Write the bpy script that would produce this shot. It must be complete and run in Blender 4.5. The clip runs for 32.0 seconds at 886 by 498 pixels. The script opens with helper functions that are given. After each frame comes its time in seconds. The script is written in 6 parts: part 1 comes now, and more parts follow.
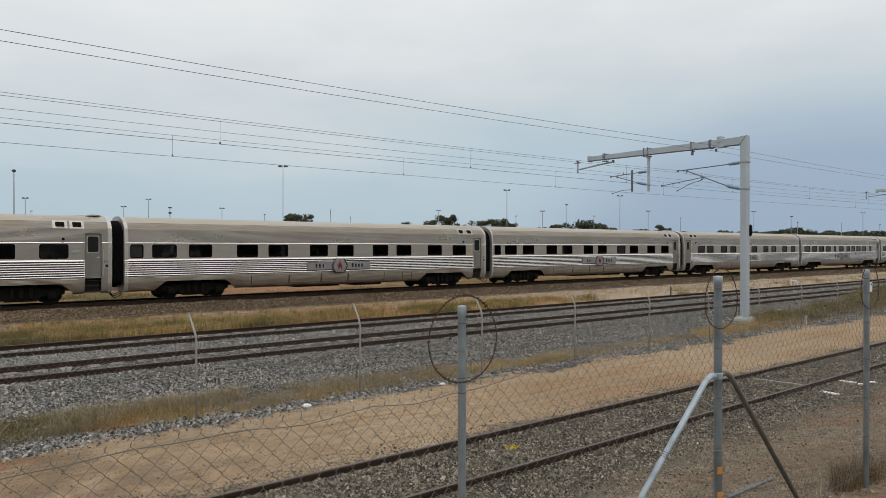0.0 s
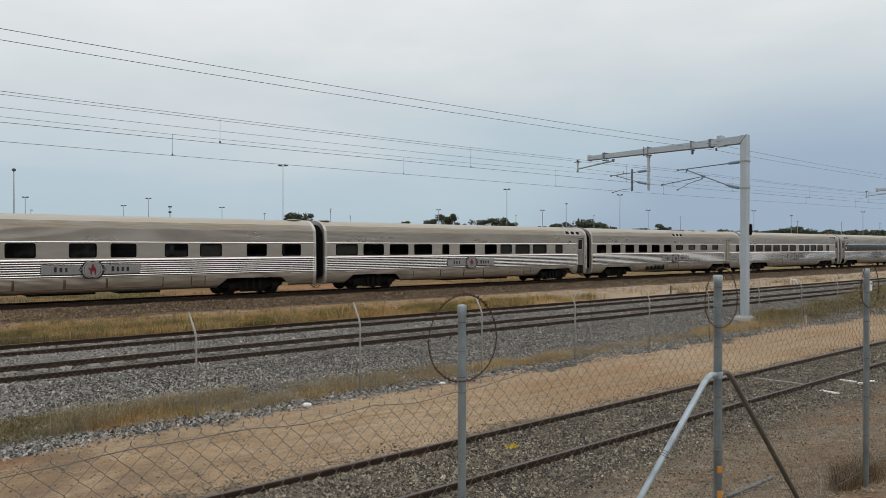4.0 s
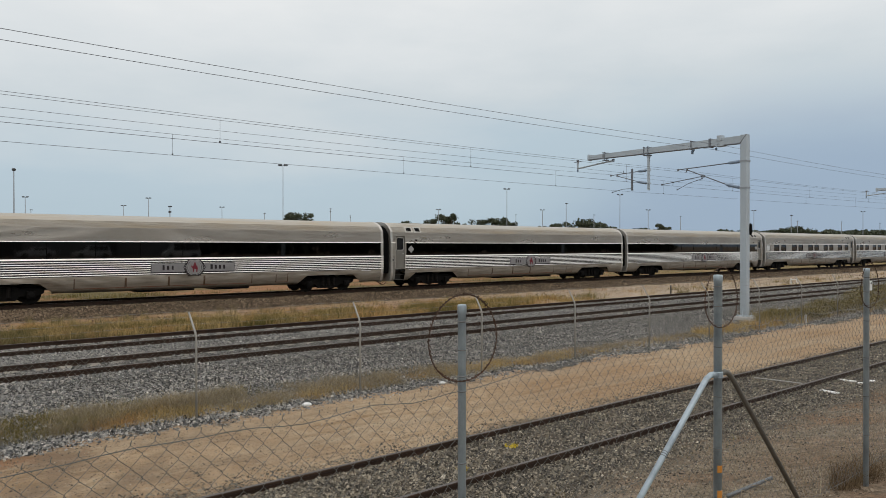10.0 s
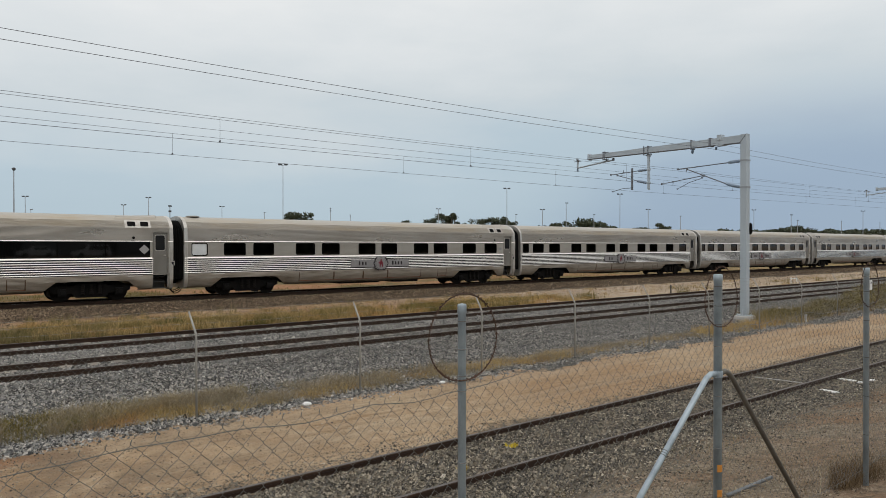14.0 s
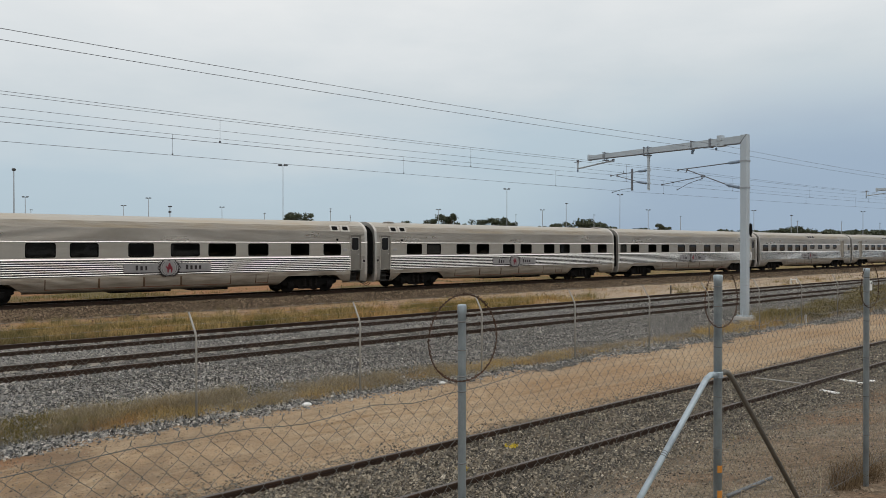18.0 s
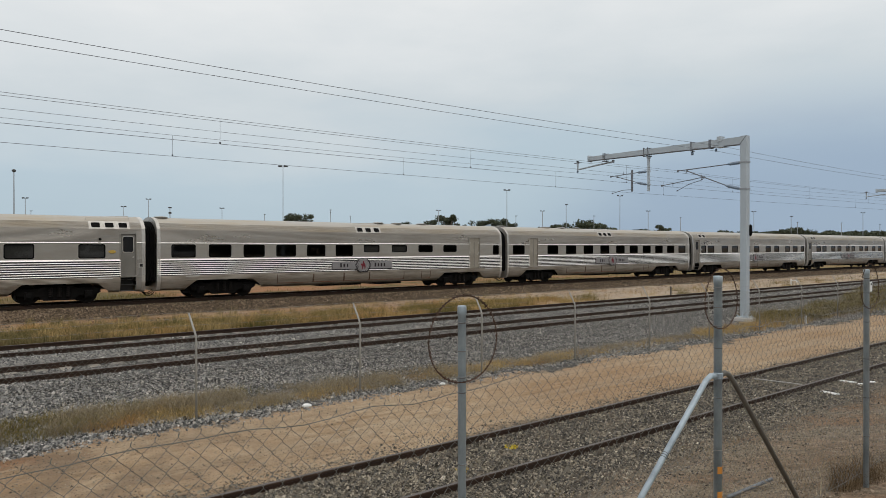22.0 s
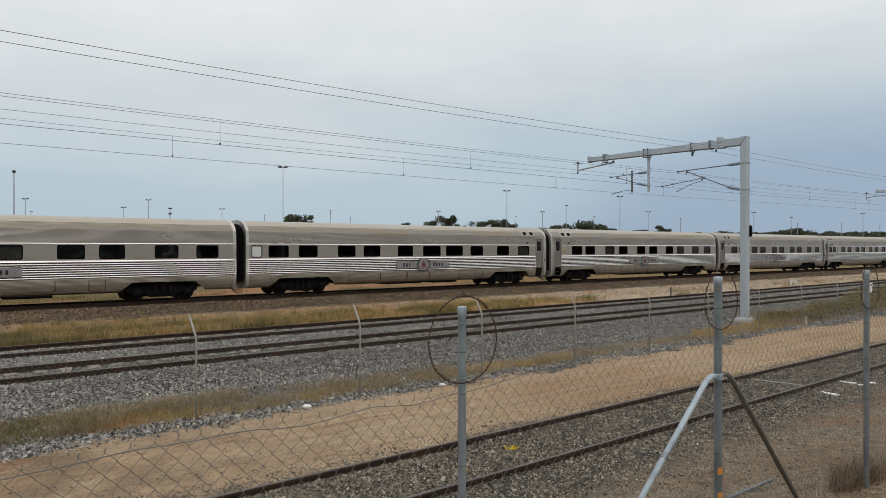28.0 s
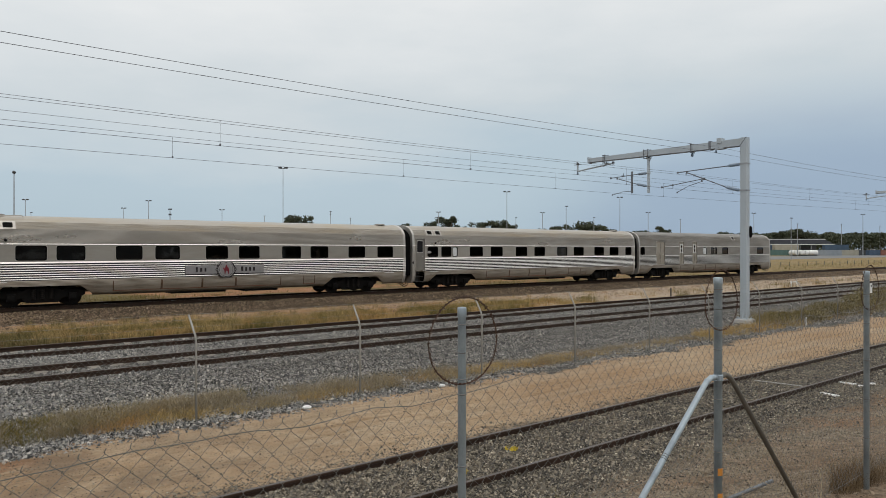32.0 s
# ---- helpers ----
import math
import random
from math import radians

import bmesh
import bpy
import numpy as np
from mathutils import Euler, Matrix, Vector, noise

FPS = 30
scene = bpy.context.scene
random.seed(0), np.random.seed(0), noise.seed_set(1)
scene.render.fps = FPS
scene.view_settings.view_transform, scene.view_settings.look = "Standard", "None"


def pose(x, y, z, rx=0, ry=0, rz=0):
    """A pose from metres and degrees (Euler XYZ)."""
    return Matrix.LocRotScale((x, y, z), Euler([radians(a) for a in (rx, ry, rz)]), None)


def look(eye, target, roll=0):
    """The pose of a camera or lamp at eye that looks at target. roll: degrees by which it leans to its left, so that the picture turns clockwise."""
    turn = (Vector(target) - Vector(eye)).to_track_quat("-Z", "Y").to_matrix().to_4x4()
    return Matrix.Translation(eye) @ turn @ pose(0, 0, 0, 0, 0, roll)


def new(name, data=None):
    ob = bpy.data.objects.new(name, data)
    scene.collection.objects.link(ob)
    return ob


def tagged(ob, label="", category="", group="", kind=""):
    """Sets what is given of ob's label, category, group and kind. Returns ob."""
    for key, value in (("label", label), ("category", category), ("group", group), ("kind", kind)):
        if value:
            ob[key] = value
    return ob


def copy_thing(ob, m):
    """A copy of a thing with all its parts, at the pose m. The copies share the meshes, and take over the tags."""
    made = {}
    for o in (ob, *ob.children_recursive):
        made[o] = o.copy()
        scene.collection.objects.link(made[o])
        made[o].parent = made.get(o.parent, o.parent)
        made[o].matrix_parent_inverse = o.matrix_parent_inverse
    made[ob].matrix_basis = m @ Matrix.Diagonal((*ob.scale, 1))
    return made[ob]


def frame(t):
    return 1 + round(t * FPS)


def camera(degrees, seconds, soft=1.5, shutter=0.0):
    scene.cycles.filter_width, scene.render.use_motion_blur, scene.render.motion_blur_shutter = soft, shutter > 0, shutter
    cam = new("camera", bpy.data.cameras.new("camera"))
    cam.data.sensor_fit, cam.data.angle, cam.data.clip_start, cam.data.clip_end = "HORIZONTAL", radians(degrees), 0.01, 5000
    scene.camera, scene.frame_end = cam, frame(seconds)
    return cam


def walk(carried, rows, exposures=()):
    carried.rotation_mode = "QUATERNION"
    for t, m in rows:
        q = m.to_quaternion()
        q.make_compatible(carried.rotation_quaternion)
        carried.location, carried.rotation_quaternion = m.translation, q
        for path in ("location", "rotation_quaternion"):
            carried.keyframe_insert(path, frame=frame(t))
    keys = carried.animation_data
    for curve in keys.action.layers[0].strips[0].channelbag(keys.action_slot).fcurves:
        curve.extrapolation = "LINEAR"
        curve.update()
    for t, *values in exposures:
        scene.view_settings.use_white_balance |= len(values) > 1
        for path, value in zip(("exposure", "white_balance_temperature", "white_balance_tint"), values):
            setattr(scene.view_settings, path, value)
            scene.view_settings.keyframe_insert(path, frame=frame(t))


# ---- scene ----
# The tracks run along x, y leads away from the camera, z is up; near ground at z = 0.
cam = camera(66.0, 32.0, soft=0.55)
EYE = Vector((0.0, 0.0, 3.15))
AHEAD = Vector((0.6252, 0.7804, 0.0))


def aim(lift):
    """Camera pose with the horizon lowered by a small amount."""
    return look(EYE, EYE + AHEAD * 1207.0 + Vector((0, 0, lift - 5.0)))


walk(cam, [(t, aim(d)) for t, d in (
    (0, 2.0), (2.5, 2.0), (3.5, 1.0), (5.5, 0.0), (11.5, 0.0), (13, -1.0), (14.5, -1.0), (17, 0.0), (19, 0.0),
    (20, 1.7), (24.5, 2.0), (26, 3.0), (28, 3.2), (29.5, 4.2), (31, 4.5), (32, 4.7))],
    exposures=[(0, 0.0), (32, 0.0)])

# ---- light: overcast sky and a veiled sun ----
world = bpy.data.worlds.new("overcast_sky")
scene.world = world
world.use_nodes = True
wn, wl = world.node_tree.nodes, world.node_tree.links
wn.clear()
w_out = wn.new("ShaderNodeOutputWorld")
w_bg = wn.new("ShaderNodeBackground")
w_sky = wn.new("ShaderNodeTexSky")
w_sky.sky_type, w_sky.sun_disc = "NISHITA", False
w_sky.sun_elevation, w_sky.sun_rotation = radians(48), radians(160)
w_geo = wn.new("ShaderNodeTexCoord")
w_sep = wn.new("ShaderNodeSeparateXYZ")
w_map = wn.new("ShaderNodeMapping")
w_map.inputs["Scale"].default_value = (1.0, 1.0, 3.4)
w_noise = wn.new("ShaderNodeTexNoise")
w_noise.inputs["Scale"].default_value, w_noise.inputs["Detail"].default_value, w_noise.inputs["Roughness"].default_value = 1.9, 6.0, 0.55
w_ramp = wn.new("ShaderNodeValToRGB")
w_add = wn.new("ShaderNodeMath")
w_add.operation = "MULTIPLY_ADD"
w_add.inputs[1].default_value, w_add.inputs[2].default_value = 0.30, -0.15
w_sum = wn.new("ShaderNodeMath")
w_sum.operation = "ADD"
w_dot = wn.new("ShaderNodeVectorMath")
w_dot.operation = "DOT_PRODUCT"
w_dot.inputs[1].default_value = (-0.03, 0.02, 0.0)
w_sum2 = wn.new("ShaderNodeMath")
w_sum2.operation = "ADD"
for pos, col in ((0.0, (0.42, 0.525, 0.60)), (0.10, (0.46, 0.56, 0.63)), (0.20, (0.60, 0.655, 0.685)), (0.33, (0.78, 0.80, 0.805)),
                 (0.6, (0.92, 0.935, 0.94)), (1.0, (1.22, 1.22, 1.21))):
    e = w_ramp.color_ramp.elements.new(pos) if pos not in (0.0, 1.0) else w_ramp.color_ramp.elements[-int(pos)]
    e.color = (*col, 1)
# a darker bank of cloud low over the line's far end
w_bank = wn.new("ShaderNodeVectorMath")
w_bank.operation = "DOT_PRODUCT"
w_bank.inputs[1].default_value = (0.92, 0.40, -0.30)
w_bankr = wn.new("ShaderNodeMapRange")
w_bankr.interpolation_type = "SMOOTHSTEP"
w_bankr.inputs["From Min"].default_value, w_bankr.inputs["From Max"].default_value = 0.955, 1.035
w_bankr.inputs["To Max"].default_value = 0.78
w_dark = wn.new("ShaderNodeMix")
w_dark.data_type = "RGBA"
w_dark.inputs[7].default_value = (0.285, 0.375, 0.505, 1)
w_tex = wn.new("ShaderNodeMath")
w_tex.operation = "MULTIPLY_ADD"
w_tex.inputs[1].default_value = 0.12
w_mix = wn.new("ShaderNodeMix")
w_mix.data_type, w_mix.blend_type = "RGBA", "ADD"
w_mix.inputs[0].default_value = 0.004
wl.new(w_geo.outputs["Generated"], w_sep.inputs[0])
wl.new(w_geo.outputs["Generated"], w_map.inputs["Vector"])
wl.new(w_map.outputs[0], w_noise.inputs["Vector"])
wl.new(w_noise.outputs[0], w_add.inputs[0])
wl.new(w_geo.outputs["Generated"], w_dot.inputs[0])
wl.new(w_add.outputs[0], w_sum.inputs[0])
wl.new(w_sep.outputs["Z"], w_sum.inputs[1])
wl.new(w_sum.outputs[0], w_sum2.inputs[0])
wl.new(w_dot.outputs["Value"], w_sum2.inputs[1])
wl.new(w_sum2.outputs[0], w_ramp.inputs[0])
# absolute y adds an unseen twin of the bank, darkening the far carriages
w_side = wn.new("ShaderNodeMath")
w_side.operation = "ABSOLUTE"
w_both = wn.new("ShaderNodeCombineXYZ")
wl.new(w_sep.outputs["Y"], w_side.inputs[0])
wl.new(w_sep.outputs["X"], w_both.inputs["X"])
wl.new(w_side.outputs[0], w_both.inputs["Y"])
wl.new(w_sep.outputs["Z"], w_both.inputs["Z"])
wl.new(w_both.outputs[0], w_bank.inputs[0])
wl.new(w_noise.outputs[0], w_tex.inputs[0])
wl.new(w_bank.outputs["Value"], w_tex.inputs[2])
wl.new(w_tex.outputs[0], w_bankr.inputs["Value"])
wl.new(w_bankr.outputs[0], w_dark.inputs[0])
wl.new(w_ramp.outputs[0], w_dark.inputs[6])
wl.new(w_dark.outputs[2], w_mix.inputs[6])
wl.new(w_sky.outputs[0], w_mix.inputs[7])
wl.new(w_mix.outputs[2], w_bg.inputs[0])
w_bg.inputs[1].default_value = 1.0
wl.new(w_bg.outputs[0], w_out.inputs[0])

sun = new("sun", bpy.data.lights.new("sun", "SUN"))
sun.data.energy, sun.data.angle, sun.data.color = 0.7, radians(35), (1.0, 0.96, 0.9)
sun.matrix_world = look((-60, -160, 190), (0, 0, 0))


# ---- materials ----
def material(name):
    m = bpy.data.materials.new(name)
    m.use_nodes = True
    return m, m.node_tree.nodes, m.node_tree.links, m.node_tree.nodes["Principled BSDF"]


def mixed(n, l, fac, a, b, mode="MIX"):
    """A colour mix node; fac, a and b are sockets or values."""
    k = n.new("ShaderNodeMix")
    k.data_type, k.blend_type = "RGBA", mode
    for sock, v in ((k.inputs[0], fac), (k.inputs[6], a), (k.inputs[7], b)):
        if isinstance(v, bpy.types.NodeSocket):
            l.new(v, sock)
        elif isinstance(v, (int, float)):
            sock.default_value = v
        else:
            sock.default_value = (*v, 1)
    return k.outputs[2]


def noise_at(n, l, vec, scale, detail=3.0, rough=0.55):
    k = n.new("ShaderNodeTexNoise")
    k.inputs["Scale"].default_value, k.inputs["Detail"].default_value, k.inputs["Roughness"].default_value = scale, detail, rough
    l.new(vec, k.inputs["Vector"])
    return k.outputs[0]


def ramp(n, l, fac, lo, hi):
    k = n.new("ShaderNodeMapRange")
    k.inputs["From Min"].default_value, k.inputs["From Max"].default_value = lo, hi
    l.new(fac, k.inputs["Value"])
    return k.outputs["Result"]


def calc(n, l, op, a, b):
    k = n.new("ShaderNodeMath")
    k.operation = op
    for sock, v in zip(k.inputs, (a, b)):
        if isinstance(v, bpy.types.NodeSocket):
            l.new(v, sock)
        else:
            sock.default_value = v
    return k.outputs[0]


def bumped(n, l, bsdf, height, strength, dist):
    k = n.new("ShaderNodeBump")
    k.inputs["Strength"].default_value, k.inputs["Distance"].default_value = strength, dist
    l.new(height, k.inputs["Height"])
    l.new(k.outputs[0], bsdf.inputs["Normal"])


def worn(name, col, dirt, rough=0.6, metal=0.0, scale=3.0, stretch=(1, 1, 1), amount=0.6, grain=0.1, vary=0.0, bump=0.15, spec=0.5):
    """Paint, metal, rubber or wood with stains at a large and a fine scale."""
    m, n, l, b = material(name)
    tc = n.new("ShaderNodeTexCoord")
    mp = n.new("ShaderNodeMapping")
    mp.inputs["Scale"].default_value = stretch
    l.new(tc.outputs["Object"], mp.inputs["Vector"])
    big = noise_at(n, l, mp.outputs[0], scale, 4)
    fine = noise_at(n, l, mp.outputs[0], scale * 14, 2)
    c = mixed(n, l, calc(n, l, "MULTIPLY", ramp(n, l, big, 0.42, 0.72), amount), col, dirt)
    c = mixed(n, l, calc(n, l, "MULTIPLY", fine, grain), c, (0.02, 0.02, 0.02))
    if vary:
        oi = n.new("ShaderNodeObjectInfo")
        c = mixed(n, l, calc(n, l, "MULTIPLY", oi.outputs["Random"], vary), c, (0.03, 0.028, 0.025))
    l.new(c, b.inputs["Base Color"])
    r = calc(n, l, "MULTIPLY_ADD", big, 0.25)
    r.node.inputs[2].default_value = rough - 0.12
    l.new(r, b.inputs["Roughness"])
    b.inputs["Metallic"].default_value = metal
    b.inputs["Specular IOR Level"].default_value = spec
    if bump:
        bumped(n, l, b, fine, bump, 0.01)
    return m


STEEL = worn("stainless_steel_sheet", (0.48, 0.445, 0.395), (0.37, 0.33, 0.28), 0.34, 0.64, 1.2, (0.35, 1, 1.6), 0.7, 0.12, vary=0.18)
RIBS = worn("polished_ribbed_steel", (0.92, 0.875, 0.815), (0.74, 0.68, 0.61), 0.16, 1.0, 1.0, (0.3, 1, 1), 0.5, 0.05, bump=0.0)
SKIRT = worn("grimy_steel_skirt", (0.36, 0.315, 0.26), (0.145, 0.11, 0.075), 0.42, 0.65, 1.3, (0.5, 1, 3.0), 0.85, 0.2)
ROOF = worn("dusty_roof_steel", (0.40, 0.37, 0.325), (0.40, 0.325, 0.22), 0.42, 0.58, 0.8, (0.5, 2, 2), 0.7, 0.1)
RIM = worn("bright_end_rim", (0.56, 0.53, 0.49), (0.36, 0.33, 0.29), 0.4, 0.7)
DOOR = worn("grey_door_paint", (0.205, 0.193, 0.17), (0.14, 0.13, 0.112), 0.45, 0.3, 2.0, (1, 1, 0.6), 0.6, 0.1)
RUBBER = worn("black_rubber", (0.004, 0.004, 0.004), (0.009, 0.008, 0.008), 0.85, 0, 3.0, spec=0.08)
UNDER = worn("sooty_underframe", (0.006, 0.0055, 0.005), (0.014, 0.011, 0.009), 0.75, 0.0, 3.0, spec=0.1)
WHEEL = worn("wheel_steel", (0.009, 0.0075, 0.0065), (0.018, 0.014, 0.011), 0.7, 0.0, 4.0, spec=0.1)
TREAD = worn("bright_rail_head", (0.10, 0.085, 0.075), (0.08, 0.055, 0.04), 0.5, 0.4, 2.0)
RUST = worn("rusty_rail", (0.036, 0.022, 0.015), (0.066, 0.036, 0.023), 0.8, 0.0, 3.0, spec=0.2)
SLEEPER = worn("concrete_sleeper", (0.33, 0.29, 0.24), (0.15, 0.125, 0.10), 0.85, 0, 2.5, vary=0.4)
TIMBER = worn("old_timber_sleeper", (0.13, 0.105, 0.085), (0.06, 0.05, 0.04), 0.9, 0, 4.0, (0.3, 3, 3), vary=0.4)
SIGN = worn("grey_name_board", (0.25, 0.24, 0.24), (0.19, 0.18, 0.18), 0.5, 0.2)
INK = worn("dark_lettering", (0.022, 0.018, 0.02), (0.04, 0.035, 0.035), 0.6, spec=0.2)
CRIMSON = worn("crimson_emblem", (0.17, 0.022, 0.032), (0.12, 0.022, 0.03), 0.5, spec=0.2)
SILVER = worn("pale_badge", (0.32, 0.31, 0.305), (0.25, 0.24, 0.24), 0.45, 0.2)
GALV = worn("galvanised_pipe", (0.42, 0.495, 0.545), (0.21, 0.25, 0.285), 0.45, 0.1, 9.0, (1, 1, 0.5), 0.85, 0.2)
GALV_MAST = worn("galvanised_mast", (0.43, 0.475, 0.51), (0.34, 0.38, 0.41), 0.5, 0.15, 1.5, (1, 1, 0.3), 0.5, 0.08)
MESHWIRE = worn("dull_fence_wire", (0.15, 0.145, 0.135), (0.08, 0.072, 0.06), 0.6, 0.3)
PALEWIRE = worn("weathered_fence_wire", (0.25, 0.24, 0.22), (0.17, 0.15, 0.13), 0.6, 0.3)
TAPE = worn("rusty_barbed_tape", (0.07, 0.043, 0.032), (0.13, 0.065, 0.038), 0.7, 0.2, spec=0.2)
CABLE = worn("overhead_wire", (0.12, 0.12, 0.14), (0.08, 0.08, 0.09), 0.5, 0.4)
CERAMIC = worn("grey_insulator", (0.22, 0.29, 0.38), (0.15, 0.19, 0.25), 0.35)
CONCRETE = worn("concrete_footing", (0.48, 0.46, 0.43), (0.33, 0.31, 0.28), 0.85, 0, 3.0)
POLE = worn("grey_light_pole", (0.33, 0.35, 0.37), (0.24, 0.25, 0.27), 0.6, 0.2)
LAMP = worn("dark_lamp_head", (0.07, 0.075, 0.08), (0.05, 0.05, 0.05), 0.5)
WHITE = worn("white_paint", (0.74, 0.74, 0.72), (0.6, 0.58, 0.54), 0.55)
ORANGE = worn("orange_band", (0.55, 0.22, 0.03), (0.35, 0.16, 0.05), 0.5)
BLIND = worn("pale_window_blind", (0.62, 0.64, 0.64), (0.5, 0.52, 0.52), 0.5)
BARK = worn("grey_bark", (0.16, 0.13, 0.105), (0.09, 0.075, 0.06), 0.9, 0, 3.0)
TWIG = worn("dry_twig", (0.28, 0.22, 0.15), (0.16, 0.12, 0.08), 0.9)


def glass(name, tint, clear):
    """Tinted window glass: part clear, part mirror by the angle."""
    m, n, l, b = material(name)
    n.remove(b)
    out = n["Material Output"]
    tr, gl, mx, fr = n.new("ShaderNodeBsdfTransparent"), n.new("ShaderNodeBsdfGlossy"), n.new("ShaderNodeMixShader"), n.new("ShaderNodeFresnel")
    tr.inputs[0].default_value = (*tint, 1)
    gl.inputs["Roughness"].default_value = 0.03
    gl.inputs["Color"].default_value = (0.9, 0.9, 0.9, 1)
    fr.inputs["IOR"].default_value = clear
    l.new(fr.outputs[0], mx.inputs[0])
    l.new(tr.outputs[0], mx.inputs[1])
    l.new(gl.outputs[0], mx.inputs[2])
    l.new(mx.outputs[0], out.inputs[0])
    return m


PANE = glass("tinted_window_glass", (0.15, 0.15, 0.15), 1.5)
BAND = glass("dark_band_glass", (0.03, 0.037, 0.046), 1.55)


def plant(name, dark, light, patch=None):
    """Leaves or blades, each island with its own shade."""
    m, n, l, b = material(name)
    g = n.new("ShaderNodeNewGeometry")
    tc = n.new("ShaderNodeTexCoord")
    big = noise_at(n, l, tc.outputs["Object"], 0.35, 3)
    c = mixed(n, l, g.outputs["Random Per Island"], dark, light)
    c = mixed(n, l, calc(n, l, "MULTIPLY", ramp(n, l, big, 0.4, 0.65), 0.5), c, tuple(0.5 * (a + d) * 0.8 for a, d in zip(dark, light)))
    if patch:
        # whole clumps that have turned another colour
        c = mixed(n, l, calc(n, l, "MULTIPLY", ramp(n, l, noise_at(n, l, tc.outputs["Object"], 0.7, 3), 0.5, 0.6), 0.6), c, patch)
    l.new(c, b.inputs["Base Color"])
    b.inputs["Roughness"].default_value = 0.8
    b.inputs["Specular IOR Level"].default_value = 0.15
    return m


LEAF = plant("dark_gum_leaves", (0.03, 0.039, 0.026), (0.095, 0.105, 0.066))
STRAW = plant("dry_grass", (0.25, 0.165, 0.06), (0.58, 0.42, 0.185), (0.40, 0.205, 0.07))
PLAIN = plant("olive_plain_grass", (0.14, 0.115, 0.042), (0.40, 0.31, 0.14))
WISP = plant("bleached_grass", (0.155, 0.125, 0.075), (0.45, 0.375, 0.255), (0.23, 0.17, 0.085))
LITTER = plant("leaf_litter", (0.05, 0.037, 0.028), (0.42, 0.33, 0.235))
GREENGRASS = plant("olive_grass", (0.075, 0.066, 0.02), (0.27, 0.205, 0.072), (0.10, 0.095, 0.03))
SHRUB = plant("grey_green_shrub", (0.075, 0.068, 0.028), (0.30, 0.235, 0.105))


def crushed(name, cols, top=0.97):
    """Broken stones, each of its own colour from a few kinds."""
    m, n, l, b = material(name)
    g = n.new("ShaderNodeNewGeometry")
    r = n.new("ShaderNodeValToRGB")
    while len(r.color_ramp.elements) < len(cols):
        r.color_ramp.elements.new(0.5)
    for i, c in enumerate(cols):
        r.color_ramp.elements[i].position = top * i / (len(cols) - 2) if i < len(cols) - 1 else 1.0
        r.color_ramp.elements[i].color = (*c, 1)
    l.new(g.outputs["Random Per Island"], r.inputs[0])
    c = r.outputs[0]
    big = noise_at(n, l, g.outputs["Position"], 0.8, 4)
    c = mixed(n, l, calc(n, l, "MULTIPLY", ramp(n, l, big, 0.45, 0.7), 0.35), c, cols[1])
    fine = noise_at(n, l, g.outputs["Position"], 70, 2)
    c = mixed(n, l, calc(n, l, "MULTIPLY", fine, 0.35), c, cols[0])
    l.new(c, b.inputs["Base Color"])
    b.inputs["Roughness"].default_value = 0.85
    b.inputs["Specular IOR Level"].default_value = 0.3
    return m


STONES = crushed("grey_ballast_stones", ((0.022, 0.0225, 0.023), (0.16, 0.158, 0.153), (0.36, 0.347, 0.325), (0.53, 0.485, 0.42), (0.88, 0.84, 0.77)))
BROWNSTONES = crushed("brown_ballast_stones", ((0.03, 0.02, 0.014), (0.145, 0.098, 0.061), (0.265, 0.19, 0.122), (0.40, 0.30, 0.20), (0.58, 0.48, 0.37)))


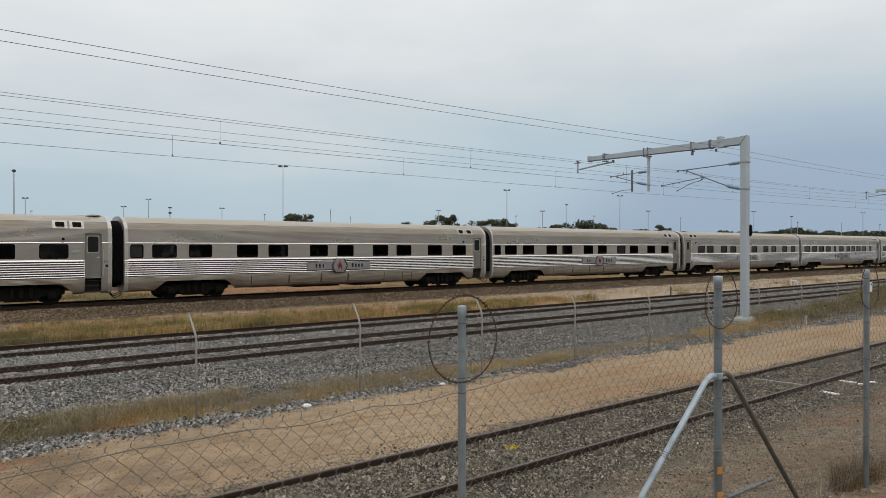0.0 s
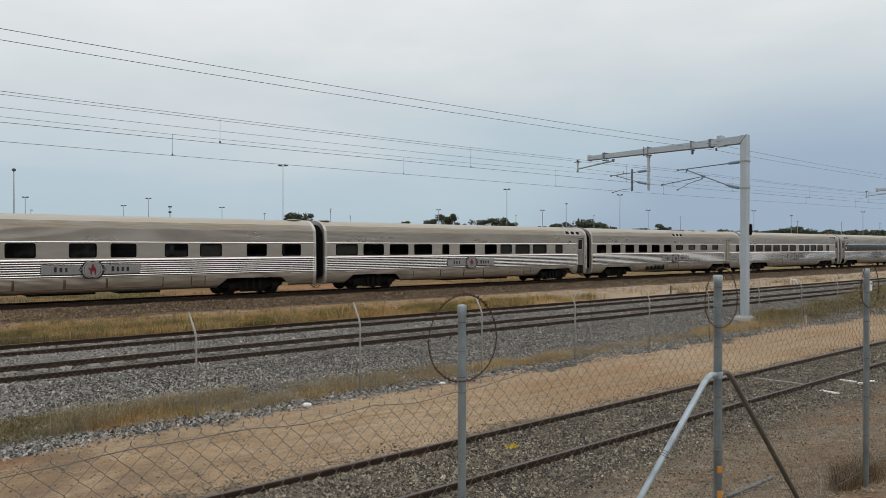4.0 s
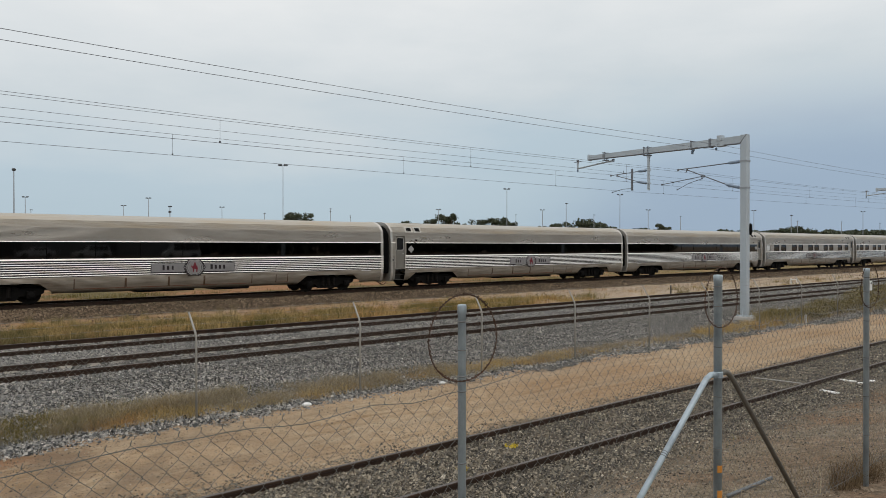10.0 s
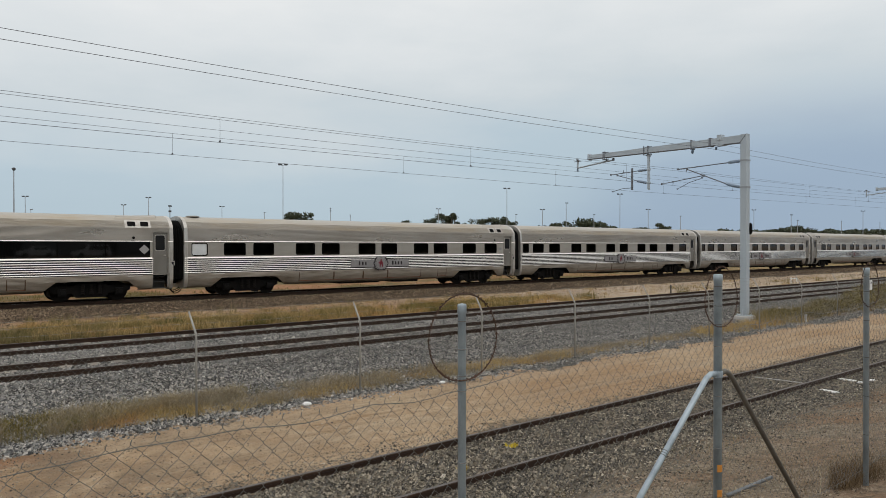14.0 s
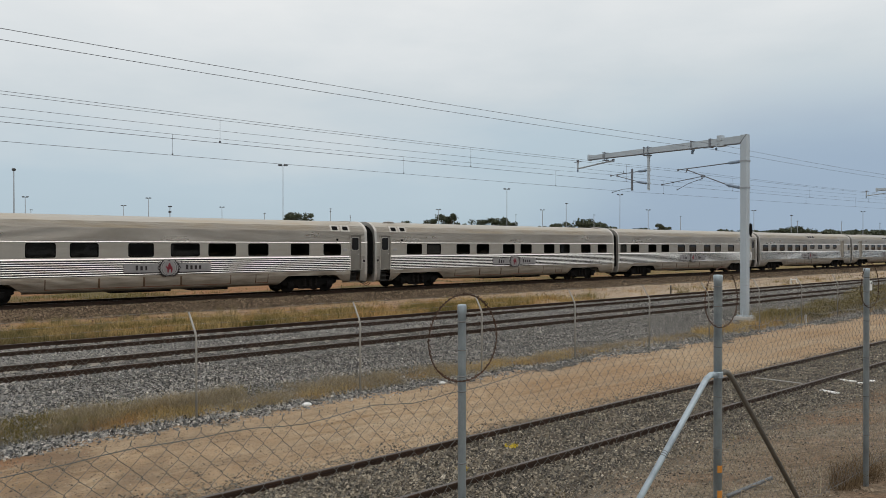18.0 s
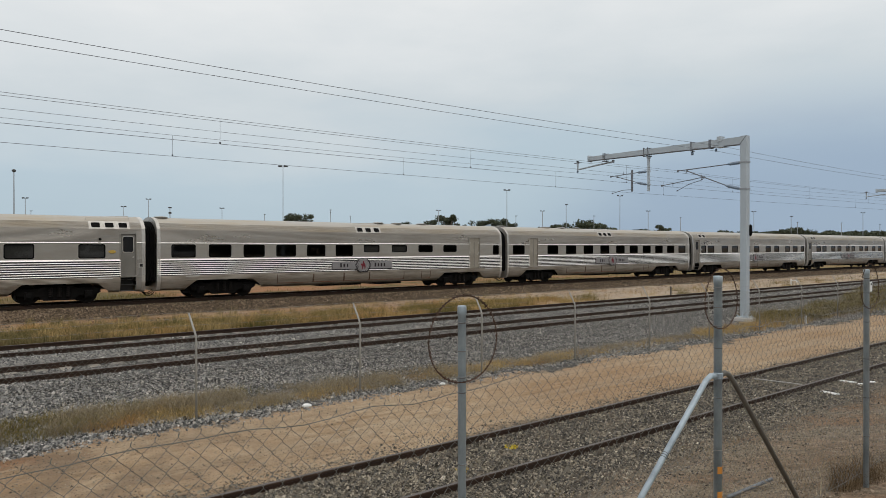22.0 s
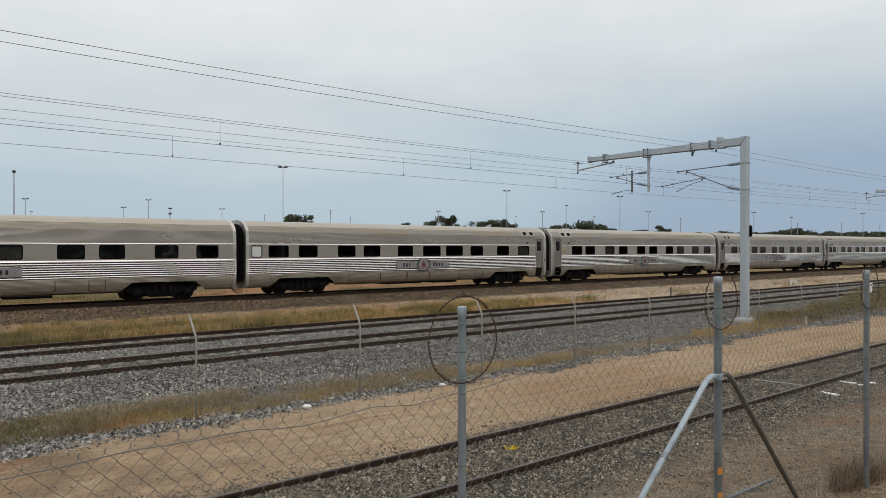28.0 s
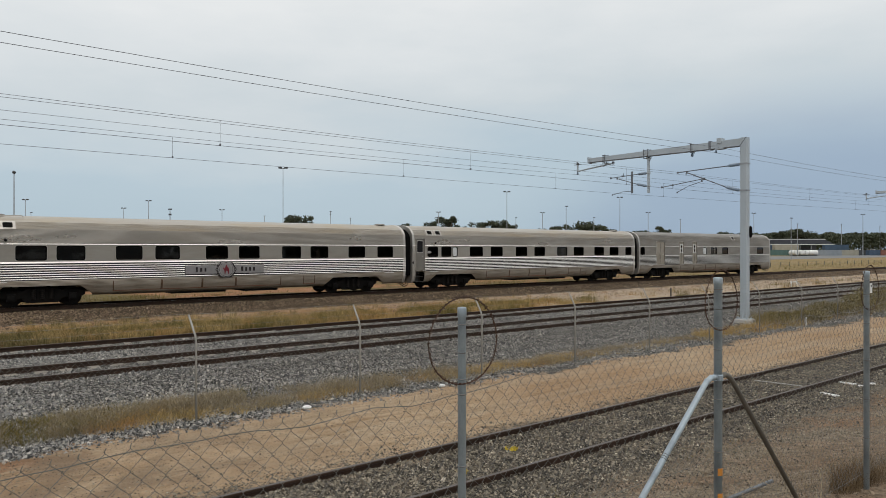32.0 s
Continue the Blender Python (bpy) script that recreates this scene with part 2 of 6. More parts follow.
def ground_material():
    m, n, l, b = material("earth_sand_and_ballast")
    g = n.new("ShaderNodeNewGeometry")
    p = g.outputs["Position"]
    sp = n.new("ShaderNodeSeparateXYZ")
    l.new(p, sp.inputs[0])
    wob = noise_at(n, l, p, 0.55, 5, 0.65)
    wob2 = noise_at(n, l, p, 3.5, 3)
    y = calc(n, l, "ADD", sp.outputs["Y"], calc(n, l, "MULTIPLY_ADD", wob, 2.2))
    y.node.inputs[1].links[0].from_node.inputs[2].default_value = -1.1
    y = calc(n, l, "ADD", y, calc(n, l, "MULTIPLY_ADD", wob2, 0.7))
    y.node.inputs[1].links[0].from_node.inputs[2].default_value = -0.35
    fine = noise_at(n, l, p, 26, 3, 0.7)
    mid = noise_at(n, l, p, 2.2, 4, 0.6)
    big = noise_at(n, l, p, 0.16, 3)

    def stones(scale, dark, light):
        v = n.new("ShaderNodeTexVoronoi")
        v.inputs["Scale"].default_value = scale
        l.new(p, v.inputs["Vector"])
        sep = n.new("ShaderNodeSeparateColor")
        l.new(v.outputs["Color"], sep.inputs[0])
        c = mixed(n, l, sep.outputs[0], dark, light)
        # cell edges go darker: the shade of the gaps put into the colour
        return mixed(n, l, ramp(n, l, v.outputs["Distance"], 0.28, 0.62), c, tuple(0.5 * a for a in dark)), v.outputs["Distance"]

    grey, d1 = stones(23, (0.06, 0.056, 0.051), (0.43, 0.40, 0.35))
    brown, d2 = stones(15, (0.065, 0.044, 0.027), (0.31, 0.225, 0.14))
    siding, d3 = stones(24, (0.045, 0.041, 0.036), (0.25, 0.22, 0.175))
    siding = mixed(n, l, ramp(n, l, mid, 0.45, 0.75), siding, (0.21, 0.165, 0.115))
    sand = mixed(n, l, ramp(n, l, mid, 0.3, 0.7), (0.45, 0.305, 0.178), (0.55, 0.415, 0.275))
    sand = mixed(n, l, ramp(n, l, big, 0.4, 0.62), sand, (0.42, 0.27, 0.15))
    track = calc(n, l, "ABSOLUTE", calc(n, l, "SUBTRACT", calc(n, l, "ABSOLUTE", calc(n, l, "SUBTRACT", sp.outputs["Y"], 10.7), 0.0), 0.75), 0.0)
    sand = mixed(n, l, calc(n, l, "MULTIPLY", ramp(n, l, track, 0.4, 0.1), 0.4), sand, (0.46, 0.36, 0.25))
    sand = mixed(n, l, calc(n, l, "MULTIPLY", ramp(n, l, fine, 0.55, 0.75), 0.75), sand, (0.17, 0.125, 0.08))
    clods = noise_at(n, l, p, 7.5, 5, 0.72)
    sand = mixed(n, l, calc(n, l, "MULTIPLY", ramp(n, l, clods, 0.55, 0.68), 0.7), sand, (0.19, 0.13, 0.08))
    sand = mixed(n, l, calc(n, l, "MULTIPLY", ramp(n, l, clods, 0.46, 0.34), 0.5), sand, (0.52, 0.42, 0.31))
    # a patch of red earth where the fence line begins
    patch = calc(n, l, "MULTIPLY", ramp(n, l, sp.outputs["X"], 2.8, 1.7), ramp(n, l, sp.outputs["Y"], 11.1, 11.7))
    sand = mixed(n, l, calc(n, l, "MULTIPLY", patch, ramp(n, l, noise_at(n, l, p, 2.6, 3), 0.40, 0.52)), sand, (0.30, 0.14, 0.065))
    sm = n.new("ShaderNodeMapping")
    sm.inputs["Scale"].default_value = (0.25, 2.6, 1.0)
    l.new(p, sm.inputs["Vector"])
    sand = mixed(n, l, calc(n, l, "MULTIPLY", ramp(n, l, noise_at(n, l, sm.outputs[0], 1.6, 5, 0.65), 0.48, 0.66), 0.6), sand, (0.26, 0.17, 0.095))
    left = calc(n, l, "MULTIPLY", ramp(n, l, sp.outputs["X"], 6.5, 1.0), ramp(n, l, noise_at(n, l, p, 1.3, 4, 0.6), 0.38, 0.6))
    sand = mixed(n, l, calc(n, l, "MULTIPLY", left, 0.95), sand, (0.245, 0.175, 0.115))
    dirt = mixed(n, l, ramp(n, l, mid, 0.35, 0.65), (0.22, 0.178, 0.13), (0.35, 0.285, 0.205))
    dirt = mixed(n, l, ramp(n, l, noise_at(n, l, p, 0.45, 3), 0.53, 0.68), dirt, (0.30, 0.165, 0.085))
    red = calc(n, l, "MULTIPLY", ramp(n, l, sp.outputs["X"], 5.5, 8.0), ramp(n, l, noise_at(n, l, p, 0.9, 4), 0.4, 0.56))
    dirt = mixed(n, l, calc(n, l, "MULTIPLY", red, 0.4), dirt, (0.29, 0.16, 0.085))
    dirt = mixed(n, l, ramp(n, l, fine, 0.52, 0.72), dirt, (0.10, 0.08, 0.06))
    dirt = mixed(n, l, calc(n, l, "MULTIPLY", ramp(n, l, clods, 0.5, 0.62), 0.65), dirt, (0.10, 0.083, 0.058))
    dirt = mixed(n, l, calc(n, l, "MULTIPLY", ramp(n, l, clods, 0.44, 0.34), 0.6), dirt, (0.40, 0.335, 0.25))
    dry = mixed(n, l, ramp(n, l, mid, 0.35, 0.65), (0.33, 0.21, 0.12), (0.49, 0.345, 0.215))
    dry = mixed(n, l, ramp(n, l, big, 0.45, 0.6), dry, (0.39, 0.225, 0.125))
    dry = mixed(n, l, ramp(n, l, noise_at(n, l, p, 0.22, 4), 0.56, 0.66), dry, (0.48, 0.37, 0.255))
    dry = mixed(n, l, calc(n, l, "MULTIPLY", ramp(n, l, fine, 0.5, 0.7), 0.6), dry, (0.15, 0.115, 0.07))
    dry = mixed(n, l, calc(n, l, "MULTIPLY", ramp(n, l, clods, 0.52, 0.64), 0.6), dry, (0.16, 0.115, 0.065))
    dry = mixed(n, l, calc(n, l, "MULTIPLY", ramp(n, l, sp.outputs["X"], 17.0, 4.0), ramp(n, l, y, 29.5, 27.0)), dry, (0.115, 0.088, 0.038))

    # pale bare ground farther along the line
    dry = mixed(n, l, calc(n, l, "MULTIPLY", ramp(n, l, sp.outputs["X"], 16.0, 36.0), ramp(n, l, mid, 0.25, 0.6)), dry, (0.47, 0.385, 0.29))

    def between(a, bb, soft):
        return calc(n, l, "MULTIPLY", ramp(n, l, y, a - soft, a + soft), ramp(n, l, y, bb + soft, bb - soft))

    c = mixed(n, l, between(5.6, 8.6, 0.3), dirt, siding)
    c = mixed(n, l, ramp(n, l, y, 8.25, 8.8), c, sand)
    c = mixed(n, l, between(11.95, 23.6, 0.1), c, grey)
    thatch = mixed(n, l, fine, (0.13, 0.095, 0.05), (0.36, 0.28, 0.17))
    c = mixed(n, l, calc(n, l, "MULTIPLY", between(12.5, 13.3, 0.12), 0.75), c, thatch)
    field = mixed(n, l, ramp(n, l, mid, 0.35, 0.65), (0.10, 0.085, 0.03), (0.20, 0.145, 0.06))
    field = mixed(n, l, ramp(n, l, big, 0.42, 0.58), field, (0.33, 0.165, 0.08))
    field = mixed(n, l, calc(n, l, "MULTIPLY", ramp(n, l, sp.outputs["X"], 45.0, 90.0), ramp(n, l, mid, 0.2, 0.6)), field, (0.27, 0.21, 0.10))
    c = mixed(n, l, ramp(n, l, y, 23.4, 23.9), c, dry)
    c = mixed(n, l, ramp(n, l, y, 40.5, 41.5), c, field)
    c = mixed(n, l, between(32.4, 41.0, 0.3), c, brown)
    l.new(c, b.inputs["Base Color"])
    b.inputs["Roughness"].default_value = 0.95
    b.inputs["Specular IOR Level"].default_value = 0.2
    h = calc(n, l, "MULTIPLY_ADD", d1, -1.0)
    l.new(calc(n, l, "ADD", fine, calc(n, l, "MULTIPLY", clods, 3.0)), h.node.inputs[2])
    bumped(n, l, b, h, 0.9, 0.05)
    return m


GROUND = ground_material()


def painted(name, col):
    return worn(name, col, tuple(0.7 * c for c in col), 0.6, 0, 0.6)


# ---- mesh building ----
class Shape:
    """Collects faces for one mesh."""

    def __init__(self):
        self.v, self.f, self.k = [], [], []

    def add(self, verts, faces, k=0):
        o = len(self.v)
        self.v += [tuple(q) for q in verts]
        self.f += [tuple(i + o for i in fc) for fc in faces]
        self.k += [k] * len(faces)
        return self

    def box(self, x0, x1, y0, y1, z0, z1, k=0, bev=0.0):
        if bev:
            # chamfered along the long edges
            b = bev
            ring = [(y0 + b, z0), (y1 - b, z0), (y1, z0 + b), (y1, z1 - b), (y1 - b, z1), (y0 + b, z1), (y0, z1 - b), (y0, z0 + b)]
            return self.loft([[(x, y, z) for y, z in ring] for x in (x0, x1)], k, caps=True)
        return self.add([(x, y, z) for x in (x0, x1) for y in (y0, y1) for z in (z0, z1)],
                        [(0, 1, 3, 2), (4, 6, 7, 5), (0, 4, 5, 1), (2, 3, 7, 6), (0, 2, 6, 4), (1, 5, 7, 3)], k)

    def loft(self, rings, k=0, caps=False, closed=True):
        n = len(rings[0])
        verts = [p for r in rings for p in r]
        faces = [(i * n + j, i * n + (j + 1) % n, (i + 1) * n + (j + 1) % n, (i + 1) * n + j)
                 for i in range(len(rings) - 1) for j in range(n if closed else n - 1)]
        if caps:
            faces += [tuple(range(n))[::-1], tuple(range((len(rings) - 1) * n, len(rings) * n))]
        return self.add(verts, faces, k)

    def tube(self, path, r, n=6, k=0, caps=True):
        """A pipe along a path; r is one radius or one for each point."""
        pts = [Vector(p) for p in path]
        rr = r if isinstance(r, (list, tuple)) else [r] * len(pts)
        rings = []
        for i, p in enumerate(pts):
            d = (pts[min(i + 1, len(pts) - 1)] - pts[max(i - 1, 0)]).normalized()
            side = d.cross(Vector((0, 0, 1)) if abs(d.z) < 0.9 else Vector((1, 0, 0))).normalized()
            up = side.cross(d)
            rings.append([p + rr[i] * (math.cos(2 * math.pi * j / n) * side + math.sin(2 * math.pi * j / n) * up) for j in range(n)])
        return self.loft(rings, k, caps)

    def lathe(self, c, profile, axis="z", n=12, k=0):
        """Rings of (radius, height) turned round an axis through c."""
        rings = []
        for r, h in profile:
            ring = []
            for j in range(n):
                a, b = r * math.cos(2 * math.pi * j / n), r * math.sin(2 * math.pi * j / n)
                ring.append({"z": (c[0] + a, c[1] + b, c[2] + h), "y": (c[0] + b, c[1] + h, c[2] + a), "x": (c[0] + h, c[1] + a, c[2] + b)}[axis])
            rings.append(ring)
        return self.loft(rings, k, caps=True)

    def mesh(self, name, mats, smooth=False):
        me = bpy.data.meshes.new(name)
        me.from_pydata(self.v, [], self.f)
        for q in mats if isinstance(mats, (list, tuple)) else [mats]:
            me.materials.append(q)
        if any(self.k):
            me.polygons.foreach_set("material_index", self.k)
        if smooth:
            me.polygons.foreach_set("use_smooth", [True] * len(self.f))
        me.update()
        return me


def part(name, shape, mats, parent, label="", at=None, smooth=False):
    """Links a shape, or a mesh that is shared, as one part under a thing."""
    data = shape if isinstance(shape, bpy.types.Mesh) else shape.mesh(name, mats, smooth)
    ob = new(name, data)
    ob.parent = parent
    if at is not None:
        ob.matrix_basis = at if isinstance(at, Matrix) else Matrix.Translation(at)
    return tagged(ob, label)


def thing(name, label, category, at=None, group="", kind="", data=None):
    ob = new(name, data)
    if at is not None:
        ob.matrix_basis = at if isinstance(at, Matrix) else Matrix.Translation(at)
    return tagged(ob, label, category, group, kind)


# ---- ground ----
PROFILE = ((-60, 1.6), (-1, 1.45), (2.76, 0.70), (4.4, 0.22), (5.6, 0.03), (6.6, 0.0), (9.2, 0.0), (11.8, 0.02), (12.6, 0.07), (13.9, 0.13),
           (14.5, 0.14), (15.6, 0.37), (22.5, 0.37), (23.7, 0.10), (25, 0.04), (32.2, 0.02), (33.0, 0.05), (34.9, 0.315), (38.6, 0.315), (40.4, 0.05),
           (60, 0.0), (4000, 0.0))


def ground_z(y):
    for (a, za), (b, zb) in zip(PROFILE, PROFILE[1:]):
        if a <= y <= b:
            q = (y - a) / (b - a)
            return za + (zb - za) * q
    return 0.0


def relief(x, y):
    """Ground height with its unevenness."""
    z = ground_z(y)
    if y < 60:
        amp = 0.05 if y < 6 else 0.018 if y < 9.4 else 0.03 if y < 14 else 0.015 if y < 24 else 0.05
        z += amp * noise.noise(Vector((x * 0.7, y * 0.7, 0.3))) + 0.4 * amp * noise.noise(Vector((x * 2.6, y * 2.6, 7.3)))
    if 9.3 < y < 12.2:
        z -= 0.03 * max(0.0, 1 - abs(abs(y - 10.7) - 0.75) / 0.3)
    return z


def steps(fine, a, b, far, growth=1.35):
    s = [a]
    while s[-1] < b:
        s.append(s[-1] + fine)
    d = fine
    while s[-1] < far:
        d *= growth
        s.append(s[-1] + d)
    d = fine
    while s[0] > -far:
        d *= growth
        s.insert(0, s[0] - d)
    return s


def build_ground():
    xs = steps(0.3, -4, 42, 3500, 1.12)
    ys = steps(0.16, 1.0, 24.4, 3500, 1.10)
    s = Shape()
    n = len(xs)
    s.add([(x, y, relief(x, y)) for y in ys for x in xs],
          [(j * n + i, j * n + i + 1, (j + 1) * n + i + 1, (j + 1) * n + i) for j in range(len(ys) - 1) for i in range(n - 1)])
    thing("ground", "flat dry railway land of sand, gravel and ballast", "ground", kind="structure", data=s.mesh("ground", GROUND, True))


build_ground()
rng = random.Random(5)
SIDESTONES = crushed("siding_gravel", ((0.022, 0.019, 0.016), (0.12, 0.104, 0.082), (0.27, 0.235, 0.18), (0.45, 0.385, 0.29), (0.80, 0.72, 0.58)))
STONE = np.array([(1.25, 0.95, -0.9), (-1.25, 0.95, -0.9), (-1.25, -0.95, -0.9), (1.25, -0.95, -0.9), (0.6, 0.0, 0.95), (-0.6, 0.0, 0.85)], float)
STONE_FACES = np.array([(0, 1, 5), (0, 5, 4), (2, 3, 4), (2, 4, 5), (1, 2, 5), (3, 0, 4)])
dice = np.random.default_rng(11)


def stone_field(name, label, mat, count, spot, size, sunk=0.25):
    """Loose angular stones at every tilt, joined."""
    base = np.array([(x, y, relief(x, y)) for x, y in (spot() for _ in range(count))])
    r = size * np.exp(dice.normal(0, 0.34, count)) * 0.62
    base[:, 2] += sunk * r
    # any turn about the vertical, tipped up to about 50 degrees
    q = np.stack([dice.normal(0, 1, count), dice.normal(0, 0.24, count), dice.normal(0, 0.24, count), dice.normal(0, 1, count)], 1)
    w, x, y, z = (q / np.linalg.norm(q, axis=1)[:, None]).T
    turn = np.stack([1 - 2 * (y * y + z * z), 2 * (x * y - w * z), 2 * (x * z + w * y), 2 * (x * y + w * z), 1 - 2 * (x * x + z * z), 2 * (y * z - w * x),
                        2 * (x * z - w * y), 2 * (y * z + w * x), 1 - 2 * (x * x + y * y)], 1).reshape(count, 3, 3)
    v = (STONE[None] + dice.uniform(-0.5, 0.5, (count, 6, 3))) * dice.uniform(0.65, 1.25, (count, 1, 3))
    v = np.einsum("nij,nkj->nki", turn, v) * r[:, None, None] + base[:, None, :]
    faces = (STONE_FACES[None] + 6 * np.arange(count)[:, None, None]).reshape(-1)
    me = bpy.data.meshes.new(name)
    me.vertices.add(count * 6)
    me.vertices.foreach_set("co", v.reshape(-1))
    me.loops.add(count * 18)
    me.loops.foreach_set("vertex_index", faces)
    me.polygons.add(count * 6)
    me.polygons.foreach_set("loop_start", np.arange(0, count * 18, 3))
    me.polygons.foreach_set("use_smooth", np.zeros(count * 6, bool))
    me.materials.append(mat)
    me.update(calc_edges=True)
    thing(name, label, "ballast", kind="stuff", data=me)


def nearer(a, b):
    """A place along the line, denser close by."""
    return a + (b - a) * rng.random() ** 2.0


stone_field("shoulder_ballast", "grey crushed stone ballast beside the double track", STONES, 130000,
            lambda: (nearer(0.6, 62), rng.choice((rng.uniform(13.9, 16.4), rng.uniform(12.7, 15.2), rng.uniform(17.9, 20.2), rng.uniform(16.4, 21.6)))), 0.0195, 0.45)
stone_field("toe_ballast", "grey ballast strewn at the edge of the sand", STONES, 26000,
            lambda: (nearer(0.6, 42), 12.15 + 0.85 * rng.random() - 0.45 * rng.random() ** 2), 0.02, 0.4)
stone_field("siding_gravel", "grey-brown gravel between the siding rails", SIDESTONES, 70000,
            lambda: (nearer(2.6, 45), rng.uniform(5.7, 8.45)), 0.0165, 0.45)
stone_field("siding_edge_gravel", "gravel scattered on the sand beside the siding", SIDESTONES, 11000,
            lambda: (nearer(2, 42), 8.35 + abs(rng.gauss(0, 0.4))), 0.0135)
stone_field("trackside_gravel", "grey gravel spilt from the siding towards the fence", SIDESTONES, 12000,
            lambda: (nearer(4.5, 30), 5.85 - abs(rng.gauss(0, 0.75))), 0.0125)
stone_field("path_gravel", "fine gravel trodden into the sandy path", SIDESTONES, 11000,
            lambda: (0.0 + 14 * rng.random() ** 1.7, 8.4 + 3.8 * rng.random() ** 1.1), 0.0085)
stone_field("main_line_ballast", "brown stained ballast along the main line", BROWNSTONES, 36000,
            lambda: (nearer(1.5, 120), rng.uniform(32.5, 35.4)), 0.031)
stone_field("far_side_rubble", "reddish rubble strewn beyond the main line", BROWNSTONES, 12000,
            lambda: (nearer(-6, 110), rng.uniform(37.9, 44.5)), 0.034)
stone_field("verge_gravel", "brown stones and clods strewn over the bare verge", BROWNSTONES, 14000,
            lambda: (nearer(1, 90), rng.uniform(27.6, 32.9)), 0.026)
stone_field("loose_pebbles", "small stones scattered on the sandy path", SIDESTONES, 9000,
            lambda: (nearer(-1, 40), rng.uniform(2.8, 12.2)), 0.008)
stone_field("fence_line_litter", "bark chips, leaves and grit under the fence", LITTER, 16000,
            lambda: (4.5 + 16 * rng.random() ** 1.6, rng.uniform(2.6, 5.9)), 0.011)


# ---- railway tracks ----
def rail_shape(x0, x1):
    half = [(-0.07, 0), (-0.07, 0.012), (-0.012, 0.03), (-0.009, 0.11), (-0.034, 0.122), (-0.034, 0.15), (-0.026, 0.157)]
    ring = half + [(-y, z) for y, z in reversed(half)]
    s = Shape()
    s.loft([[(x, y, z) for y, z in ring] for x in (x0, x1)], 0, caps=True)
    n = len(ring)
    top = s.f.index((6, 7, n + 7, n + 6))
    s.k[top] = 1
    return s


def track(name, label, y, top, gauge, sleeper_mat, pitch, x0, count, proud):
    t = thing(name, label, "railway track", (0, 0, 0), kind="structure")
    rail = rail_shape(-80, 900).mesh("rail", [RUST, TREAD])
    for side in (-1, 1):
        part("rail", rail, None, t, at=(0, y + side * (gauge / 2 + 0.034), top - 0.157))
    sl = Shape()
    w, z = 0.12, top - 0.165
    sl.loft([[(-w - 0.02, yy, -0.14), (w + 0.02, yy, -0.14), (w, yy, hh), (-w, yy, hh)] for yy, hh in ((-1.25, -0.08), (-0.86, -0.08), (-0.8, 0), (-0.55, 0), (-0.35, -0.035), (0.35, -0.035), (0.55, 0), (0.8, 0), (0.86, -0.08), (1.25, -0.08))], caps=True)
    data = sl.mesh("sleeper", sleeper_mat)
    for i in range(count):
        part("sleeper", data, None, t, at=pose(x0 + i * pitch + rng.uniform(-0.03, 0.03), y + rng.uniform(-0.02, 0.02), z + proud, 0, 0, rng.uniform(-0.6, 0.6)))
    return t


track("siding_track", "rusty siding rails sunk in gravel", 7.53, 0.10, 1.435, TIMBER, 0.7, 0, 60, -0.045)
track("near_catenary_track", "electrified track on concrete sleepers with rusty rails", 17.07, 0.50, 1.435, SLEEPER, 0.56, -3.09, 180, 0.042)
track("far_catenary_track", "second electrified track on concrete sleepers", 20.9, 0.50, 1.435, SLEEPER, 0.56, -3.09, 180, 0.042)
track("main_line_track", "main line track under the passenger train", 36.75, 0.50, 1.435, SLEEPER, 0.68, -10, 200, -0.03)


# ---- grass and shrubs ----
def blades(s, x, y, h, spread, count, lean=0.5, thin=1.0):
    z = relief(x, y) - 0.02
    way = rng.uniform(0, 6.28)
    for _ in range(count):
        a, r = rng.uniform(0, 6.28), spread * rng.random() ** 0.5
        bx, by = x + r * math.cos(a), y + r * math.sin(a)
        hh = h * rng.uniform(0.35, 1.25)
        b = way + rng.gauss(0, 1.3)
        out = lean * hh * rng.uniform(0.1, 0.9)
        dx, dy = out * math.cos(b), out * math.sin(b)
        w = thin * rng.uniform(0.0022, 0.0048) * (1 + y / 20)
        c = rng.uniform(0, 3.14)
        wx, wy = w * math.cos(c), w * math.sin(c)
        mx, my, mz = bx + dx * 0.35, by + dy * 0.35, z + hh * 0.62
        s.add([(bx - wx, by - wy, z), (bx + wx, by + wy, z), (mx - wx * 0.7, my - wy * 0.7, mz), (mx + wx * 0.7, my + wy * 0.7, mz), (bx + dx, by + dy, z + hh)], [(0, 1, 3, 2), (2, 3, 4)])


def grass(name, label, mat, tufts, thin=1.0):
    s = Shape()
    for x, y, h, spread, count, lean in tufts:
        blades(s, x, y, h, spread, count, lean, thin)
    thing(name, label, "grass", kind="stuff", data=s.mesh(name, mat))


def strip(n, x0, x1, y0, y1, h, spread, count, lean, gap, fine=1.0):
    out = []
    while len(out) < n:
        x, y = nearer(x0, x1), rng.uniform(y0, y1)
        if noise.noise(Vector((x * 0.45 * fine, y * 0.9 * fine, 2.0 * fine))) + 0.35 * noise.noise(Vector((x * 3.1, y * 3.1, 5.0))) > gap:
            out.append((x, y, h * rng.uniform(0.6, 1.3), spread, count, lean))
    return out


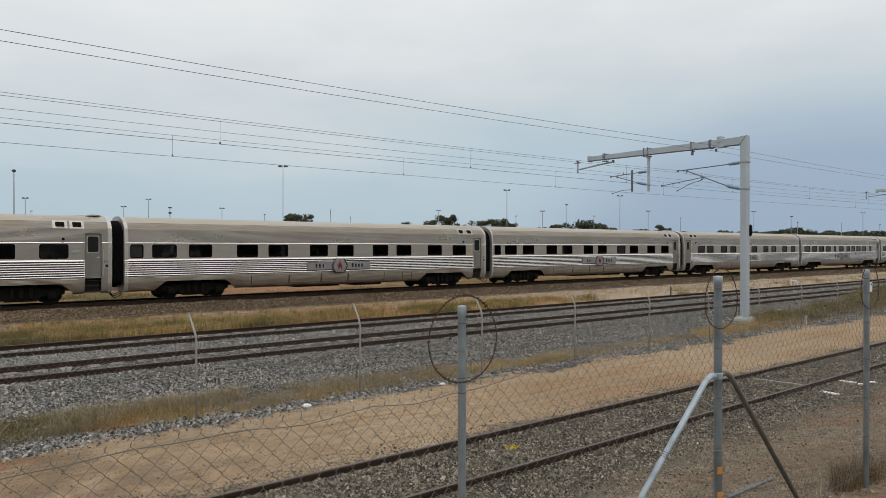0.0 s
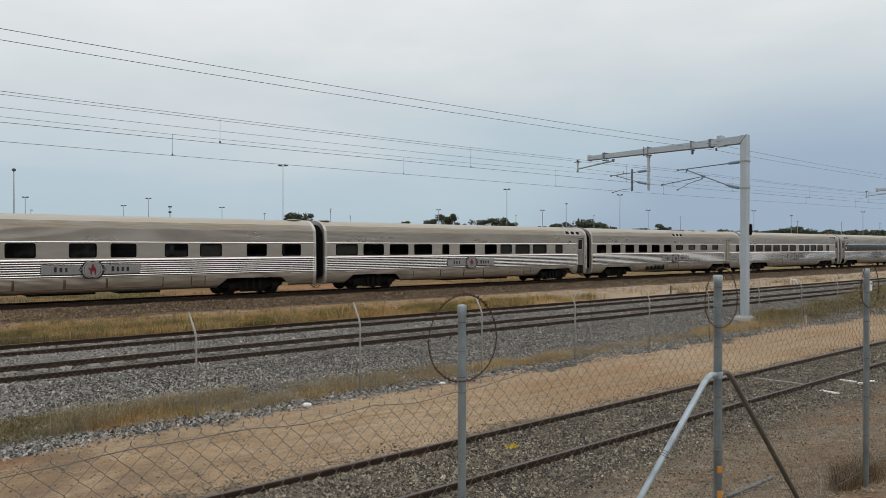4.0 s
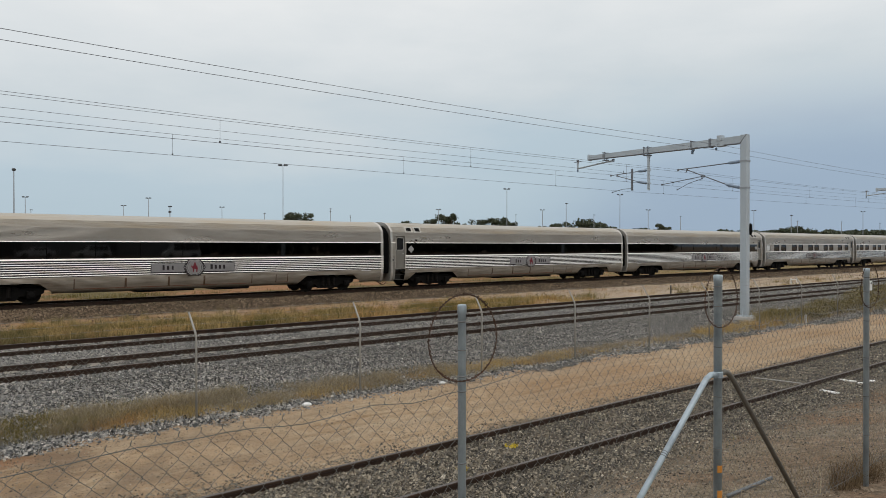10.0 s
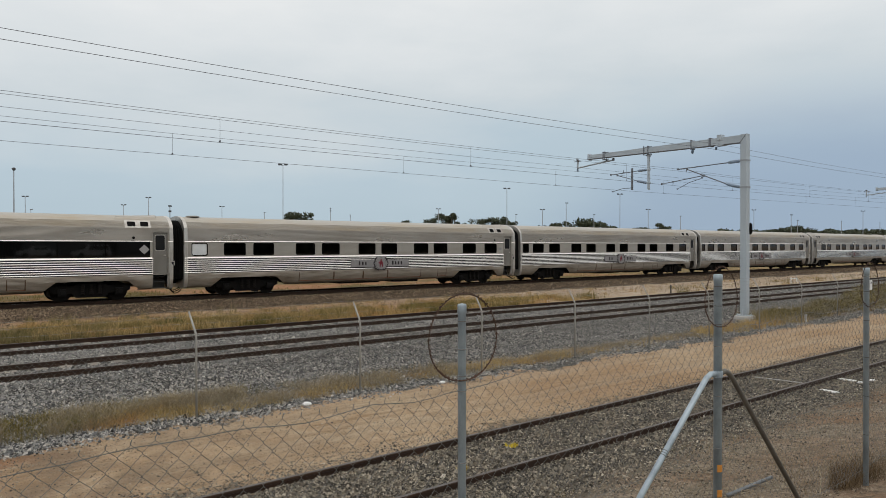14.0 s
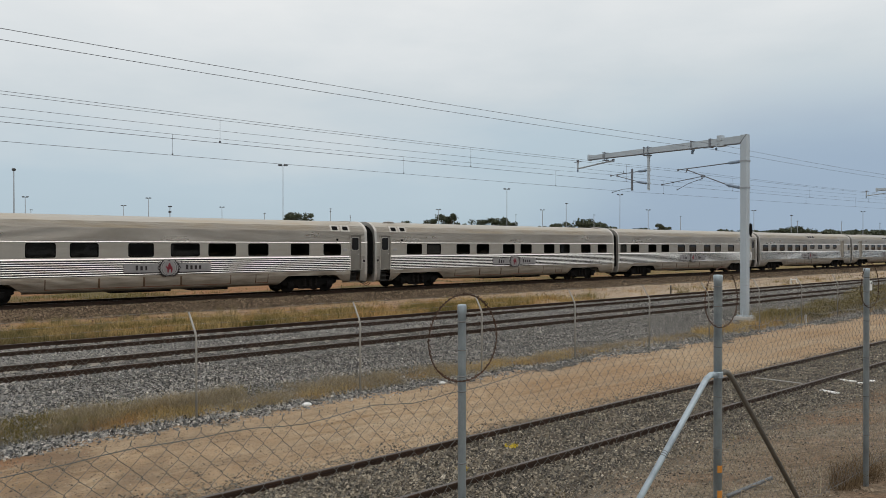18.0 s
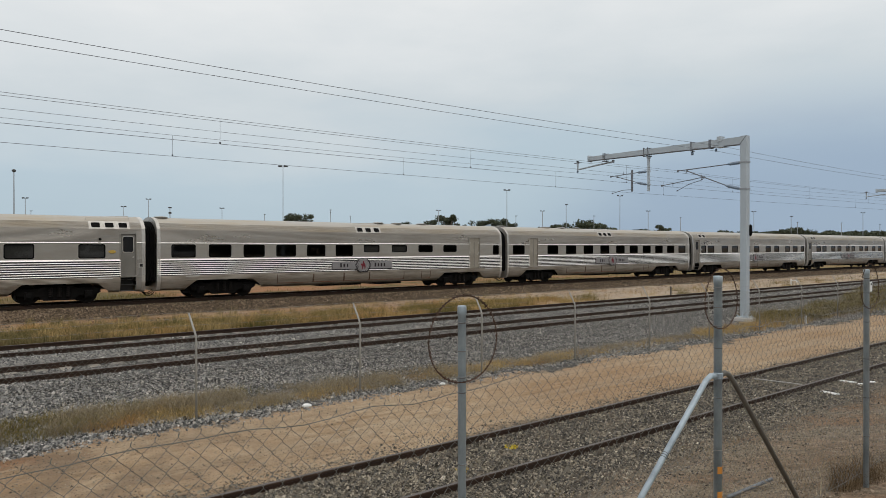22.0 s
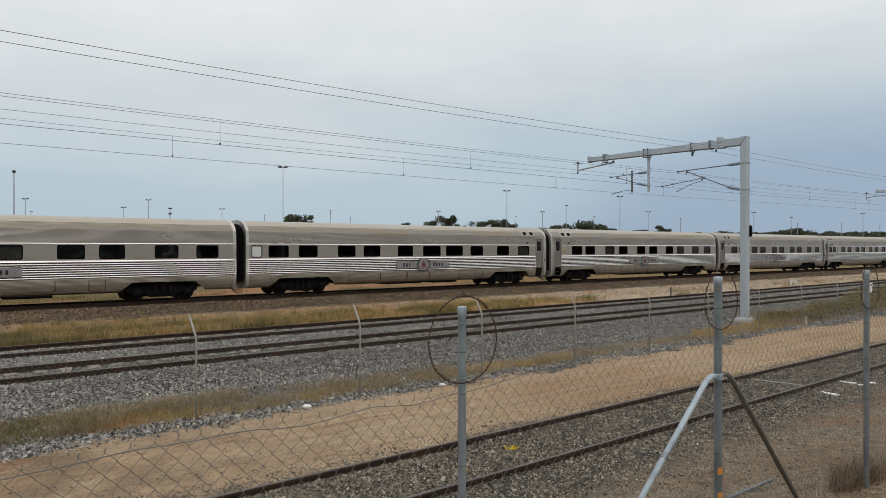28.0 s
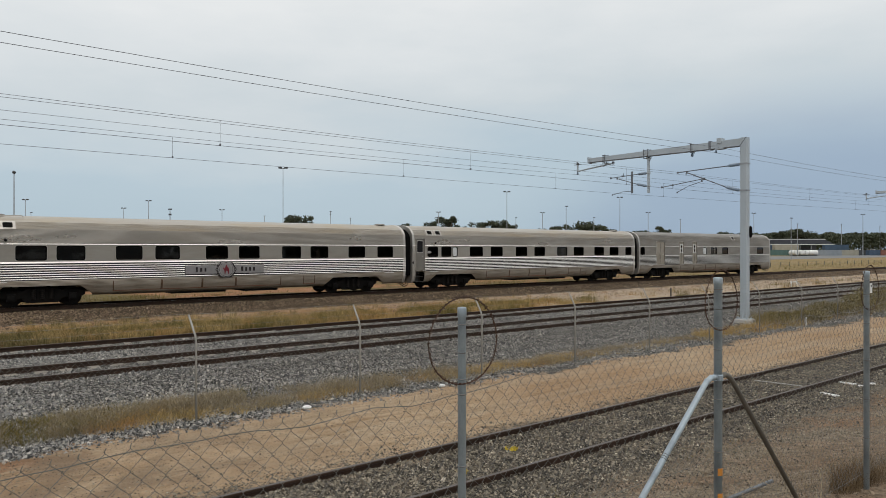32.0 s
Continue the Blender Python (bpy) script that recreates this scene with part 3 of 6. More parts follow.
grass("verge_dry_grass", "dry golden grass between the tracks", STRAW, strip(2000, 3.5, 30, 24.0, 28.0, 0.34, 0.24, 24, 0.8, -0.12) + strip(600, -4, 27, 27.0, 31.5, 0.2, 0.3, 14, 1.0, 0.12) + strip(320, 26, 110, 24.6, 31.5, 0.26, 0.4, 14, 0.7, 0.2), 0.8)
grass("verge_green_grass", "olive green grass clumps between the tracks", GREENGRASS,
      strip(1200, 1.5, 24, 23.8, 27.0, 0.36, 0.22, 26, 0.8, 0.0, 1.3) + strip(200, 10, 26, 24.0, 27.4, 0.42, 0.28, 20, 0.7, 0.15, 1.3) + strip(260, 24, 34, 24.6, 27.4, 0.36, 0.3, 15, 0.6, 0.15) + strip(160, 40, 100, 24.4, 28, 0.4, 0.4, 12, 0.5, 0.15), 0.8)
RUSTWEED = plant("rust_red_weeds", (0.16, 0.06, 0.03), (0.30, 0.13, 0.06))
grass("mast_foot_grass", "tall golden grass round the mast's foot", STRAW, strip(150, 22, 29, 12.4, 13.3, 0.24, 0.22, 34, 1.0, 0.0, 1.2), 0.5)
grass("shrub_line_grass", "tall olive grass among the bushes", PLAIN, strip(160, 27, 50, 12.6, 14.2, 0.45, 0.3, 30, 0.7, -0.1, 1.2), 0.6)
grass("rust_red_weeds", "low rust-red weeds beside the far track", RUSTWEED, strip(90, 1.5, 6, 23.8, 24.8, 0.2, 0.25, 14, 1.0, 0.0) + strip(40, 6, 30, 24, 31, 0.16, 0.25, 12, 1.0, 0.2))
grass("dark_verge_weeds", "dark green weeds scattered in the verge", SHRUB, strip(420, 1.5, 7, 23.8, 27.2, 0.34, 0.2, 28, 0.8, -0.15, 1.5) + strip(330, 1.5, 16, 23.8, 27.2, 0.42, 0.16, 28, 0.7, 0.12, 2.0) + strip(130, 4, 30, 24.0, 31.0, 0.42, 0.16, 24, 0.6, 0.15, 2.0), 0.75)
grass("fence_line_dry_grass", "wispy bleached grass along the far fence", WISP, strip(620, 0.8, 7, 12.55, 13.7, 0.22, 0.18, 22, 1.3, 0.1, 2.2) + strip(420, 4, 14, 12.45, 13.4, 0.22, 0.2, 22, 1.3, 0.0, 2.2) + strip(420, 5, 22, 12.45, 13.1, 0.18, 0.2, 18, 1.3, 0.0, 2.0)
      + strip(600, 10, 60, 12.4, 13.2, 0.16, 0.25, 12, 1.3, 0.05, 2.0), 0.45)
grass("fence_line_gold_grass", "low golden grass matted along the far fence", STRAW, strip(460, 0.8, 16, 12.45, 13.2, 0.15, 0.2, 26, 1.6, 0.05, 1.2) + strip(350, 12, 50, 12.4, 13.1, 0.13, 0.2, 16, 1.3, 0.05, 1.6), 0.45)
grass("fence_line_green_grass", "sparse green grass along the far fence", GREENGRASS, strip(300, 0.8, 6, 12.5, 13.8, 0.17, 0.2, 24, 1.1, 0.02, 1.4), 0.5)
grass("near_dry_weeds", "dry weeds and straw beside the galvanised fence", WISP, strip(120, 3, 14, 2.8, 5.4, 0.07, 0.2, 6, 1.4, 0.0) + strip(900, 5.0, 18, 2.7, 5.5, 0.045, 0.3, 12, 3.0, -0.2), 0.5)
BRUSH = plant("dead_brown_brush", (0.045, 0.03, 0.018), (0.26, 0.18, 0.10))
grass("dead_brush", "brown dead brush at the foot of a fence post", BRUSH, [(7.60, 2.90, 0.22, 0.14, 300, 1.3), (7.85, 2.95, 0.30, 0.16, 520, 1.1), (8.1, 2.9, 0.24, 0.22, 520, 1.3), (8.45, 2.95, 0.16, 0.22, 380, 1.1), (8.85, 3.0, 0.16, 0.3, 300, 1.1), (7.3, 3.1, 0.09, 0.2, 90, 1.5), (8.1, 3.4, 0.12, 0.4, 220, 1.4)], 0.42)
YELLOW = plant("yellow_flowers", (0.45, 0.33, 0.02), (0.6, 0.45, 0.05))
grass("yellow_weed", "tiny yellow flowering weed in the siding", YELLOW, [(7.55, 7.7, 0.06, 0.1, 170, 1.2), (6.2, 7.3, 0.05, 0.08, 90, 1.2)], 1.3)
grass("track_edge_weeds", "low weeds in the sand beside the siding", GREENGRASS, strip(60, 4, 26, 5.2, 6.0, 0.06, 0.18, 8, 1.0, 0.2))
grass("far_plain_grass", "dry yellow grass beyond the main line", PLAIN, strip(1500, 40, 260, 41.5, 60, 0.3, 0.6, 9, 0.6, -0.4))
grass("plain_green_grass", "olive grass beyond the main line", GREENGRASS, strip(420, -8, 14, 41.0, 47, 0.26, 0.5, 14, 0.7, 0.0) + strip(120, 14, 60, 41.0, 47, 0.2, 0.5, 12, 0.7, 0.15))


def shrub(x, y, r, h):
    s = Shape()
    z = relief(x, y)
    for _ in range(1900):
        a, e = rng.uniform(0, 6.28), rng.random() ** 0.6
        q = r * rng.uniform(0.3, 1) * math.sqrt(1 - 0.6 * e * e)
        p = Vector((x + q * math.cos(a), y + q * math.sin(a), z + h * e * rng.uniform(0.7, 1)))
        d = Vector((rng.uniform(-1, 1), rng.uniform(-1, 1), rng.uniform(0.2, 1))).normalized() * rng.uniform(0.08, 0.17)
        w = Vector((rng.uniform(-1, 1), rng.uniform(-1, 1), 0)).normalized() * 0.016
        s.add([p - w, p + w, p + d], [(0, 1, 2)])
    for _ in range(9):
        a = rng.uniform(0, 6.28)
        s.tube([(x, y, z - 0.05), (x + 0.6 * r * math.cos(a), y + 0.6 * r * math.sin(a), z + 0.7 * h)], [0.012, 0.004], 3)
    thing("shrub", "scrubby grey-green bush beside the far fence", "shrub", group="bushes along the fence", data=s.mesh("shrub", SHRUB))


for x, y, r, h in ((30.5, 13.0, 0.9, 0.4), (33.2, 13.3, 1.1, 0.62), (36.0, 13.0, 1.2, 0.9), (38.8, 13.4, 1.3, 1.1), (41.6, 13.1, 1.5, 1.2), (43.4, 12.9, 1.4, 1.15), (45.2, 13.4, 1.6, 1.3),
                   (48.6, 13.1, 1.6, 1.4), (29.0, 13.6, 0.7, 0.35), (52.5, 13.4, 1.6, 1.3)):
    shrub(x, y, r, h)


# ---- galvanised security fence near the camera ----
FENCE_Y = 2.76


def link_mesh(x0, x1, z_at, height, y, gap, thick, sides, wave=0.0):
    """Woven zigzag wires between x0 and x1."""
    s = Shape()
    n = int((x1 - x0) / gap)
    rows = int(height / gap)
    for i in range(n):
        xa = x0 + i * gap
        zb = z_at(xa)
        path = []
        for j in range(rows + 1):
            z = zb + j * gap * 1.03
            sag = wave * noise.noise(Vector((xa * 1.3, j * 0.07, 3.0)))
            px, py = xa + (gap if (i + j) % 2 else 0) * 0.96 + 0.3 * sag, y + sag + (0.004 if j % 2 else -0.004)
            path += [(px, py, z - 0.09 * gap), (px, py, z + 0.09 * gap)] if sides >= 3 else [(px, py, z)]
        path.append((path[-1][0] + 0.006, path[-1][1] + 0.004, path[-1][2] + 0.012))
        if sides >= 3:
            s.tube(path, thick, sides, caps=False)
        else:
            s.loft([[(px - thick, py, pz), (px + thick, py, pz)] for px, py, pz in path], closed=False)
    return s


def near_top(x):
    """Height of the mesh's upper edge."""
    return 2.325 + 0.028 * x + 0.02 * math.sin(x * 2.3)


def build_near_fence():
    f = thing("security_fence", "galvanised chain-link fence with barbed wire rings", "fence", (0, 0, 0))
    for x, top, r, low in ((-0.5, 2.83, 0.024, 0.7), (2.34, 2.84, 0.022, 0.68), (4.91, 2.93, 0.031, 0.66), (7.81, 2.92, 0.027, 0.68), (11.2, 2.93, 0.028, 0.68), (14.4, 2.93, 0.028, 0.68), (17.6, 2.93, 0.028, 0.68)):
        s = Shape()
        s.lathe((x, FENCE_Y, 0), [(r, low - 0.3), (r, top - 0.052), (r * 1.1, top - 0.05), (r * 1.1, top - 0.008), (r * 1.0, top), (0.002, top + 0.003)], n=16)
        post = part("post", s, GALV, f, smooth=True)
        s = Shape()
        s.lathe((x, FENCE_Y, 0), [(r + 0.001, -0.003), (r + 0.005, 0), (r + 0.001, 0.003)], n=12)
        tie = s.mesh("tie_wire", MESHWIRE)
        for z in (top - 0.09, top - 0.24, top - 0.38, 2.38, 2.0, 1.6, 1.2):
            part("tie_wire", tie, None, post, at=(0, 0, z))
        # barbed ring round the post's head
        ring = Shape()
        cz, rr = top - 0.17, 0.228
        pts = [(x - 0.02 + rr * 1.02 * math.cos(a), FENCE_Y - 0.04 + 0.006 * math.sin(2 * a), cz + rr * math.sin(a)) for a in [2 * math.pi * i / 56 for i in range(57)]]
        ring.tube(pts, 0.0036, 4)
        for i in range(56):
            p = Vector(pts[i])
            for q in (-1, 1):
                d = Vector((rng.uniform(-1, 1), rng.uniform(-1, 1), rng.uniform(-1, 1))).normalized() * 0.016
                ring.add([p - d * q, p + Vector((0.006, 0, 0.006)), p + d * q, p + Vector((-0.006, 0, 0.006))], [(0, 1, 2, 3)])
        part("barbed_ring", ring, TAPE, f, "rusty ring of barbed tape")
    x = 4.91
    for sx, foot, lab in ((-1, 1.97, "bright galvanised brace pipe"), (1, 1.62, "weathered dark brace pipe")):
        s = Shape()
        zj = 2.165
        path = [(x + sx * 0.03, FENCE_Y - 0.0, zj), (x + sx * 0.10, FENCE_Y, zj + 0.012), (x + sx * 0.16, FENCE_Y, zj - 0.01), (x + sx * 0.22, FENCE_Y, zj - 0.06),
                (x + sx * foot, FENCE_Y, 0.62)]
        s.tube(path, [0.02, 0.021, 0.021, 0.021, 0.021], 12)
        part("brace", s, GALV if sx < 0 else DARKPIPE, f, lab, smooth=True)
    s = Shape()
    s.lathe((x, FENCE_Y, 2.165), [(0.034, -0.025), (0.038, -0.02), (0.038, 0.02), (0.034, 0.025)], n=14)
    s.box(x - 0.06, x + 0.06, FENCE_Y - 0.012, FENCE_Y + 0.012, 2.145, 2.185)
    part("brace_clamp", s, GALV, f)
    s = Shape()
    for q in (-0.008, 0.0, 0.008):
        c = Vector((x - 0.22 - 1.75 * (0.28 + q), FENCE_Y, 2.105 - 1.485 * (0.28 + q)))
        s.tube([c + 0.0235 * Vector((0.65 * math.cos(a), math.sin(a), -0.76 * math.cos(a))) for a in [2 * math.pi * i / 12 for i in range(13)]], 0.0022, 4)
    part("brace_tie", s, MESHWIRE, f, "tie wire wound round the brace")
    for z in (1.448, 1.257):
        s = Shape()
        s.loft([[(x + q * math.cos(a), FENCE_Y + q * math.sin(a), z + h) for q, h in ((0.0312, -0.028), (0.033, -0.026), (0.033, 0.026), (0.0312, 0.028))] for a in [radians(205 + 14 * i) for i in range(10)]], closed=False)
        part("marker_band", s, ORANGE, f, "orange painted band")
    part("chain_link_mesh", link_mesh(-2.0, 17.6, lambda q: near_top(q) - 1.74, 1.72, FENCE_Y + 0.036, 0.045, 0.0014, 3, 0.014), MESHWIRE, f)
    for dz, amp in ((0.0, 0.045), (-0.9, 0.012), (-1.7, 0.01)):
        s = Shape()
        s.tube([(xx * 0.12 - 2.4, FENCE_Y + 0.03, near_top(xx * 0.12 - 2.4) + dz + amp * noise.noise(Vector((xx * 0.33, dz, 0)))) for xx in range(170)], 0.002, 4)
        part("tension_wire", s, MESHWIRE, f)
    s = Shape()
    s.box(7.86, 7.93, FENCE_Y - 0.012, FENCE_Y - 0.006, 2.69, 2.79)
    tag = part("tag", s, WHITE, f, "small white tag")
    s = Shape()
    s.box(7.885, 7.905, FENCE_Y - 0.015, FENCE_Y - 0.0125, 2.755, 2.775)
    part("tag_mark", s, INK, tag)


DARKPIPE = worn("weathered_brown_pipe", (0.15, 0.14, 0.12), (0.09, 0.08, 0.07), 0.55, 0.3, 6.0)
build_near_fence()


# ---- fence along the double track ----
def build_far_fence():
    y = 12.3
    f = thing("boundary_fence", "old chain-link fence with cranked concrete-grey posts", "fence", (0, 0, 0))
    s = Shape()
    s.tube([(0, 0, -0.2), (0, 0, 1.46), (0, 0.02, 1.53), (-0.02, 0.24, 1.90)], [0.02, 0.02, 0.02, 0.017], 8)
    data = s.mesh("post", PALEPOST, True)
    xs = [4.19 + 3.43 * i for i in range(-2, 22)]
    for x in xs:
        part("post", data, None, f, at=pose(x, y, relief(x, y), rng.uniform(-1, 1), rng.uniform(-1.2, 1.2), rng.uniform(-8, 8)))
    part("chain_link_mesh", link_mesh(-1, 40, lambda q: 0.10, 1.42, y + 0.03, 0.05, 0.0016, 2, 0.02), PALEWIRE, f)
    for dy, z in ((0.03, 1.5), (0.03, 0.8), (0.09, 1.68), (0.17, 1.8), (0.23, 1.90)):
        s = Shape()
        s.tube([(x, y + dy, z + 0.06 + 0.015 * math.sin(x * 1.7 + z)) for x in [-3 + 0.8 * i for i in range(90)]], 0.0022, 3)
        part("strand", s, PALEWIRE, f)


PALEPOST = worn("pale_fence_post", (0.32, 0.305, 0.275), (0.22, 0.205, 0.185), 0.7)
build_far_fence()


# ---- overhead line ----
def insulator(s, a, b, r=0.05, k=1):
    a, b = Vector(a), Vector(b)
    pts, rr = [], []
    for i in range(15):
        pts.append(a + (b - a) * i / 14)
        rr.append(r * (0.4 if i in (0, 1, 14) else 0.7 if i in (2, 13) else 1.0 if i % 2 else 0.82))
    s.tube(pts, rr, 8, k)


FITTING = worn("dull_steel_fitting", (0.17, 0.18, 0.20), (0.10, 0.105, 0.115), 0.55, 0.2)


def build_gantry(x):
    g = thing("catenary_mast", "galvanised steel mast with a cantilever arm for overhead wires", "mast", (x, 14.0, 0.06), group="overhead line masts")
    w = 0.138
    m = Shape()
    ring = [(-w + 0.02, -w), (w - 0.02, -w), (w, -w + 0.02), (w, w - 0.02), (w - 0.02, w), (-w + 0.02, w), (-w, w - 0.02), (-w, -w + 0.02)]
    m.loft([[(a, b, z) for a, b in ring] for z in (0.1, 7.3, 7.62)], caps=True)
    shaft = part("shaft", m, GALV_MAST, g)
    b = Shape()
    b.loft([[(q * sx, q * sy, z) for sx, sy in ((-1, -1), (1, -1), (1, 1), (-1, 1))] for q, z in ((0.31, -0.4), (0.31, 0.20), (0.29, 0.24))], caps=True)
    part("footing", b, CONCRETE, g, "square concrete footing")
    p = Shape()
    p.box(-0.24, 0.24, -0.24, 0.24, 0.24, 0.275)
    for sx in (-1, 1):
        p.add([(sx * w, -0.01, 0.275), (sx * 0.23, -0.01, 0.275), (sx * w, -0.01, 0.6), (sx * w, 0.01, 0.275), (sx * 0.23, 0.01, 0.275), (sx * w, 0.01, 0.6)],
              [(0, 1, 2), (3, 5, 4), (0, 3, 4, 1), (1, 4, 5, 2), (0, 2, 5, 3)])
        for sy in (-1, 1):
            p.lathe((sx * 0.19, sy * 0.19, 0.275), [(0.022, 0), (0.022, 0.06), (0.01, 0.07)], n=6)
    part("base_plate", p, GALV_MAST, g)
    a = Shape()
    for y0, y1, z0, z1, zz0, zz1 in ((w - 0.02, 7.95, 7.30, 7.39, 7.60, 7.58),):
        a.loft([[(-0.11, y, za), (0.11, y, za), (0.11, y, zb), (-0.11, y, zb)] for y, za, zb in ((y0, z0, zz0), (y1, z1, zz1))], caps=True)
    for z in (6.56, 5.47):
        q = Shape()
        q.box(-w - 0.015, w + 0.015, -w - 0.015, w + 0.015, z - 0.03, z + 0.03)
        part("mast_clamp", q, POLE, shaft)
    arm = part("arm", a, GALV_MAST, g, "long box-section cantilever arm")
    c = Shape()
    c.loft([[(-0.125, y, z), (0.125, y, z), (0.125, y, z + 0.02), (-0.125, y, z + 0.02)] for y, z in ((w, 7.282), (7.95, 7.372))], caps=True)
    part("arm_flange", c, FITTING, arm)
    # U-bolts: two rods with nuts over a strap
    c = Shape()
    for sx in (-1, 1):
        c.tube([(sx * 0.125, 0, 7.24), (sx * 0.125, 0, 7.66)], 0.018, 6)
        for z in (7.27, 7.63):
            c.lathe((sx * 0.125, 0, z), [(0.035, -0.02), (0.035, 0.02)], n=6)
    c.box(-0.15, 0.15, -0.03, 0.03, 7.255, 7.28)
    c.box(-0.15, 0.15, -0.03, 0.03, 7.615, 7.635)
    c = c.mesh("arm_clamp", FITTING)
    for yy in (2.35, 4.52, 4.74, 6.95, 7.05):
        part("arm_clamp", c, None, arm, at=(0, yy, 0))
    c = Shape()
    c.box(-0.15, 0.15, 7.93, 7.99, 7.33, 7.64)
    part("end_plate", c, GALV_MAST, arm)
    c = Shape()
    c.box(-0.125, 0.125, 1.43, 1.53, 7.27, 7.64)
    part("joint_sleeve", c, FITTING, arm)
    c = Shape()
    c.box(-0.14, 0.14, 0.95, 1.15, 7.5, 7.72)
    part("feeder_bracket", c, GALV_MAST, arm)
    c = Shape()
    c.box(-0.14, 0.14, 0.85, 1.2, 7.26, 7.32)
    part("bracket_plate", c, GALV_MAST, arm)
    # the mitred knee plate where arm and mast meet
    c = Shape()
    c.loft([[(x, -w, 7.622), (x, -w + 0.03, 7.622), (x, w + 0.03, 7.28), (x, w, 7.27)] for x in (-w - 0.006, w + 0.006)], caps=True)
    part("knee_plate", c, FITTING, g)
    c = Shape()
    insulator(c, (0, 2.35, 7.25), (0, 2.35, 7.08), 0.06, 0)
    part("feeder_insulator", c, CERAMIC, arm)
    c = Shape()
    insulator(c, (0, 1.25, 7.25), (0, 1.25, 7.12), 0.05, 0)
    part("feeder_insulator", c, CERAMIC, arm)
    # registration arms for the near and far wires
    r = Shape()
    insulator(r, (0, w, 6.56), (0, 0.74, 6.54), 0.072)
    r.tube([(0, 0.6, 6.54), (0, 3.1, 6.46)], 0.022, 8)
    insulator(r, (0, w, 5.47), (0, 0.82, 5.66), 0.072)
    r.tube([(0, 0.75, 5.64), (0, 2.6, 6.42)], 0.022, 8)
    r.tube([(0, 1.75, 6.1), (0, 3.9, 5.86)], 0.018, 6)
    r.tube([(0, 1.9, 6.2), (0, 1.9, 5.98)], 0.018, 6)
    r.tube([(0, 1.9, 5.98), (0, 2.5, 5.84), (0, 3.1, 5.58)], 0.013, 6)
    # clevis, swivel clips and the steady arm's hook
    for yy, zz, q in ((3.05, 6.46, 0.05), (2.6, 6.42, 0.05), (1.82, 6.08, 0.06), (1.9, 6.0, 0.04), (3.3, 5.93, 0.04), (3.86, 5.865, 0.05), (3.08, 5.59, 0.035)):
        r.box(-0.025, 0.025, yy - 0.6 * q, yy + 0.6 * q, zz - 0.8 * q, zz + 0.8 * q)
    r.tube([(0, 2.62, 6.46), (0, 2.66, 6.30)], 0.02, 5)
    r.tube([(0, 3.3, 5.93), (0, 3.3, 5.76)], 0.012, 5)
    part("near_bracket", r, [FITTING, CERAMIC], g, "steel registration bracket with grey insulators")
    r = Shape()
    r.box(-0.045, 0.045, 4.51, 4.6, 5.66, 7.3)
    for z in (5.97, 6.58, 7.2):
        r.box(-0.06, 0.06, 4.49, 4.62, z - 0.035, z + 0.035)
    part("drop_post", r, GALV_MAST, arm)
    r = Shape()
    insulator(r, (0, 4.6, 6.58), (0, 5.15, 6.57), 0.066)
    r.tube([(0, 5.1, 6.57), (0, 6.7, 6.5)], 0.02, 6)
    insulator(r, (0, 4.6, 5.97), (0, 5.2, 6.11), 0.066)
    r.tube([(0, 5.15, 6.1), (0, 6.3, 6.45)], 0.02, 6)
    r.box(-0.03, 0.03, 5.42, 5.5, 5.7, 6.72)
    r.tube([(0, 5.45, 5.80), (0, 6.0, 5.80), (0, 6.6, 5.68)], 0.015, 6)
    for yy, zz, q in ((6.68, 6.5, 0.05), (6.3, 6.45, 0.05), (5.46, 6.55, 0.05), (5.46, 6.22, 0.05), (5.46, 5.8, 0.045), (6.58, 5.69, 0.035), (5.95, 6.55, 0.04)):
        r.box(-0.03, 0.03, yy - 0.6 * q, yy + 0.6 * q, zz - 0.8 * q, zz + 0.8 * q)
    r.tube([(0, 5.95, 6.55), (0, 5.95, 6.68)], 0.012, 5)
    part("far_bracket", r, [FITTING, CERAMIC], g, "steel registration bracket with grey insulators")
    r = Shape()
    r.tube([(0, 6.5, 7.22), (0, 8.74, 7.02)], 0.04, 6)
    r.box(-0.03, 0.03, 8.70, 8.77, 6.98, 7.42)
    for q in (-0.13, 0.0, 0.13):
        r.lathe((q, 8.73 + 0.6 * q, 7.36), [(0.03, 0), (0.06, 0.02), (0.035, 0.05), (0.06, 0.075), (0.02, 0.1)], n=8, k=2)
    r.box(-0.03, 0.03, 8.5, 8.95, 7.34, 7.365, k=2)
    r.box(-0.05, 0.05, 6.5, 6.58, 7.17, 7.3, k=2)
    insulator(r, (0, 8.74, 6.98), (0, 8.74, 6.84), 0.05)
    part("tip_bracket", r, [GALV_MAST, CERAMIC, FITTING], arm)
    return g


masts = [build_gantry(26.97)]
for k in (-1, 1, 2, 3, 4):
    masts.append(copy_thing(masts[0], Matrix.Translation((26.97 + 37.3 * k, 14.0, 0.06 + max(0, 0.35 * k)))))
s = Shape()
s.lathe((0, 0, 0), [(0.02, -0.24), (0.08, -0.2), (0.09, 0), (0.08, 0.2), (0.02, 0.24)], n=10)
part("line_box", s, RUBBER, masts[0], "black oval equipment case", at=(0.17, -0.13, 3.78))


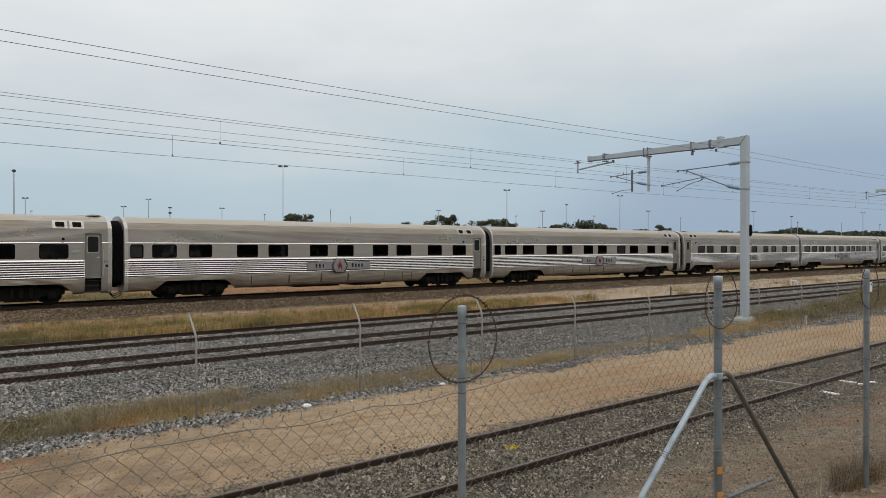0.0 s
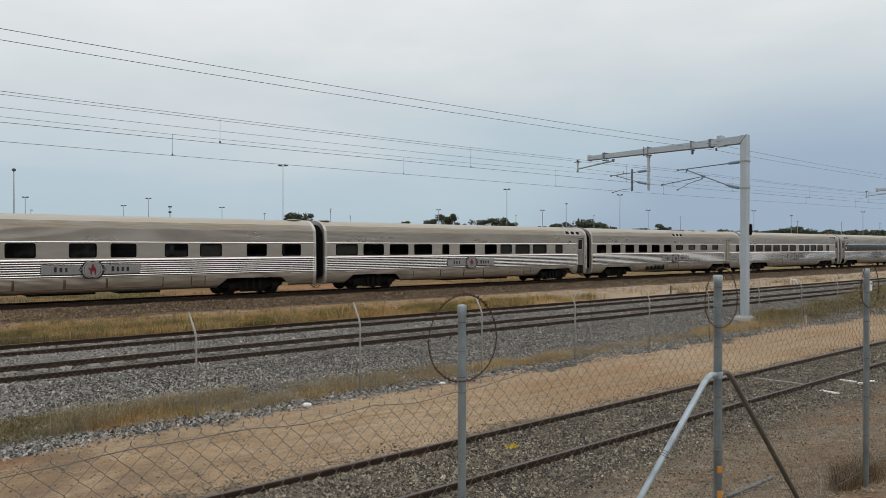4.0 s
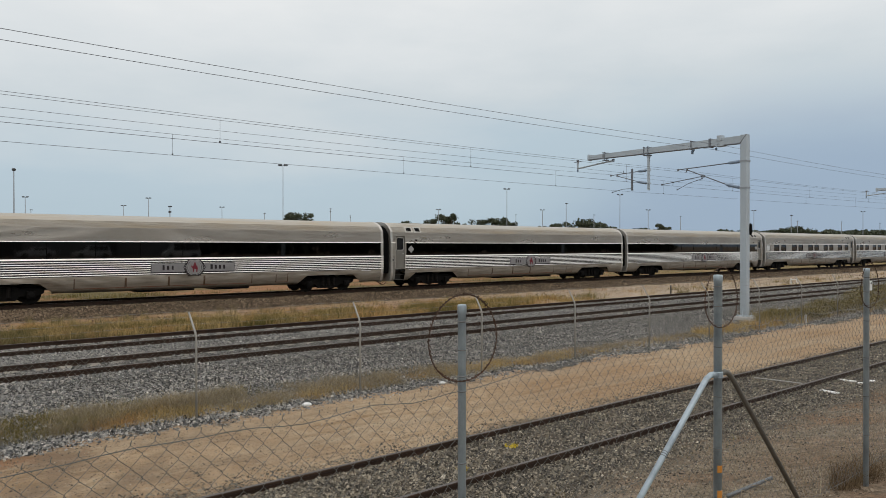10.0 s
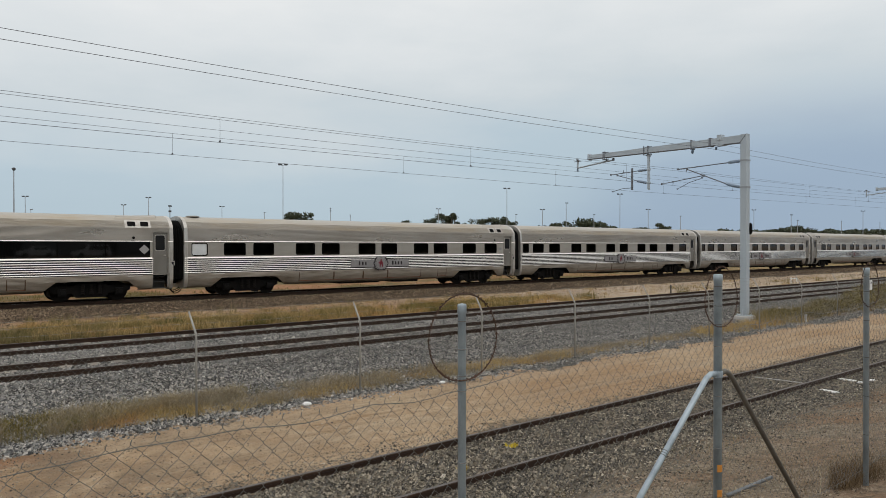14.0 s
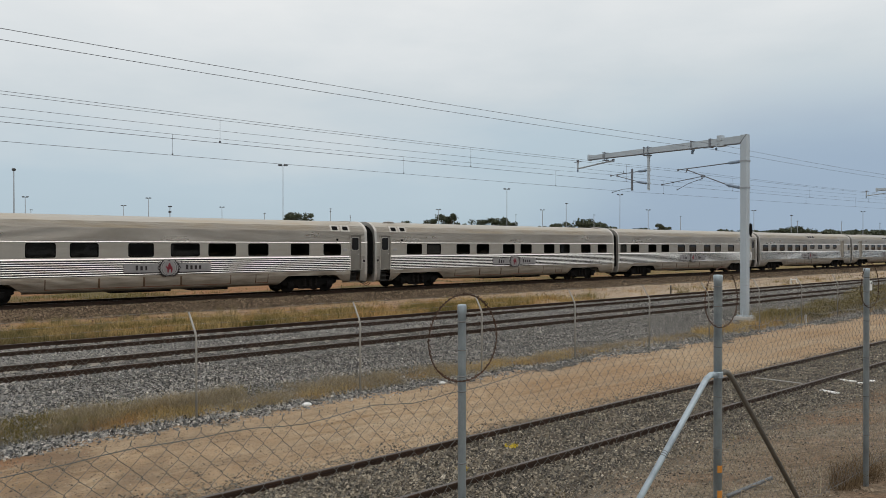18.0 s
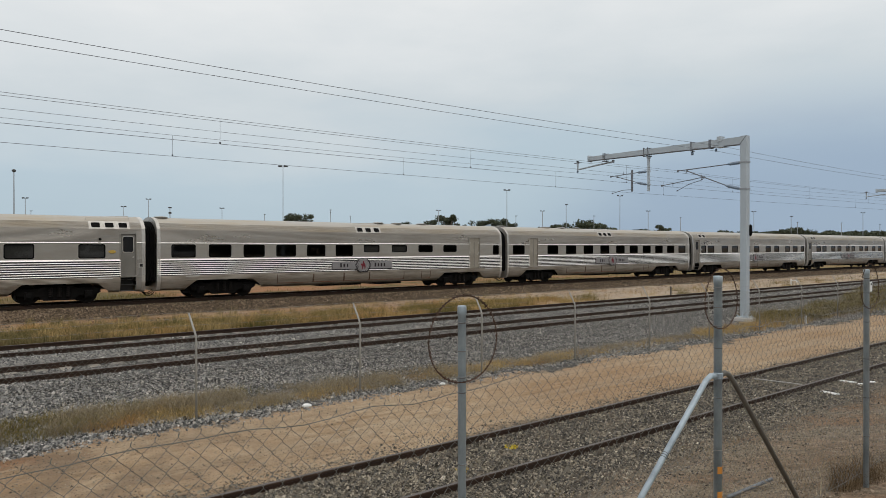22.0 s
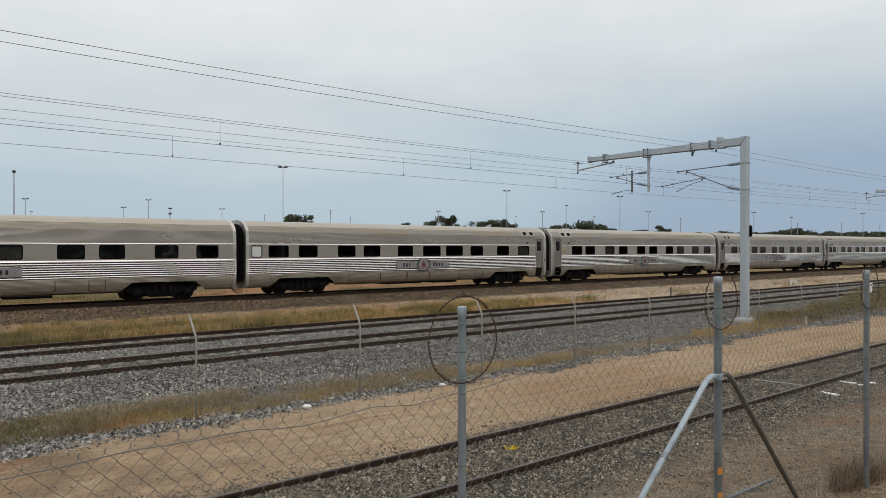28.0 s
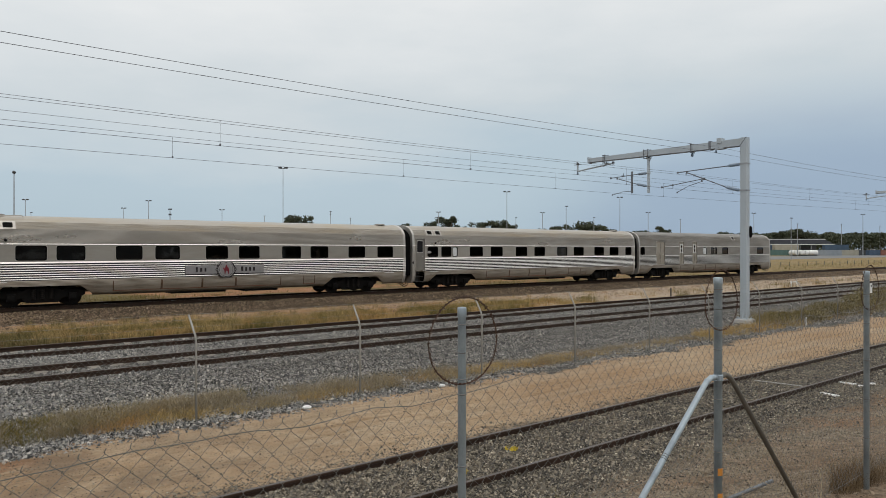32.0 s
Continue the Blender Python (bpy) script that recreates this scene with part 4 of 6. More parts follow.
def build_wires():
    def wire(name, label, y, z_mast, sag, r, stagger=0.0):
        s = Shape()
        pts = []
        for k in range(-2, 11):
            for i in range(12):
                q = i / 12
                pts.append((26.97 + 37.3 * (k + q), y + stagger * (1 - 2 * abs(2 * ((k / 2 + q / 2) % 1) - 1)), z_mast - 0.06 - 4 * sag * q * (1 - q) + 0.0094 * 37.3 * max(0.0, k + q)))
        s.tube(pts, r, 5)
        return thing(name, label, "overhead wire", data=s.mesh(name, CABLE), group="overhead wires")
    wire("feeder_wire", "dark feeder cable strung along the mast arms", 15.05, 7.45, 0.22, 0.0065)
    wire("feeder_wire", "dark feeder cable strung along the mast arms", 15.32, 7.28, 0.185, 0.0065)
    wire("earth_wire", "thin earth wire at the ends of the mast arms", 22.74, 7.17, 0.06, 0.006)
    for y, name, zm, sm, zc in ((17.07, "near", 6.60, 0.13, 5.85), (20.9, "far", 6.70, 0.155, 5.94)):
        wire("messenger_wire", "carrier wire above the railway track", y, zm, sm, 0.005)
        c = wire("contact_wire", "contact wire hung over the railway track", y, zc, 0.02, 0.006)
        if name == "near":
            wire("messenger_wire", "carrier wire above the railway track", y + 0.05, 6.52, 0.105, 0.005)
        for k in range(-3, 40):
            d = Shape()
            x = 6.42 + 8.43 * k
            q = ((x - 26.97) / 37.3) % 1.0
            zz = zm - 4 * sm * q * (1 - q)
            up = -0.06 + 0.0094 * max(0.0, x - 26.97)
            d.tube([(x, y, zz + up), (x, y, zc - 0.01 + up)], 0.004, 4)
            d.box(x - 0.02, x + 0.02, y - 0.012, y + 0.012, zc - 0.015 + up, zc + 0.03 + up)
            part("dropper", d, CABLE, c)


build_wires()


# ---- light poles in the yard ----
def spot(px, depth, z=0.0):
    """A place at a given depth, across the view by px (in 1/1207 of the depth)."""
    u = (px - 784.0) / 1207.0
    return Vector((depth * (0.6252 + u * 0.7804), depth * (0.7804 - u * 0.6252), z))


def light_pole(px, height, depth, kind):
    p = spot(px, depth)
    t = thing("light_pole", {"T": "tall grey yard light pole with twin floodlights", "S": "slim street light with a single lamp", "C": "pole with cameras and a small box",
                             "B": "tall thick lighting column"}[kind], "light pole", p, group="yard lights")
    k = max(1.0, depth / 160.0)
    s = Shape()
    s.lathe((0, 0, 0), [(0.11 * k, -0.3), (0.10 * k, 0.5), (0.055 * k, height)], n=8)
    part("pole", s, POLE, t)
    s = Shape()
    d = Vector((0.78, -0.625, 0))
    if kind == "T":
        for q in (-1, 1):
            c = d * q * 0.62
            s.box(c.x - 0.34, c.x + 0.34, c.y - 0.22, c.y + 0.22, height - 0.08, height + 0.2)
        s.tube([d * -0.9 + Vector((0, 0, height - 0.1)), d * 0.9 + Vector((0, 0, height - 0.1))], 0.06, 5)
    elif kind == "S":
        s.box(-0.3, 0.5, -0.3, 0.2, height - 0.05, height + 0.16)
    elif kind == "C":
        s.box(-0.22, 0.22, -0.18, 0.18, height - 0.08, height + 0.1)
        s.box(-0.17, 0.17, -0.16, 0.16, height - 0.9, height - 0.65)
    else:
        s.lathe((0, 0, height), [(0.08, -0.1), (0.22, 0), (0.25, 0.16), (0.1, 0.3)], n=8)
    part("lamp_head", s, LAMP, t)


for px, top, h, kind in ((25, 302, 13, "B"), (45, 349, 18, "T"), (55, 372, 16, "S"), (219, 364, 18, "T"), (263, 351, 20, "T"), (301, 366, 9, "C"), (393, 367, 18, "T"), (468, 378, 18, "S"),
                         (501, 293, 20, "T"), (585, 370, 14, "C"), (620, 382, 16, "C"), (776, 371, 18, "T"), (897, 335, 20, "T"), (913, 381, 16, "S"), (960, 372, 18, "T"), (1002, 361, 15, "S"),
                         (1051, 381, 16, "S"), (1097, 345, 20, "T"), (1147, 372, 18, "T"), (1204, 384, 18, "S"), (1334, 373, 18, "T"), (1400, 382, 12, "S"), (1411, 392, 14, "S"), (1489, 393, 18, "S"),
                         (1527, 375, 18, "T"), (1557, 396, 18, "S")):
    light_pole(px, h, (h - 3.15) * 1207 / (436 - top), kind)


# ---- trees ----
def tree(x, y, h, r, squat=0.62, seed=1, leaves=2300):
    q = random.Random(seed)
    t = thing("gum_tree", "dark green gum tree standing beyond the yard", "tree", (x, y, 0), group="distant trees")
    s = Shape()
    s.tube([(0, 0, -0.3), (q.uniform(-0.2, 0.2), 0, h * 0.25), (q.uniform(-0.4, 0.4), q.uniform(-0.4, 0.4), h * 0.6)], [0.035 * h, 0.026 * h, 0.012 * h], 7)
    lobes = []
    for i in range(18):
        a = q.uniform(0, 6.28)
        d = r * q.uniform(0.1, 0.82)
        lr = r * q.uniform(0.2, 0.42)
        c = Vector((d * math.cos(a), d * math.sin(a), min(h * q.uniform(1 - squat, 1.0), h - 0.6 * lr)))
        lobes.append((c, lr))
        s.tube([(0, 0, h * 0.3), c * 0.6 + Vector((0, 0, h * 0.05)), c], [0.014 * h, 0.008 * h, 0.003 * h], 5)
    part("trunk", s, BARK, t)
    s = Shape()
    for _ in range(leaves):
        c, lr = q.choice(lobes)
        d = Vector((q.gauss(0, 1), q.gauss(0, 1), q.gauss(0, 1))).normalized()
        p = c + Vector((d.x, d.y, d.z * 0.7)) * lr * q.random() ** 0.4
        a = Vector((q.gauss(0, 1), q.gauss(0, 1), q.gauss(0, 1))).normalized()
        b = a.cross(d).normalized()
        w = 0.062 * r * q.uniform(0.6, 1.5)
        s.add([p - a * w, p + b * w * 0.6, p + a * w, p - b * w * 0.6], [(0, 1, 2, 3)])
    part("crown", s, LEAF, t)


seed = 20
for px, top, wide, depth in ((515, 380, 22, 330), (533, 377, 34, 335), (548, 383, 16, 330), (719, 391, 18, 360), (766, 388, 26, 350), (786, 379, 30, 352), (803, 387, 24, 355), (818, 391, 18, 350),
                             (848, 389, 24, 340), (868, 387, 30, 345), (890, 386, 34, 345), (906, 392, 18, 340), (960, 400, 14, 380), (988, 396, 22, 370), (1001, 391, 22, 372), (1031, 393, 26, 350),
                             (1046, 388, 36, 350), (1062, 396, 22, 352), (1080, 401, 30, 400), (1125, 404, 26, 420), (1145, 404, 22, 420), (1171, 396, 20, 380), (1178, 402, 18, 382),
                             (1276, 406, 24, 420), (1297, 408, 22, 425), (1308, 408, 20, 430), (1352, 410, 22, 430), (1392, 404, 30, 410), (1408, 401, 26, 412), (1424, 404, 34, 415)):
    p = spot(px, depth)
    seed += 1
    hh = 3.15 + (436 - top) * depth / 1207.0
    tree(p.x, p.y, hh, 0.82 * wide * depth / 1207.0, 0.6, seed)


def far_woods():
    """A long band of tree tops along the horizon."""
    q = random.Random(3)
    s = Shape()
    for _ in range(26000):
        px = q.uniform(1330, 1660) if q.random() < 0.62 else q.uniform(560, 1330)
        depth = q.uniform(440, 520)
        top = (409 + 5.0 * noise.noise(Vector((px * 0.05, 1, 0))) + 4.0 * noise.noise(Vector((px * 0.17, 4, 0)))) if px > 1330 else 421 + 5 * noise.noise(Vector((px * 0.05, 1, 0)))
        hh = 3.15 + (436 - top) * depth / 1207.0
        p = spot(px, depth, hh * q.random() ** 0.45)
        a = Vector((q.gauss(0, 1), q.gauss(0, 1), q.gauss(0, 1))).normalized()
        b = a.cross(Vector((q.gauss(0, 1), q.gauss(0, 1), q.gauss(0, 1)))).normalized()
        w = q.uniform(0.5, 1.15)
        s.add([p - a * w, p + b * w * 0.7, p + a * w, p - b * w * 0.7], [(0, 1, 2, 3)])
    thing("far_woods", "dark belt of distant trees on the horizon", "trees", kind="stuff", data=s.mesh("far_woods", LEAF))


far_woods()


def roadside_woods():
    """Trees on the near side of the line, seen only as reflections in the carriages."""
    q = random.Random(6)
    s = Shape()
    for _ in range(9000):
        x, y = q.uniform(-90, 190), q.uniform(-62, -50)
        hh = 6.4 + 2.2 * noise.noise(Vector((x * 0.12, 1, 0))) + 1.8 * noise.noise(Vector((x * 0.4, 4, 0)))
        p = Vector((x, y, 1.4 + hh * q.random() ** 0.7))
        a = Vector((q.gauss(0, 1), q.gauss(0, 1), q.gauss(0, 1))).normalized()
        b = a.cross(Vector((q.gauss(0, 1), q.gauss(0, 1), q.gauss(0, 1)))).normalized()
        w = q.uniform(0.9, 1.8)
        s.add([p - a * w, p + b * w * 0.7, p + a * w, p - b * w * 0.7], [(0, 1, 2, 3)])
    thing("roadside_woods", "dark belt of roadside trees facing the railway", "trees", kind="stuff", data=s.mesh("roadside_woods", LEAF))


roadside_woods()


# ---- parked vehicles and a shed across the road, mirrored in the window bands ----
CARPAINT = worn("white_car_paint", (0.74, 0.75, 0.76), (0.6, 0.6, 0.6), 0.3, 0, 0.8, amount=0.3, bump=0.0)
CARGLASS = worn("dark_car_glass", (0.015, 0.017, 0.02), (0.03, 0.03, 0.03), 0.15, 0, 1.0, bump=0.0)
CARTYRE = worn("car_tyre_rubber", (0.02, 0.02, 0.02), (0.05, 0.045, 0.04), 0.85)


def parked_car(x, y, turn, length, height, nose, tail, label):
    """A car from its side outline: nose and tail are how far bonnet and boot reach."""
    t = thing("parked_car", label, "car", Matrix.Translation((x, y, ground_z(y))) @ pose(0, 0, 0, 0, 0, turn), group="parked vehicles")
    half, belt = length / 2, 0.98
    low = [(-half, 0.45), (-half + 0.05, belt - 0.08), (-half + tail, belt), (half - nose, belt), (half - 0.1, belt - 0.22), (half, 0.5), (half - 0.1, 0.28), (-half + 0.1, 0.28)]
    s = Shape()
    s.loft([[(px, yy * q, pz) for px, pz in low] for yy, q in ((-0.88, 1.0), (-0.8, 1.1), (0.8, 1.1), (0.88, 1.0))], caps=True)
    body = part("body", s, CARPAINT, t)
    a, b = -half + tail, half - nose
    cab = [(a, belt), (a + 0.25, height - 0.06), (a + 0.4, height), (b - 0.75, height), (b - 0.6, height - 0.06), (b, belt)]
    s = Shape()
    s.loft([[(px, yy * (0.86 if pz < belt + 0.01 else 0.72), pz) for px, pz in cab] for yy in (-1, 1)], caps=True)
    part("cabin", s, CARPAINT, t)
    for sy in (-1, 1):
        s = Shape()
        mid = 0.5 * (a + b) - 0.1
        for x0, x1 in ((a + 0.32, mid - 0.05), (mid + 0.05, b - 0.78)):
            s.add([(x0 - 0.08, sy * 0.868, belt + 0.06), (x1 + 0.06, sy * 0.868, belt + 0.06), (x1, sy * 0.745, height - 0.1), (x0, sy * 0.745, height - 0.1)], [(0, 1, 2, 3)])
        part("side_window", s, CARGLASS, t)
    s = Shape()
    s.add([(b - 0.05, -0.74, belt + 0.07), (b - 0.05, 0.74, belt + 0.07), (b - 0.56, 0.64, height - 0.1), (b - 0.56, -0.64, height - 0.1)], [(0, 1, 2, 3)])
    s.v = [(px + 0.03, py, pz + 0.02) for px, py, pz in s.v]
    part("windscreen", s, CARGLASS, t)
    s = Shape()
    s.lathe((0, 0, 0), [(0.18, -0.1), (0.32, -0.1), (0.335, -0.05), (0.335, 0.05), (0.32, 0.1), (0.18, 0.1)], "y", 16)
    data = s.mesh("wheel", CARTYRE)
    for px in (-half + 0.85, half - 0.85):
        for sy in (-1, 1):
            part("wheel", data, None, t, at=(px, sy * 0.84, 0.335))
    s = Shape()
    for sy in (-1, 1):
        s.box(half - 0.08, half + 0.012, sy * 0.62 - 0.16, sy * 0.62 + 0.16, 0.58, 0.70)
    part("headlight", s, SILVER, body)


parked_car(15.0, -37.9, 178, 4.6, 1.5, 1.15, 0.7, "white sedan parked beside the road")
parked_car(21.0, -33.2, 176, 4.7, 1.72, 1.1, 0.15, "white wagon parked beside the road")
parked_car(31.0, -26.5, 183, 4.9, 2.15, 0.5, 0.1, "tall white van parked beside the road")


def roadside_shed():
    t = thing("roadside_shed", "long pale grey metal shed across the road", "shed", (20.0, -47.0, 1.35))
    s = Shape()
    for x0, x1, z0, z1 in ((-19, -9, 0, 3.6), (-9, -5.5, 2.9, 3.6), (-5.5, 4, 0, 3.6), (4, 7.5, 2.9, 3.6), (7.5, 19, 0, 3.6)):
        s.box(x0, x1, -0.1, 0.1, z0, z1)
    s.box(-19, -18.8, -3.0, -0.1, 0, 3.6)
    s.box(18.8, 19, -3.0, -0.1, 0, 3.6)
    s.box(-18.8, 18.8, -3.1, -2.9, 0, 3.6)
    part("wall", s, painted("grey_shed_sheeting", (0.20, 0.205, 0.21)), t)
    s = Shape()
    s.loft([[(x, -3.4, 3.55), (x, 0.5, 3.55), (x, 0.5, 3.65), (x, -1.5, 4.25), (x, -3.4, 3.65)] for x in (-19.4, 19.4)], caps=True)
    part("roof", s, painted("grey_shed_roof", (0.15, 0.155, 0.16)), t)
    for x in (-7.25, 5.75):
        s = Shape()
        for i in range(14):
            s.box(x - 1.75, x + 1.75, -0.06 + 0.02 * (i % 2), 0.0, 0.207 * i, 0.207 * (i + 1))
        part("roller_door", s, painted("dark_roller_door", (0.07, 0.072, 0.075)), t, "dark ribbed roller door")


roadside_shed()


# ---- passenger train ----
PITCH, LENGTH, RAIL, TRAIN_Y = 24.05, 23.5, 0.50, 36.75
WIN_LO, WIN_HI, SMALL_LO = 2.15, 2.77, 2.36
CUTS = ((1.45, 5.5), (17.8, 21.85))


def side_profile():
    """Cross section of the car's visible side, bottom to roof ridge: y, z, material of the strip above."""
    p = [(-1.24, 0.48, 0), (-1.36, 0.55, 0)]
    for i in range(12):
        z = 0.60 + 0.05 * i
        y = -1.5 + 0.11 * ((1.2 - z) / 0.6) ** 2.2
        p += [(y, z, 0), (y - 0.009, z + 0.018, 0), (y - 0.009, z + 0.032, 0)]
    p.append((-1.5, 1.20, 0))
    for i in range(8):
        z = 1.225 + 0.104 * i
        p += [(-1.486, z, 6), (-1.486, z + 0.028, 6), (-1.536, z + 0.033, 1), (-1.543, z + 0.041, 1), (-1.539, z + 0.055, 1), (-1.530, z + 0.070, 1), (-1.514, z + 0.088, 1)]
    p += [(-1.50, 2.065, 2), (-1.50, WIN_LO, 2), (-1.50, SMALL_LO, 2), (-1.50, WIN_HI, 2), (-1.50, 2.845, 3), (-1.535, 2.85, 1), (-1.53, 2.862, 1), (-1.50, 2.895, 5)]
    for i in range(13):
        z = 2.90 + 0.049 * i
        y = -1.50 + 0.004 * i
        p += [(y, z, 5), (y - 0.011, z + 0.012, 5), (y - 0.011, z + 0.028, 5), (y, z + 0.038, 5)]
    arc = [(-1.448, 3.54), (-1.39, 3.65), (-1.31, 3.745), (-1.18, 3.875), (-1.0, 3.985), (-0.75, 4.085), (-0.4, 4.15), (0.0, 4.17)]
    for (ya, za), (yb, zb) in zip(arc, arc[1:4]):
        for q in (0.0, 0.34, 0.67):
            y, z = ya + (yb - ya) * q, za + (zb - za) * q
            p += [(y, z, 4), (y - 0.006, z + 0.016, 4), (y + 0.006, z + 0.028, 4)]
    p += [(y, z, 4) for y, z in arc[3:]]
    return p


SIDE = side_profile()
FLUTES = worn("fluted_upper_steel", (0.40, 0.37, 0.33), (0.28, 0.25, 0.21), 0.30, 0.8, 1.2, (0.3, 1, 1), 0.6, 0.08)
# near-black holds grime and the shade between the ribs, both as colour
GROOVE = worn("shaded_grimy_rib_groove", (0.022, 0.021, 0.020), (0.05, 0.045, 0.038), 0.7, 0.2)
ENDPANEL = worn("dull_end_panel", (0.30, 0.28, 0.255), (0.21, 0.19, 0.165), 0.5, 0.4, 2.0)
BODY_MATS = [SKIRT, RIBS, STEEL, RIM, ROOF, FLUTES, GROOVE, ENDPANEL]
VAN_STEEL = worn("weathered_van_steel", (0.31, 0.29, 0.26), (0.20, 0.18, 0.155), 0.45, 0.6, 1.2, (0.35, 1, 1.6), 0.8, 0.15)
VAN_RIBS = worn("dulled_van_ribs", (0.55, 0.525, 0.49), (0.38, 0.35, 0.31), 0.35, 0.9, 1.0, (0.3, 1, 1), 0.7, 0.1)
VAN_ROOF = worn("sooty_van_roof", (0.24, 0.225, 0.20), (0.12, 0.11, 0.095), 0.5, 0.5, 0.6, (0.4, 2, 2), 0.9, 0.1)
VAN_MATS = [SKIRT, VAN_RIBS, VAN_STEEL, RIM, VAN_ROOF, VAN_STEEL, GROOVE, ENDPANEL]


def body_shape(holes, length=LENGTH, smooth_ends=()):
    """The shell, left open at every window, door, step well and bogie."""
    holes = holes + [(a, b, 0.0, 0.96) for a, b in CUTS]
    xs = sorted({0.0, length, *[q for h in holes for q in h[:2]], *[q for h in smooth_ends for q in h]})
    s = Shape()
    n = len(SIDE)
    s.v = [(x, y, z) for x in xs for y, z, _ in SIDE]
    for i, (xa, xb) in enumerate(zip(xs, xs[1:])):
        xm = 0.5 * (xa + xb)
        for j in range(n - 1):
            zm = 0.5 * (SIDE[j][1] + SIDE[j + 1][1])
            if any(a < xm < b and c < zm < d for a, b, c, d in holes) or (0.6 < zm < 2.06 and any(a < xm < b for a, b in smooth_ends)):
                continue
            s.f.append((i * n + j, (i + 1) * n + j, (i + 1) * n + j + 1, i * n + j + 1))
            s.k.append(SIDE[j][2])
    for a, b in smooth_ends:
        pr = [(-1.39, 0.60), (-1.435, 0.75), (-1.47, 0.92), (-1.50, 1.19), (-1.512, 1.2), (-1.512, 1.215), (-1.502, 1.22), (-1.502, 2.065)]
        s.loft([[(x, y, z) for y, z in pr] for x in (a, b)], 7, closed=False)
    for a, b in CUTS:
        for x, d in ((a, 0.5), (b, -0.5)):
            s.add([(x, -1.40, 0.56), (x, -1.49, 0.96), (x + d, -1.49, 0.96)], [(0, 1, 2)])
    far = [(0.0, 4.17, 4), (0.75, 4.085, 4), (1.18, 3.875, 4), (1.39, 3.63, 2), (1.5, 2.9, 2), (1.5, 1.2, 0), (1.455, 0.72, 0), (1.26, 0.5, 0)]
    o = len(s.v)
    s.v += [(x, y, z) for x in (0, length) for y, z, _ in far]
    m = len(far)
    for j in range(m - 1):
        s.f.append((o + j, o + m + j, o + m + j + 1, o + j + 1))
        s.k.append(far[j][2])
    s.add([(0.02, -1.47, 1.08), (length - 0.02, -1.47, 1.08), (length - 0.02, 1.47, 1.08), (0.02, 1.47, 1.08)], [(0, 1, 2, 3)], 0)
    return s


def end_ring(inset):
    near = [(-1.24, 0.48), (-1.36, 0.55), (-1.43, 0.72), (-1.49, 0.95), (-1.5, 1.2), (-1.5, 2.9), (-1.448, 3.54), (-1.39, 3.65), (-1.31, 3.745), (-1.18, 3.875), (-1.0, 3.985), (-0.75, 4.085), (-0.4, 4.15), (0.0, 4.17)]
    pts = near + [(-y, z) for y, z in reversed(near[:-1])]
    return [(y * inset, 2.2 + (z - 2.2) * inset) for y, z in pts]


def rim_shape(x, out):
    s = Shape()
    a, b = end_ring(1.0), end_ring(1.012)
    s.loft([[(x, y, z) for y, z in a], [(x, y, z) for y, z in b], [(x + out * 0.16, y, z) for y, z in b], [(x + out * 0.18, y, z) for y, z in a]], closed=True)
    s.add([(x + 0.004 * out, y, z) for y, z in a], [tuple(range(len(a)))])
    return s


def bellows_shape(x0, x1):
    s = Shape()
    rings = []
    n = 7
    for i in range(n):
        q = 0.9 if i % 2 else 0.86
        rings.append([(x0 + (x1 - x0) * i / (n - 1), y, max(z, 0.95)) for y, z in end_ring(q)])
    s.loft(rings, caps=True)
    return s


RIMS = (rim_shape(0.0, 1).mesh("end_wall", RIM), rim_shape(LENGTH, -1).mesh("end_wall", RIM))
BELLOWS = (bellows_shape(-0.265, 0.0).mesh("gangway_bellows", RUBBER), bellows_shape(LENGTH, LENGTH + 0.265).mesh("gangway_bellows", RUBBER))
_cache = {}
DRAPE = worn("grey_curtain", (0.5, 0.5, 0.47), (0.4, 0.4, 0.38), 0.8)


def rounded(w, h, r, n=4):
    pts = []
    for cx, cz, a0 in ((w / 2 - r, h / 2 - r, 0), (-w / 2 + r, h / 2 - r, 90), (-w / 2 + r, -h / 2 + r, 180), (w / 2 - r, -h / 2 + r, 270)):
        for i in range(n + 1):
            a = radians(a0 + 90 * i / n)
            pts.append((cx + r * math.cos(a), cz + r * math.sin(a)))
    return pts


def window_meshes(w, h):
    key = (round(w, 2), round(h, 2))
    if key not in _cache:
        w, h = key
        outer, lip, mid, inner = rounded(w + 0.10, h + 0.10, 0.11), rounded(w + 0.085, h + 0.085, 0.105), rounded(w + 0.055, h + 0.055, 0.10), rounded(w - 0.04, h - 0.04, 0.075)
        s = Shape()
        s.loft([[(x, 0.002, z) for x, z in outer], [(x, -0.016, z) for x, z in lip], [(x, -0.016, z) for x, z in mid], [(x, -0.006, z) for x, z in mid]], 1)
        s.loft([[(x, -0.006, z) for x, z in mid], [(x, -0.008, z) for x, z in inner], [(x, 0.03, z) for x, z in inner]])
        g = Shape()
        g.add([(x, 0.02, z) for x, z in rounded(w - 0.04, h - 0.04, 0.07)], [tuple(range(20))])
        _cache[key] = (s.mesh("window", [RUBBER, RIM]), g.mesh("pane", PANE), g.mesh("blind", BLIND), g.mesh("blind", DRAPE))
    return _cache[key]


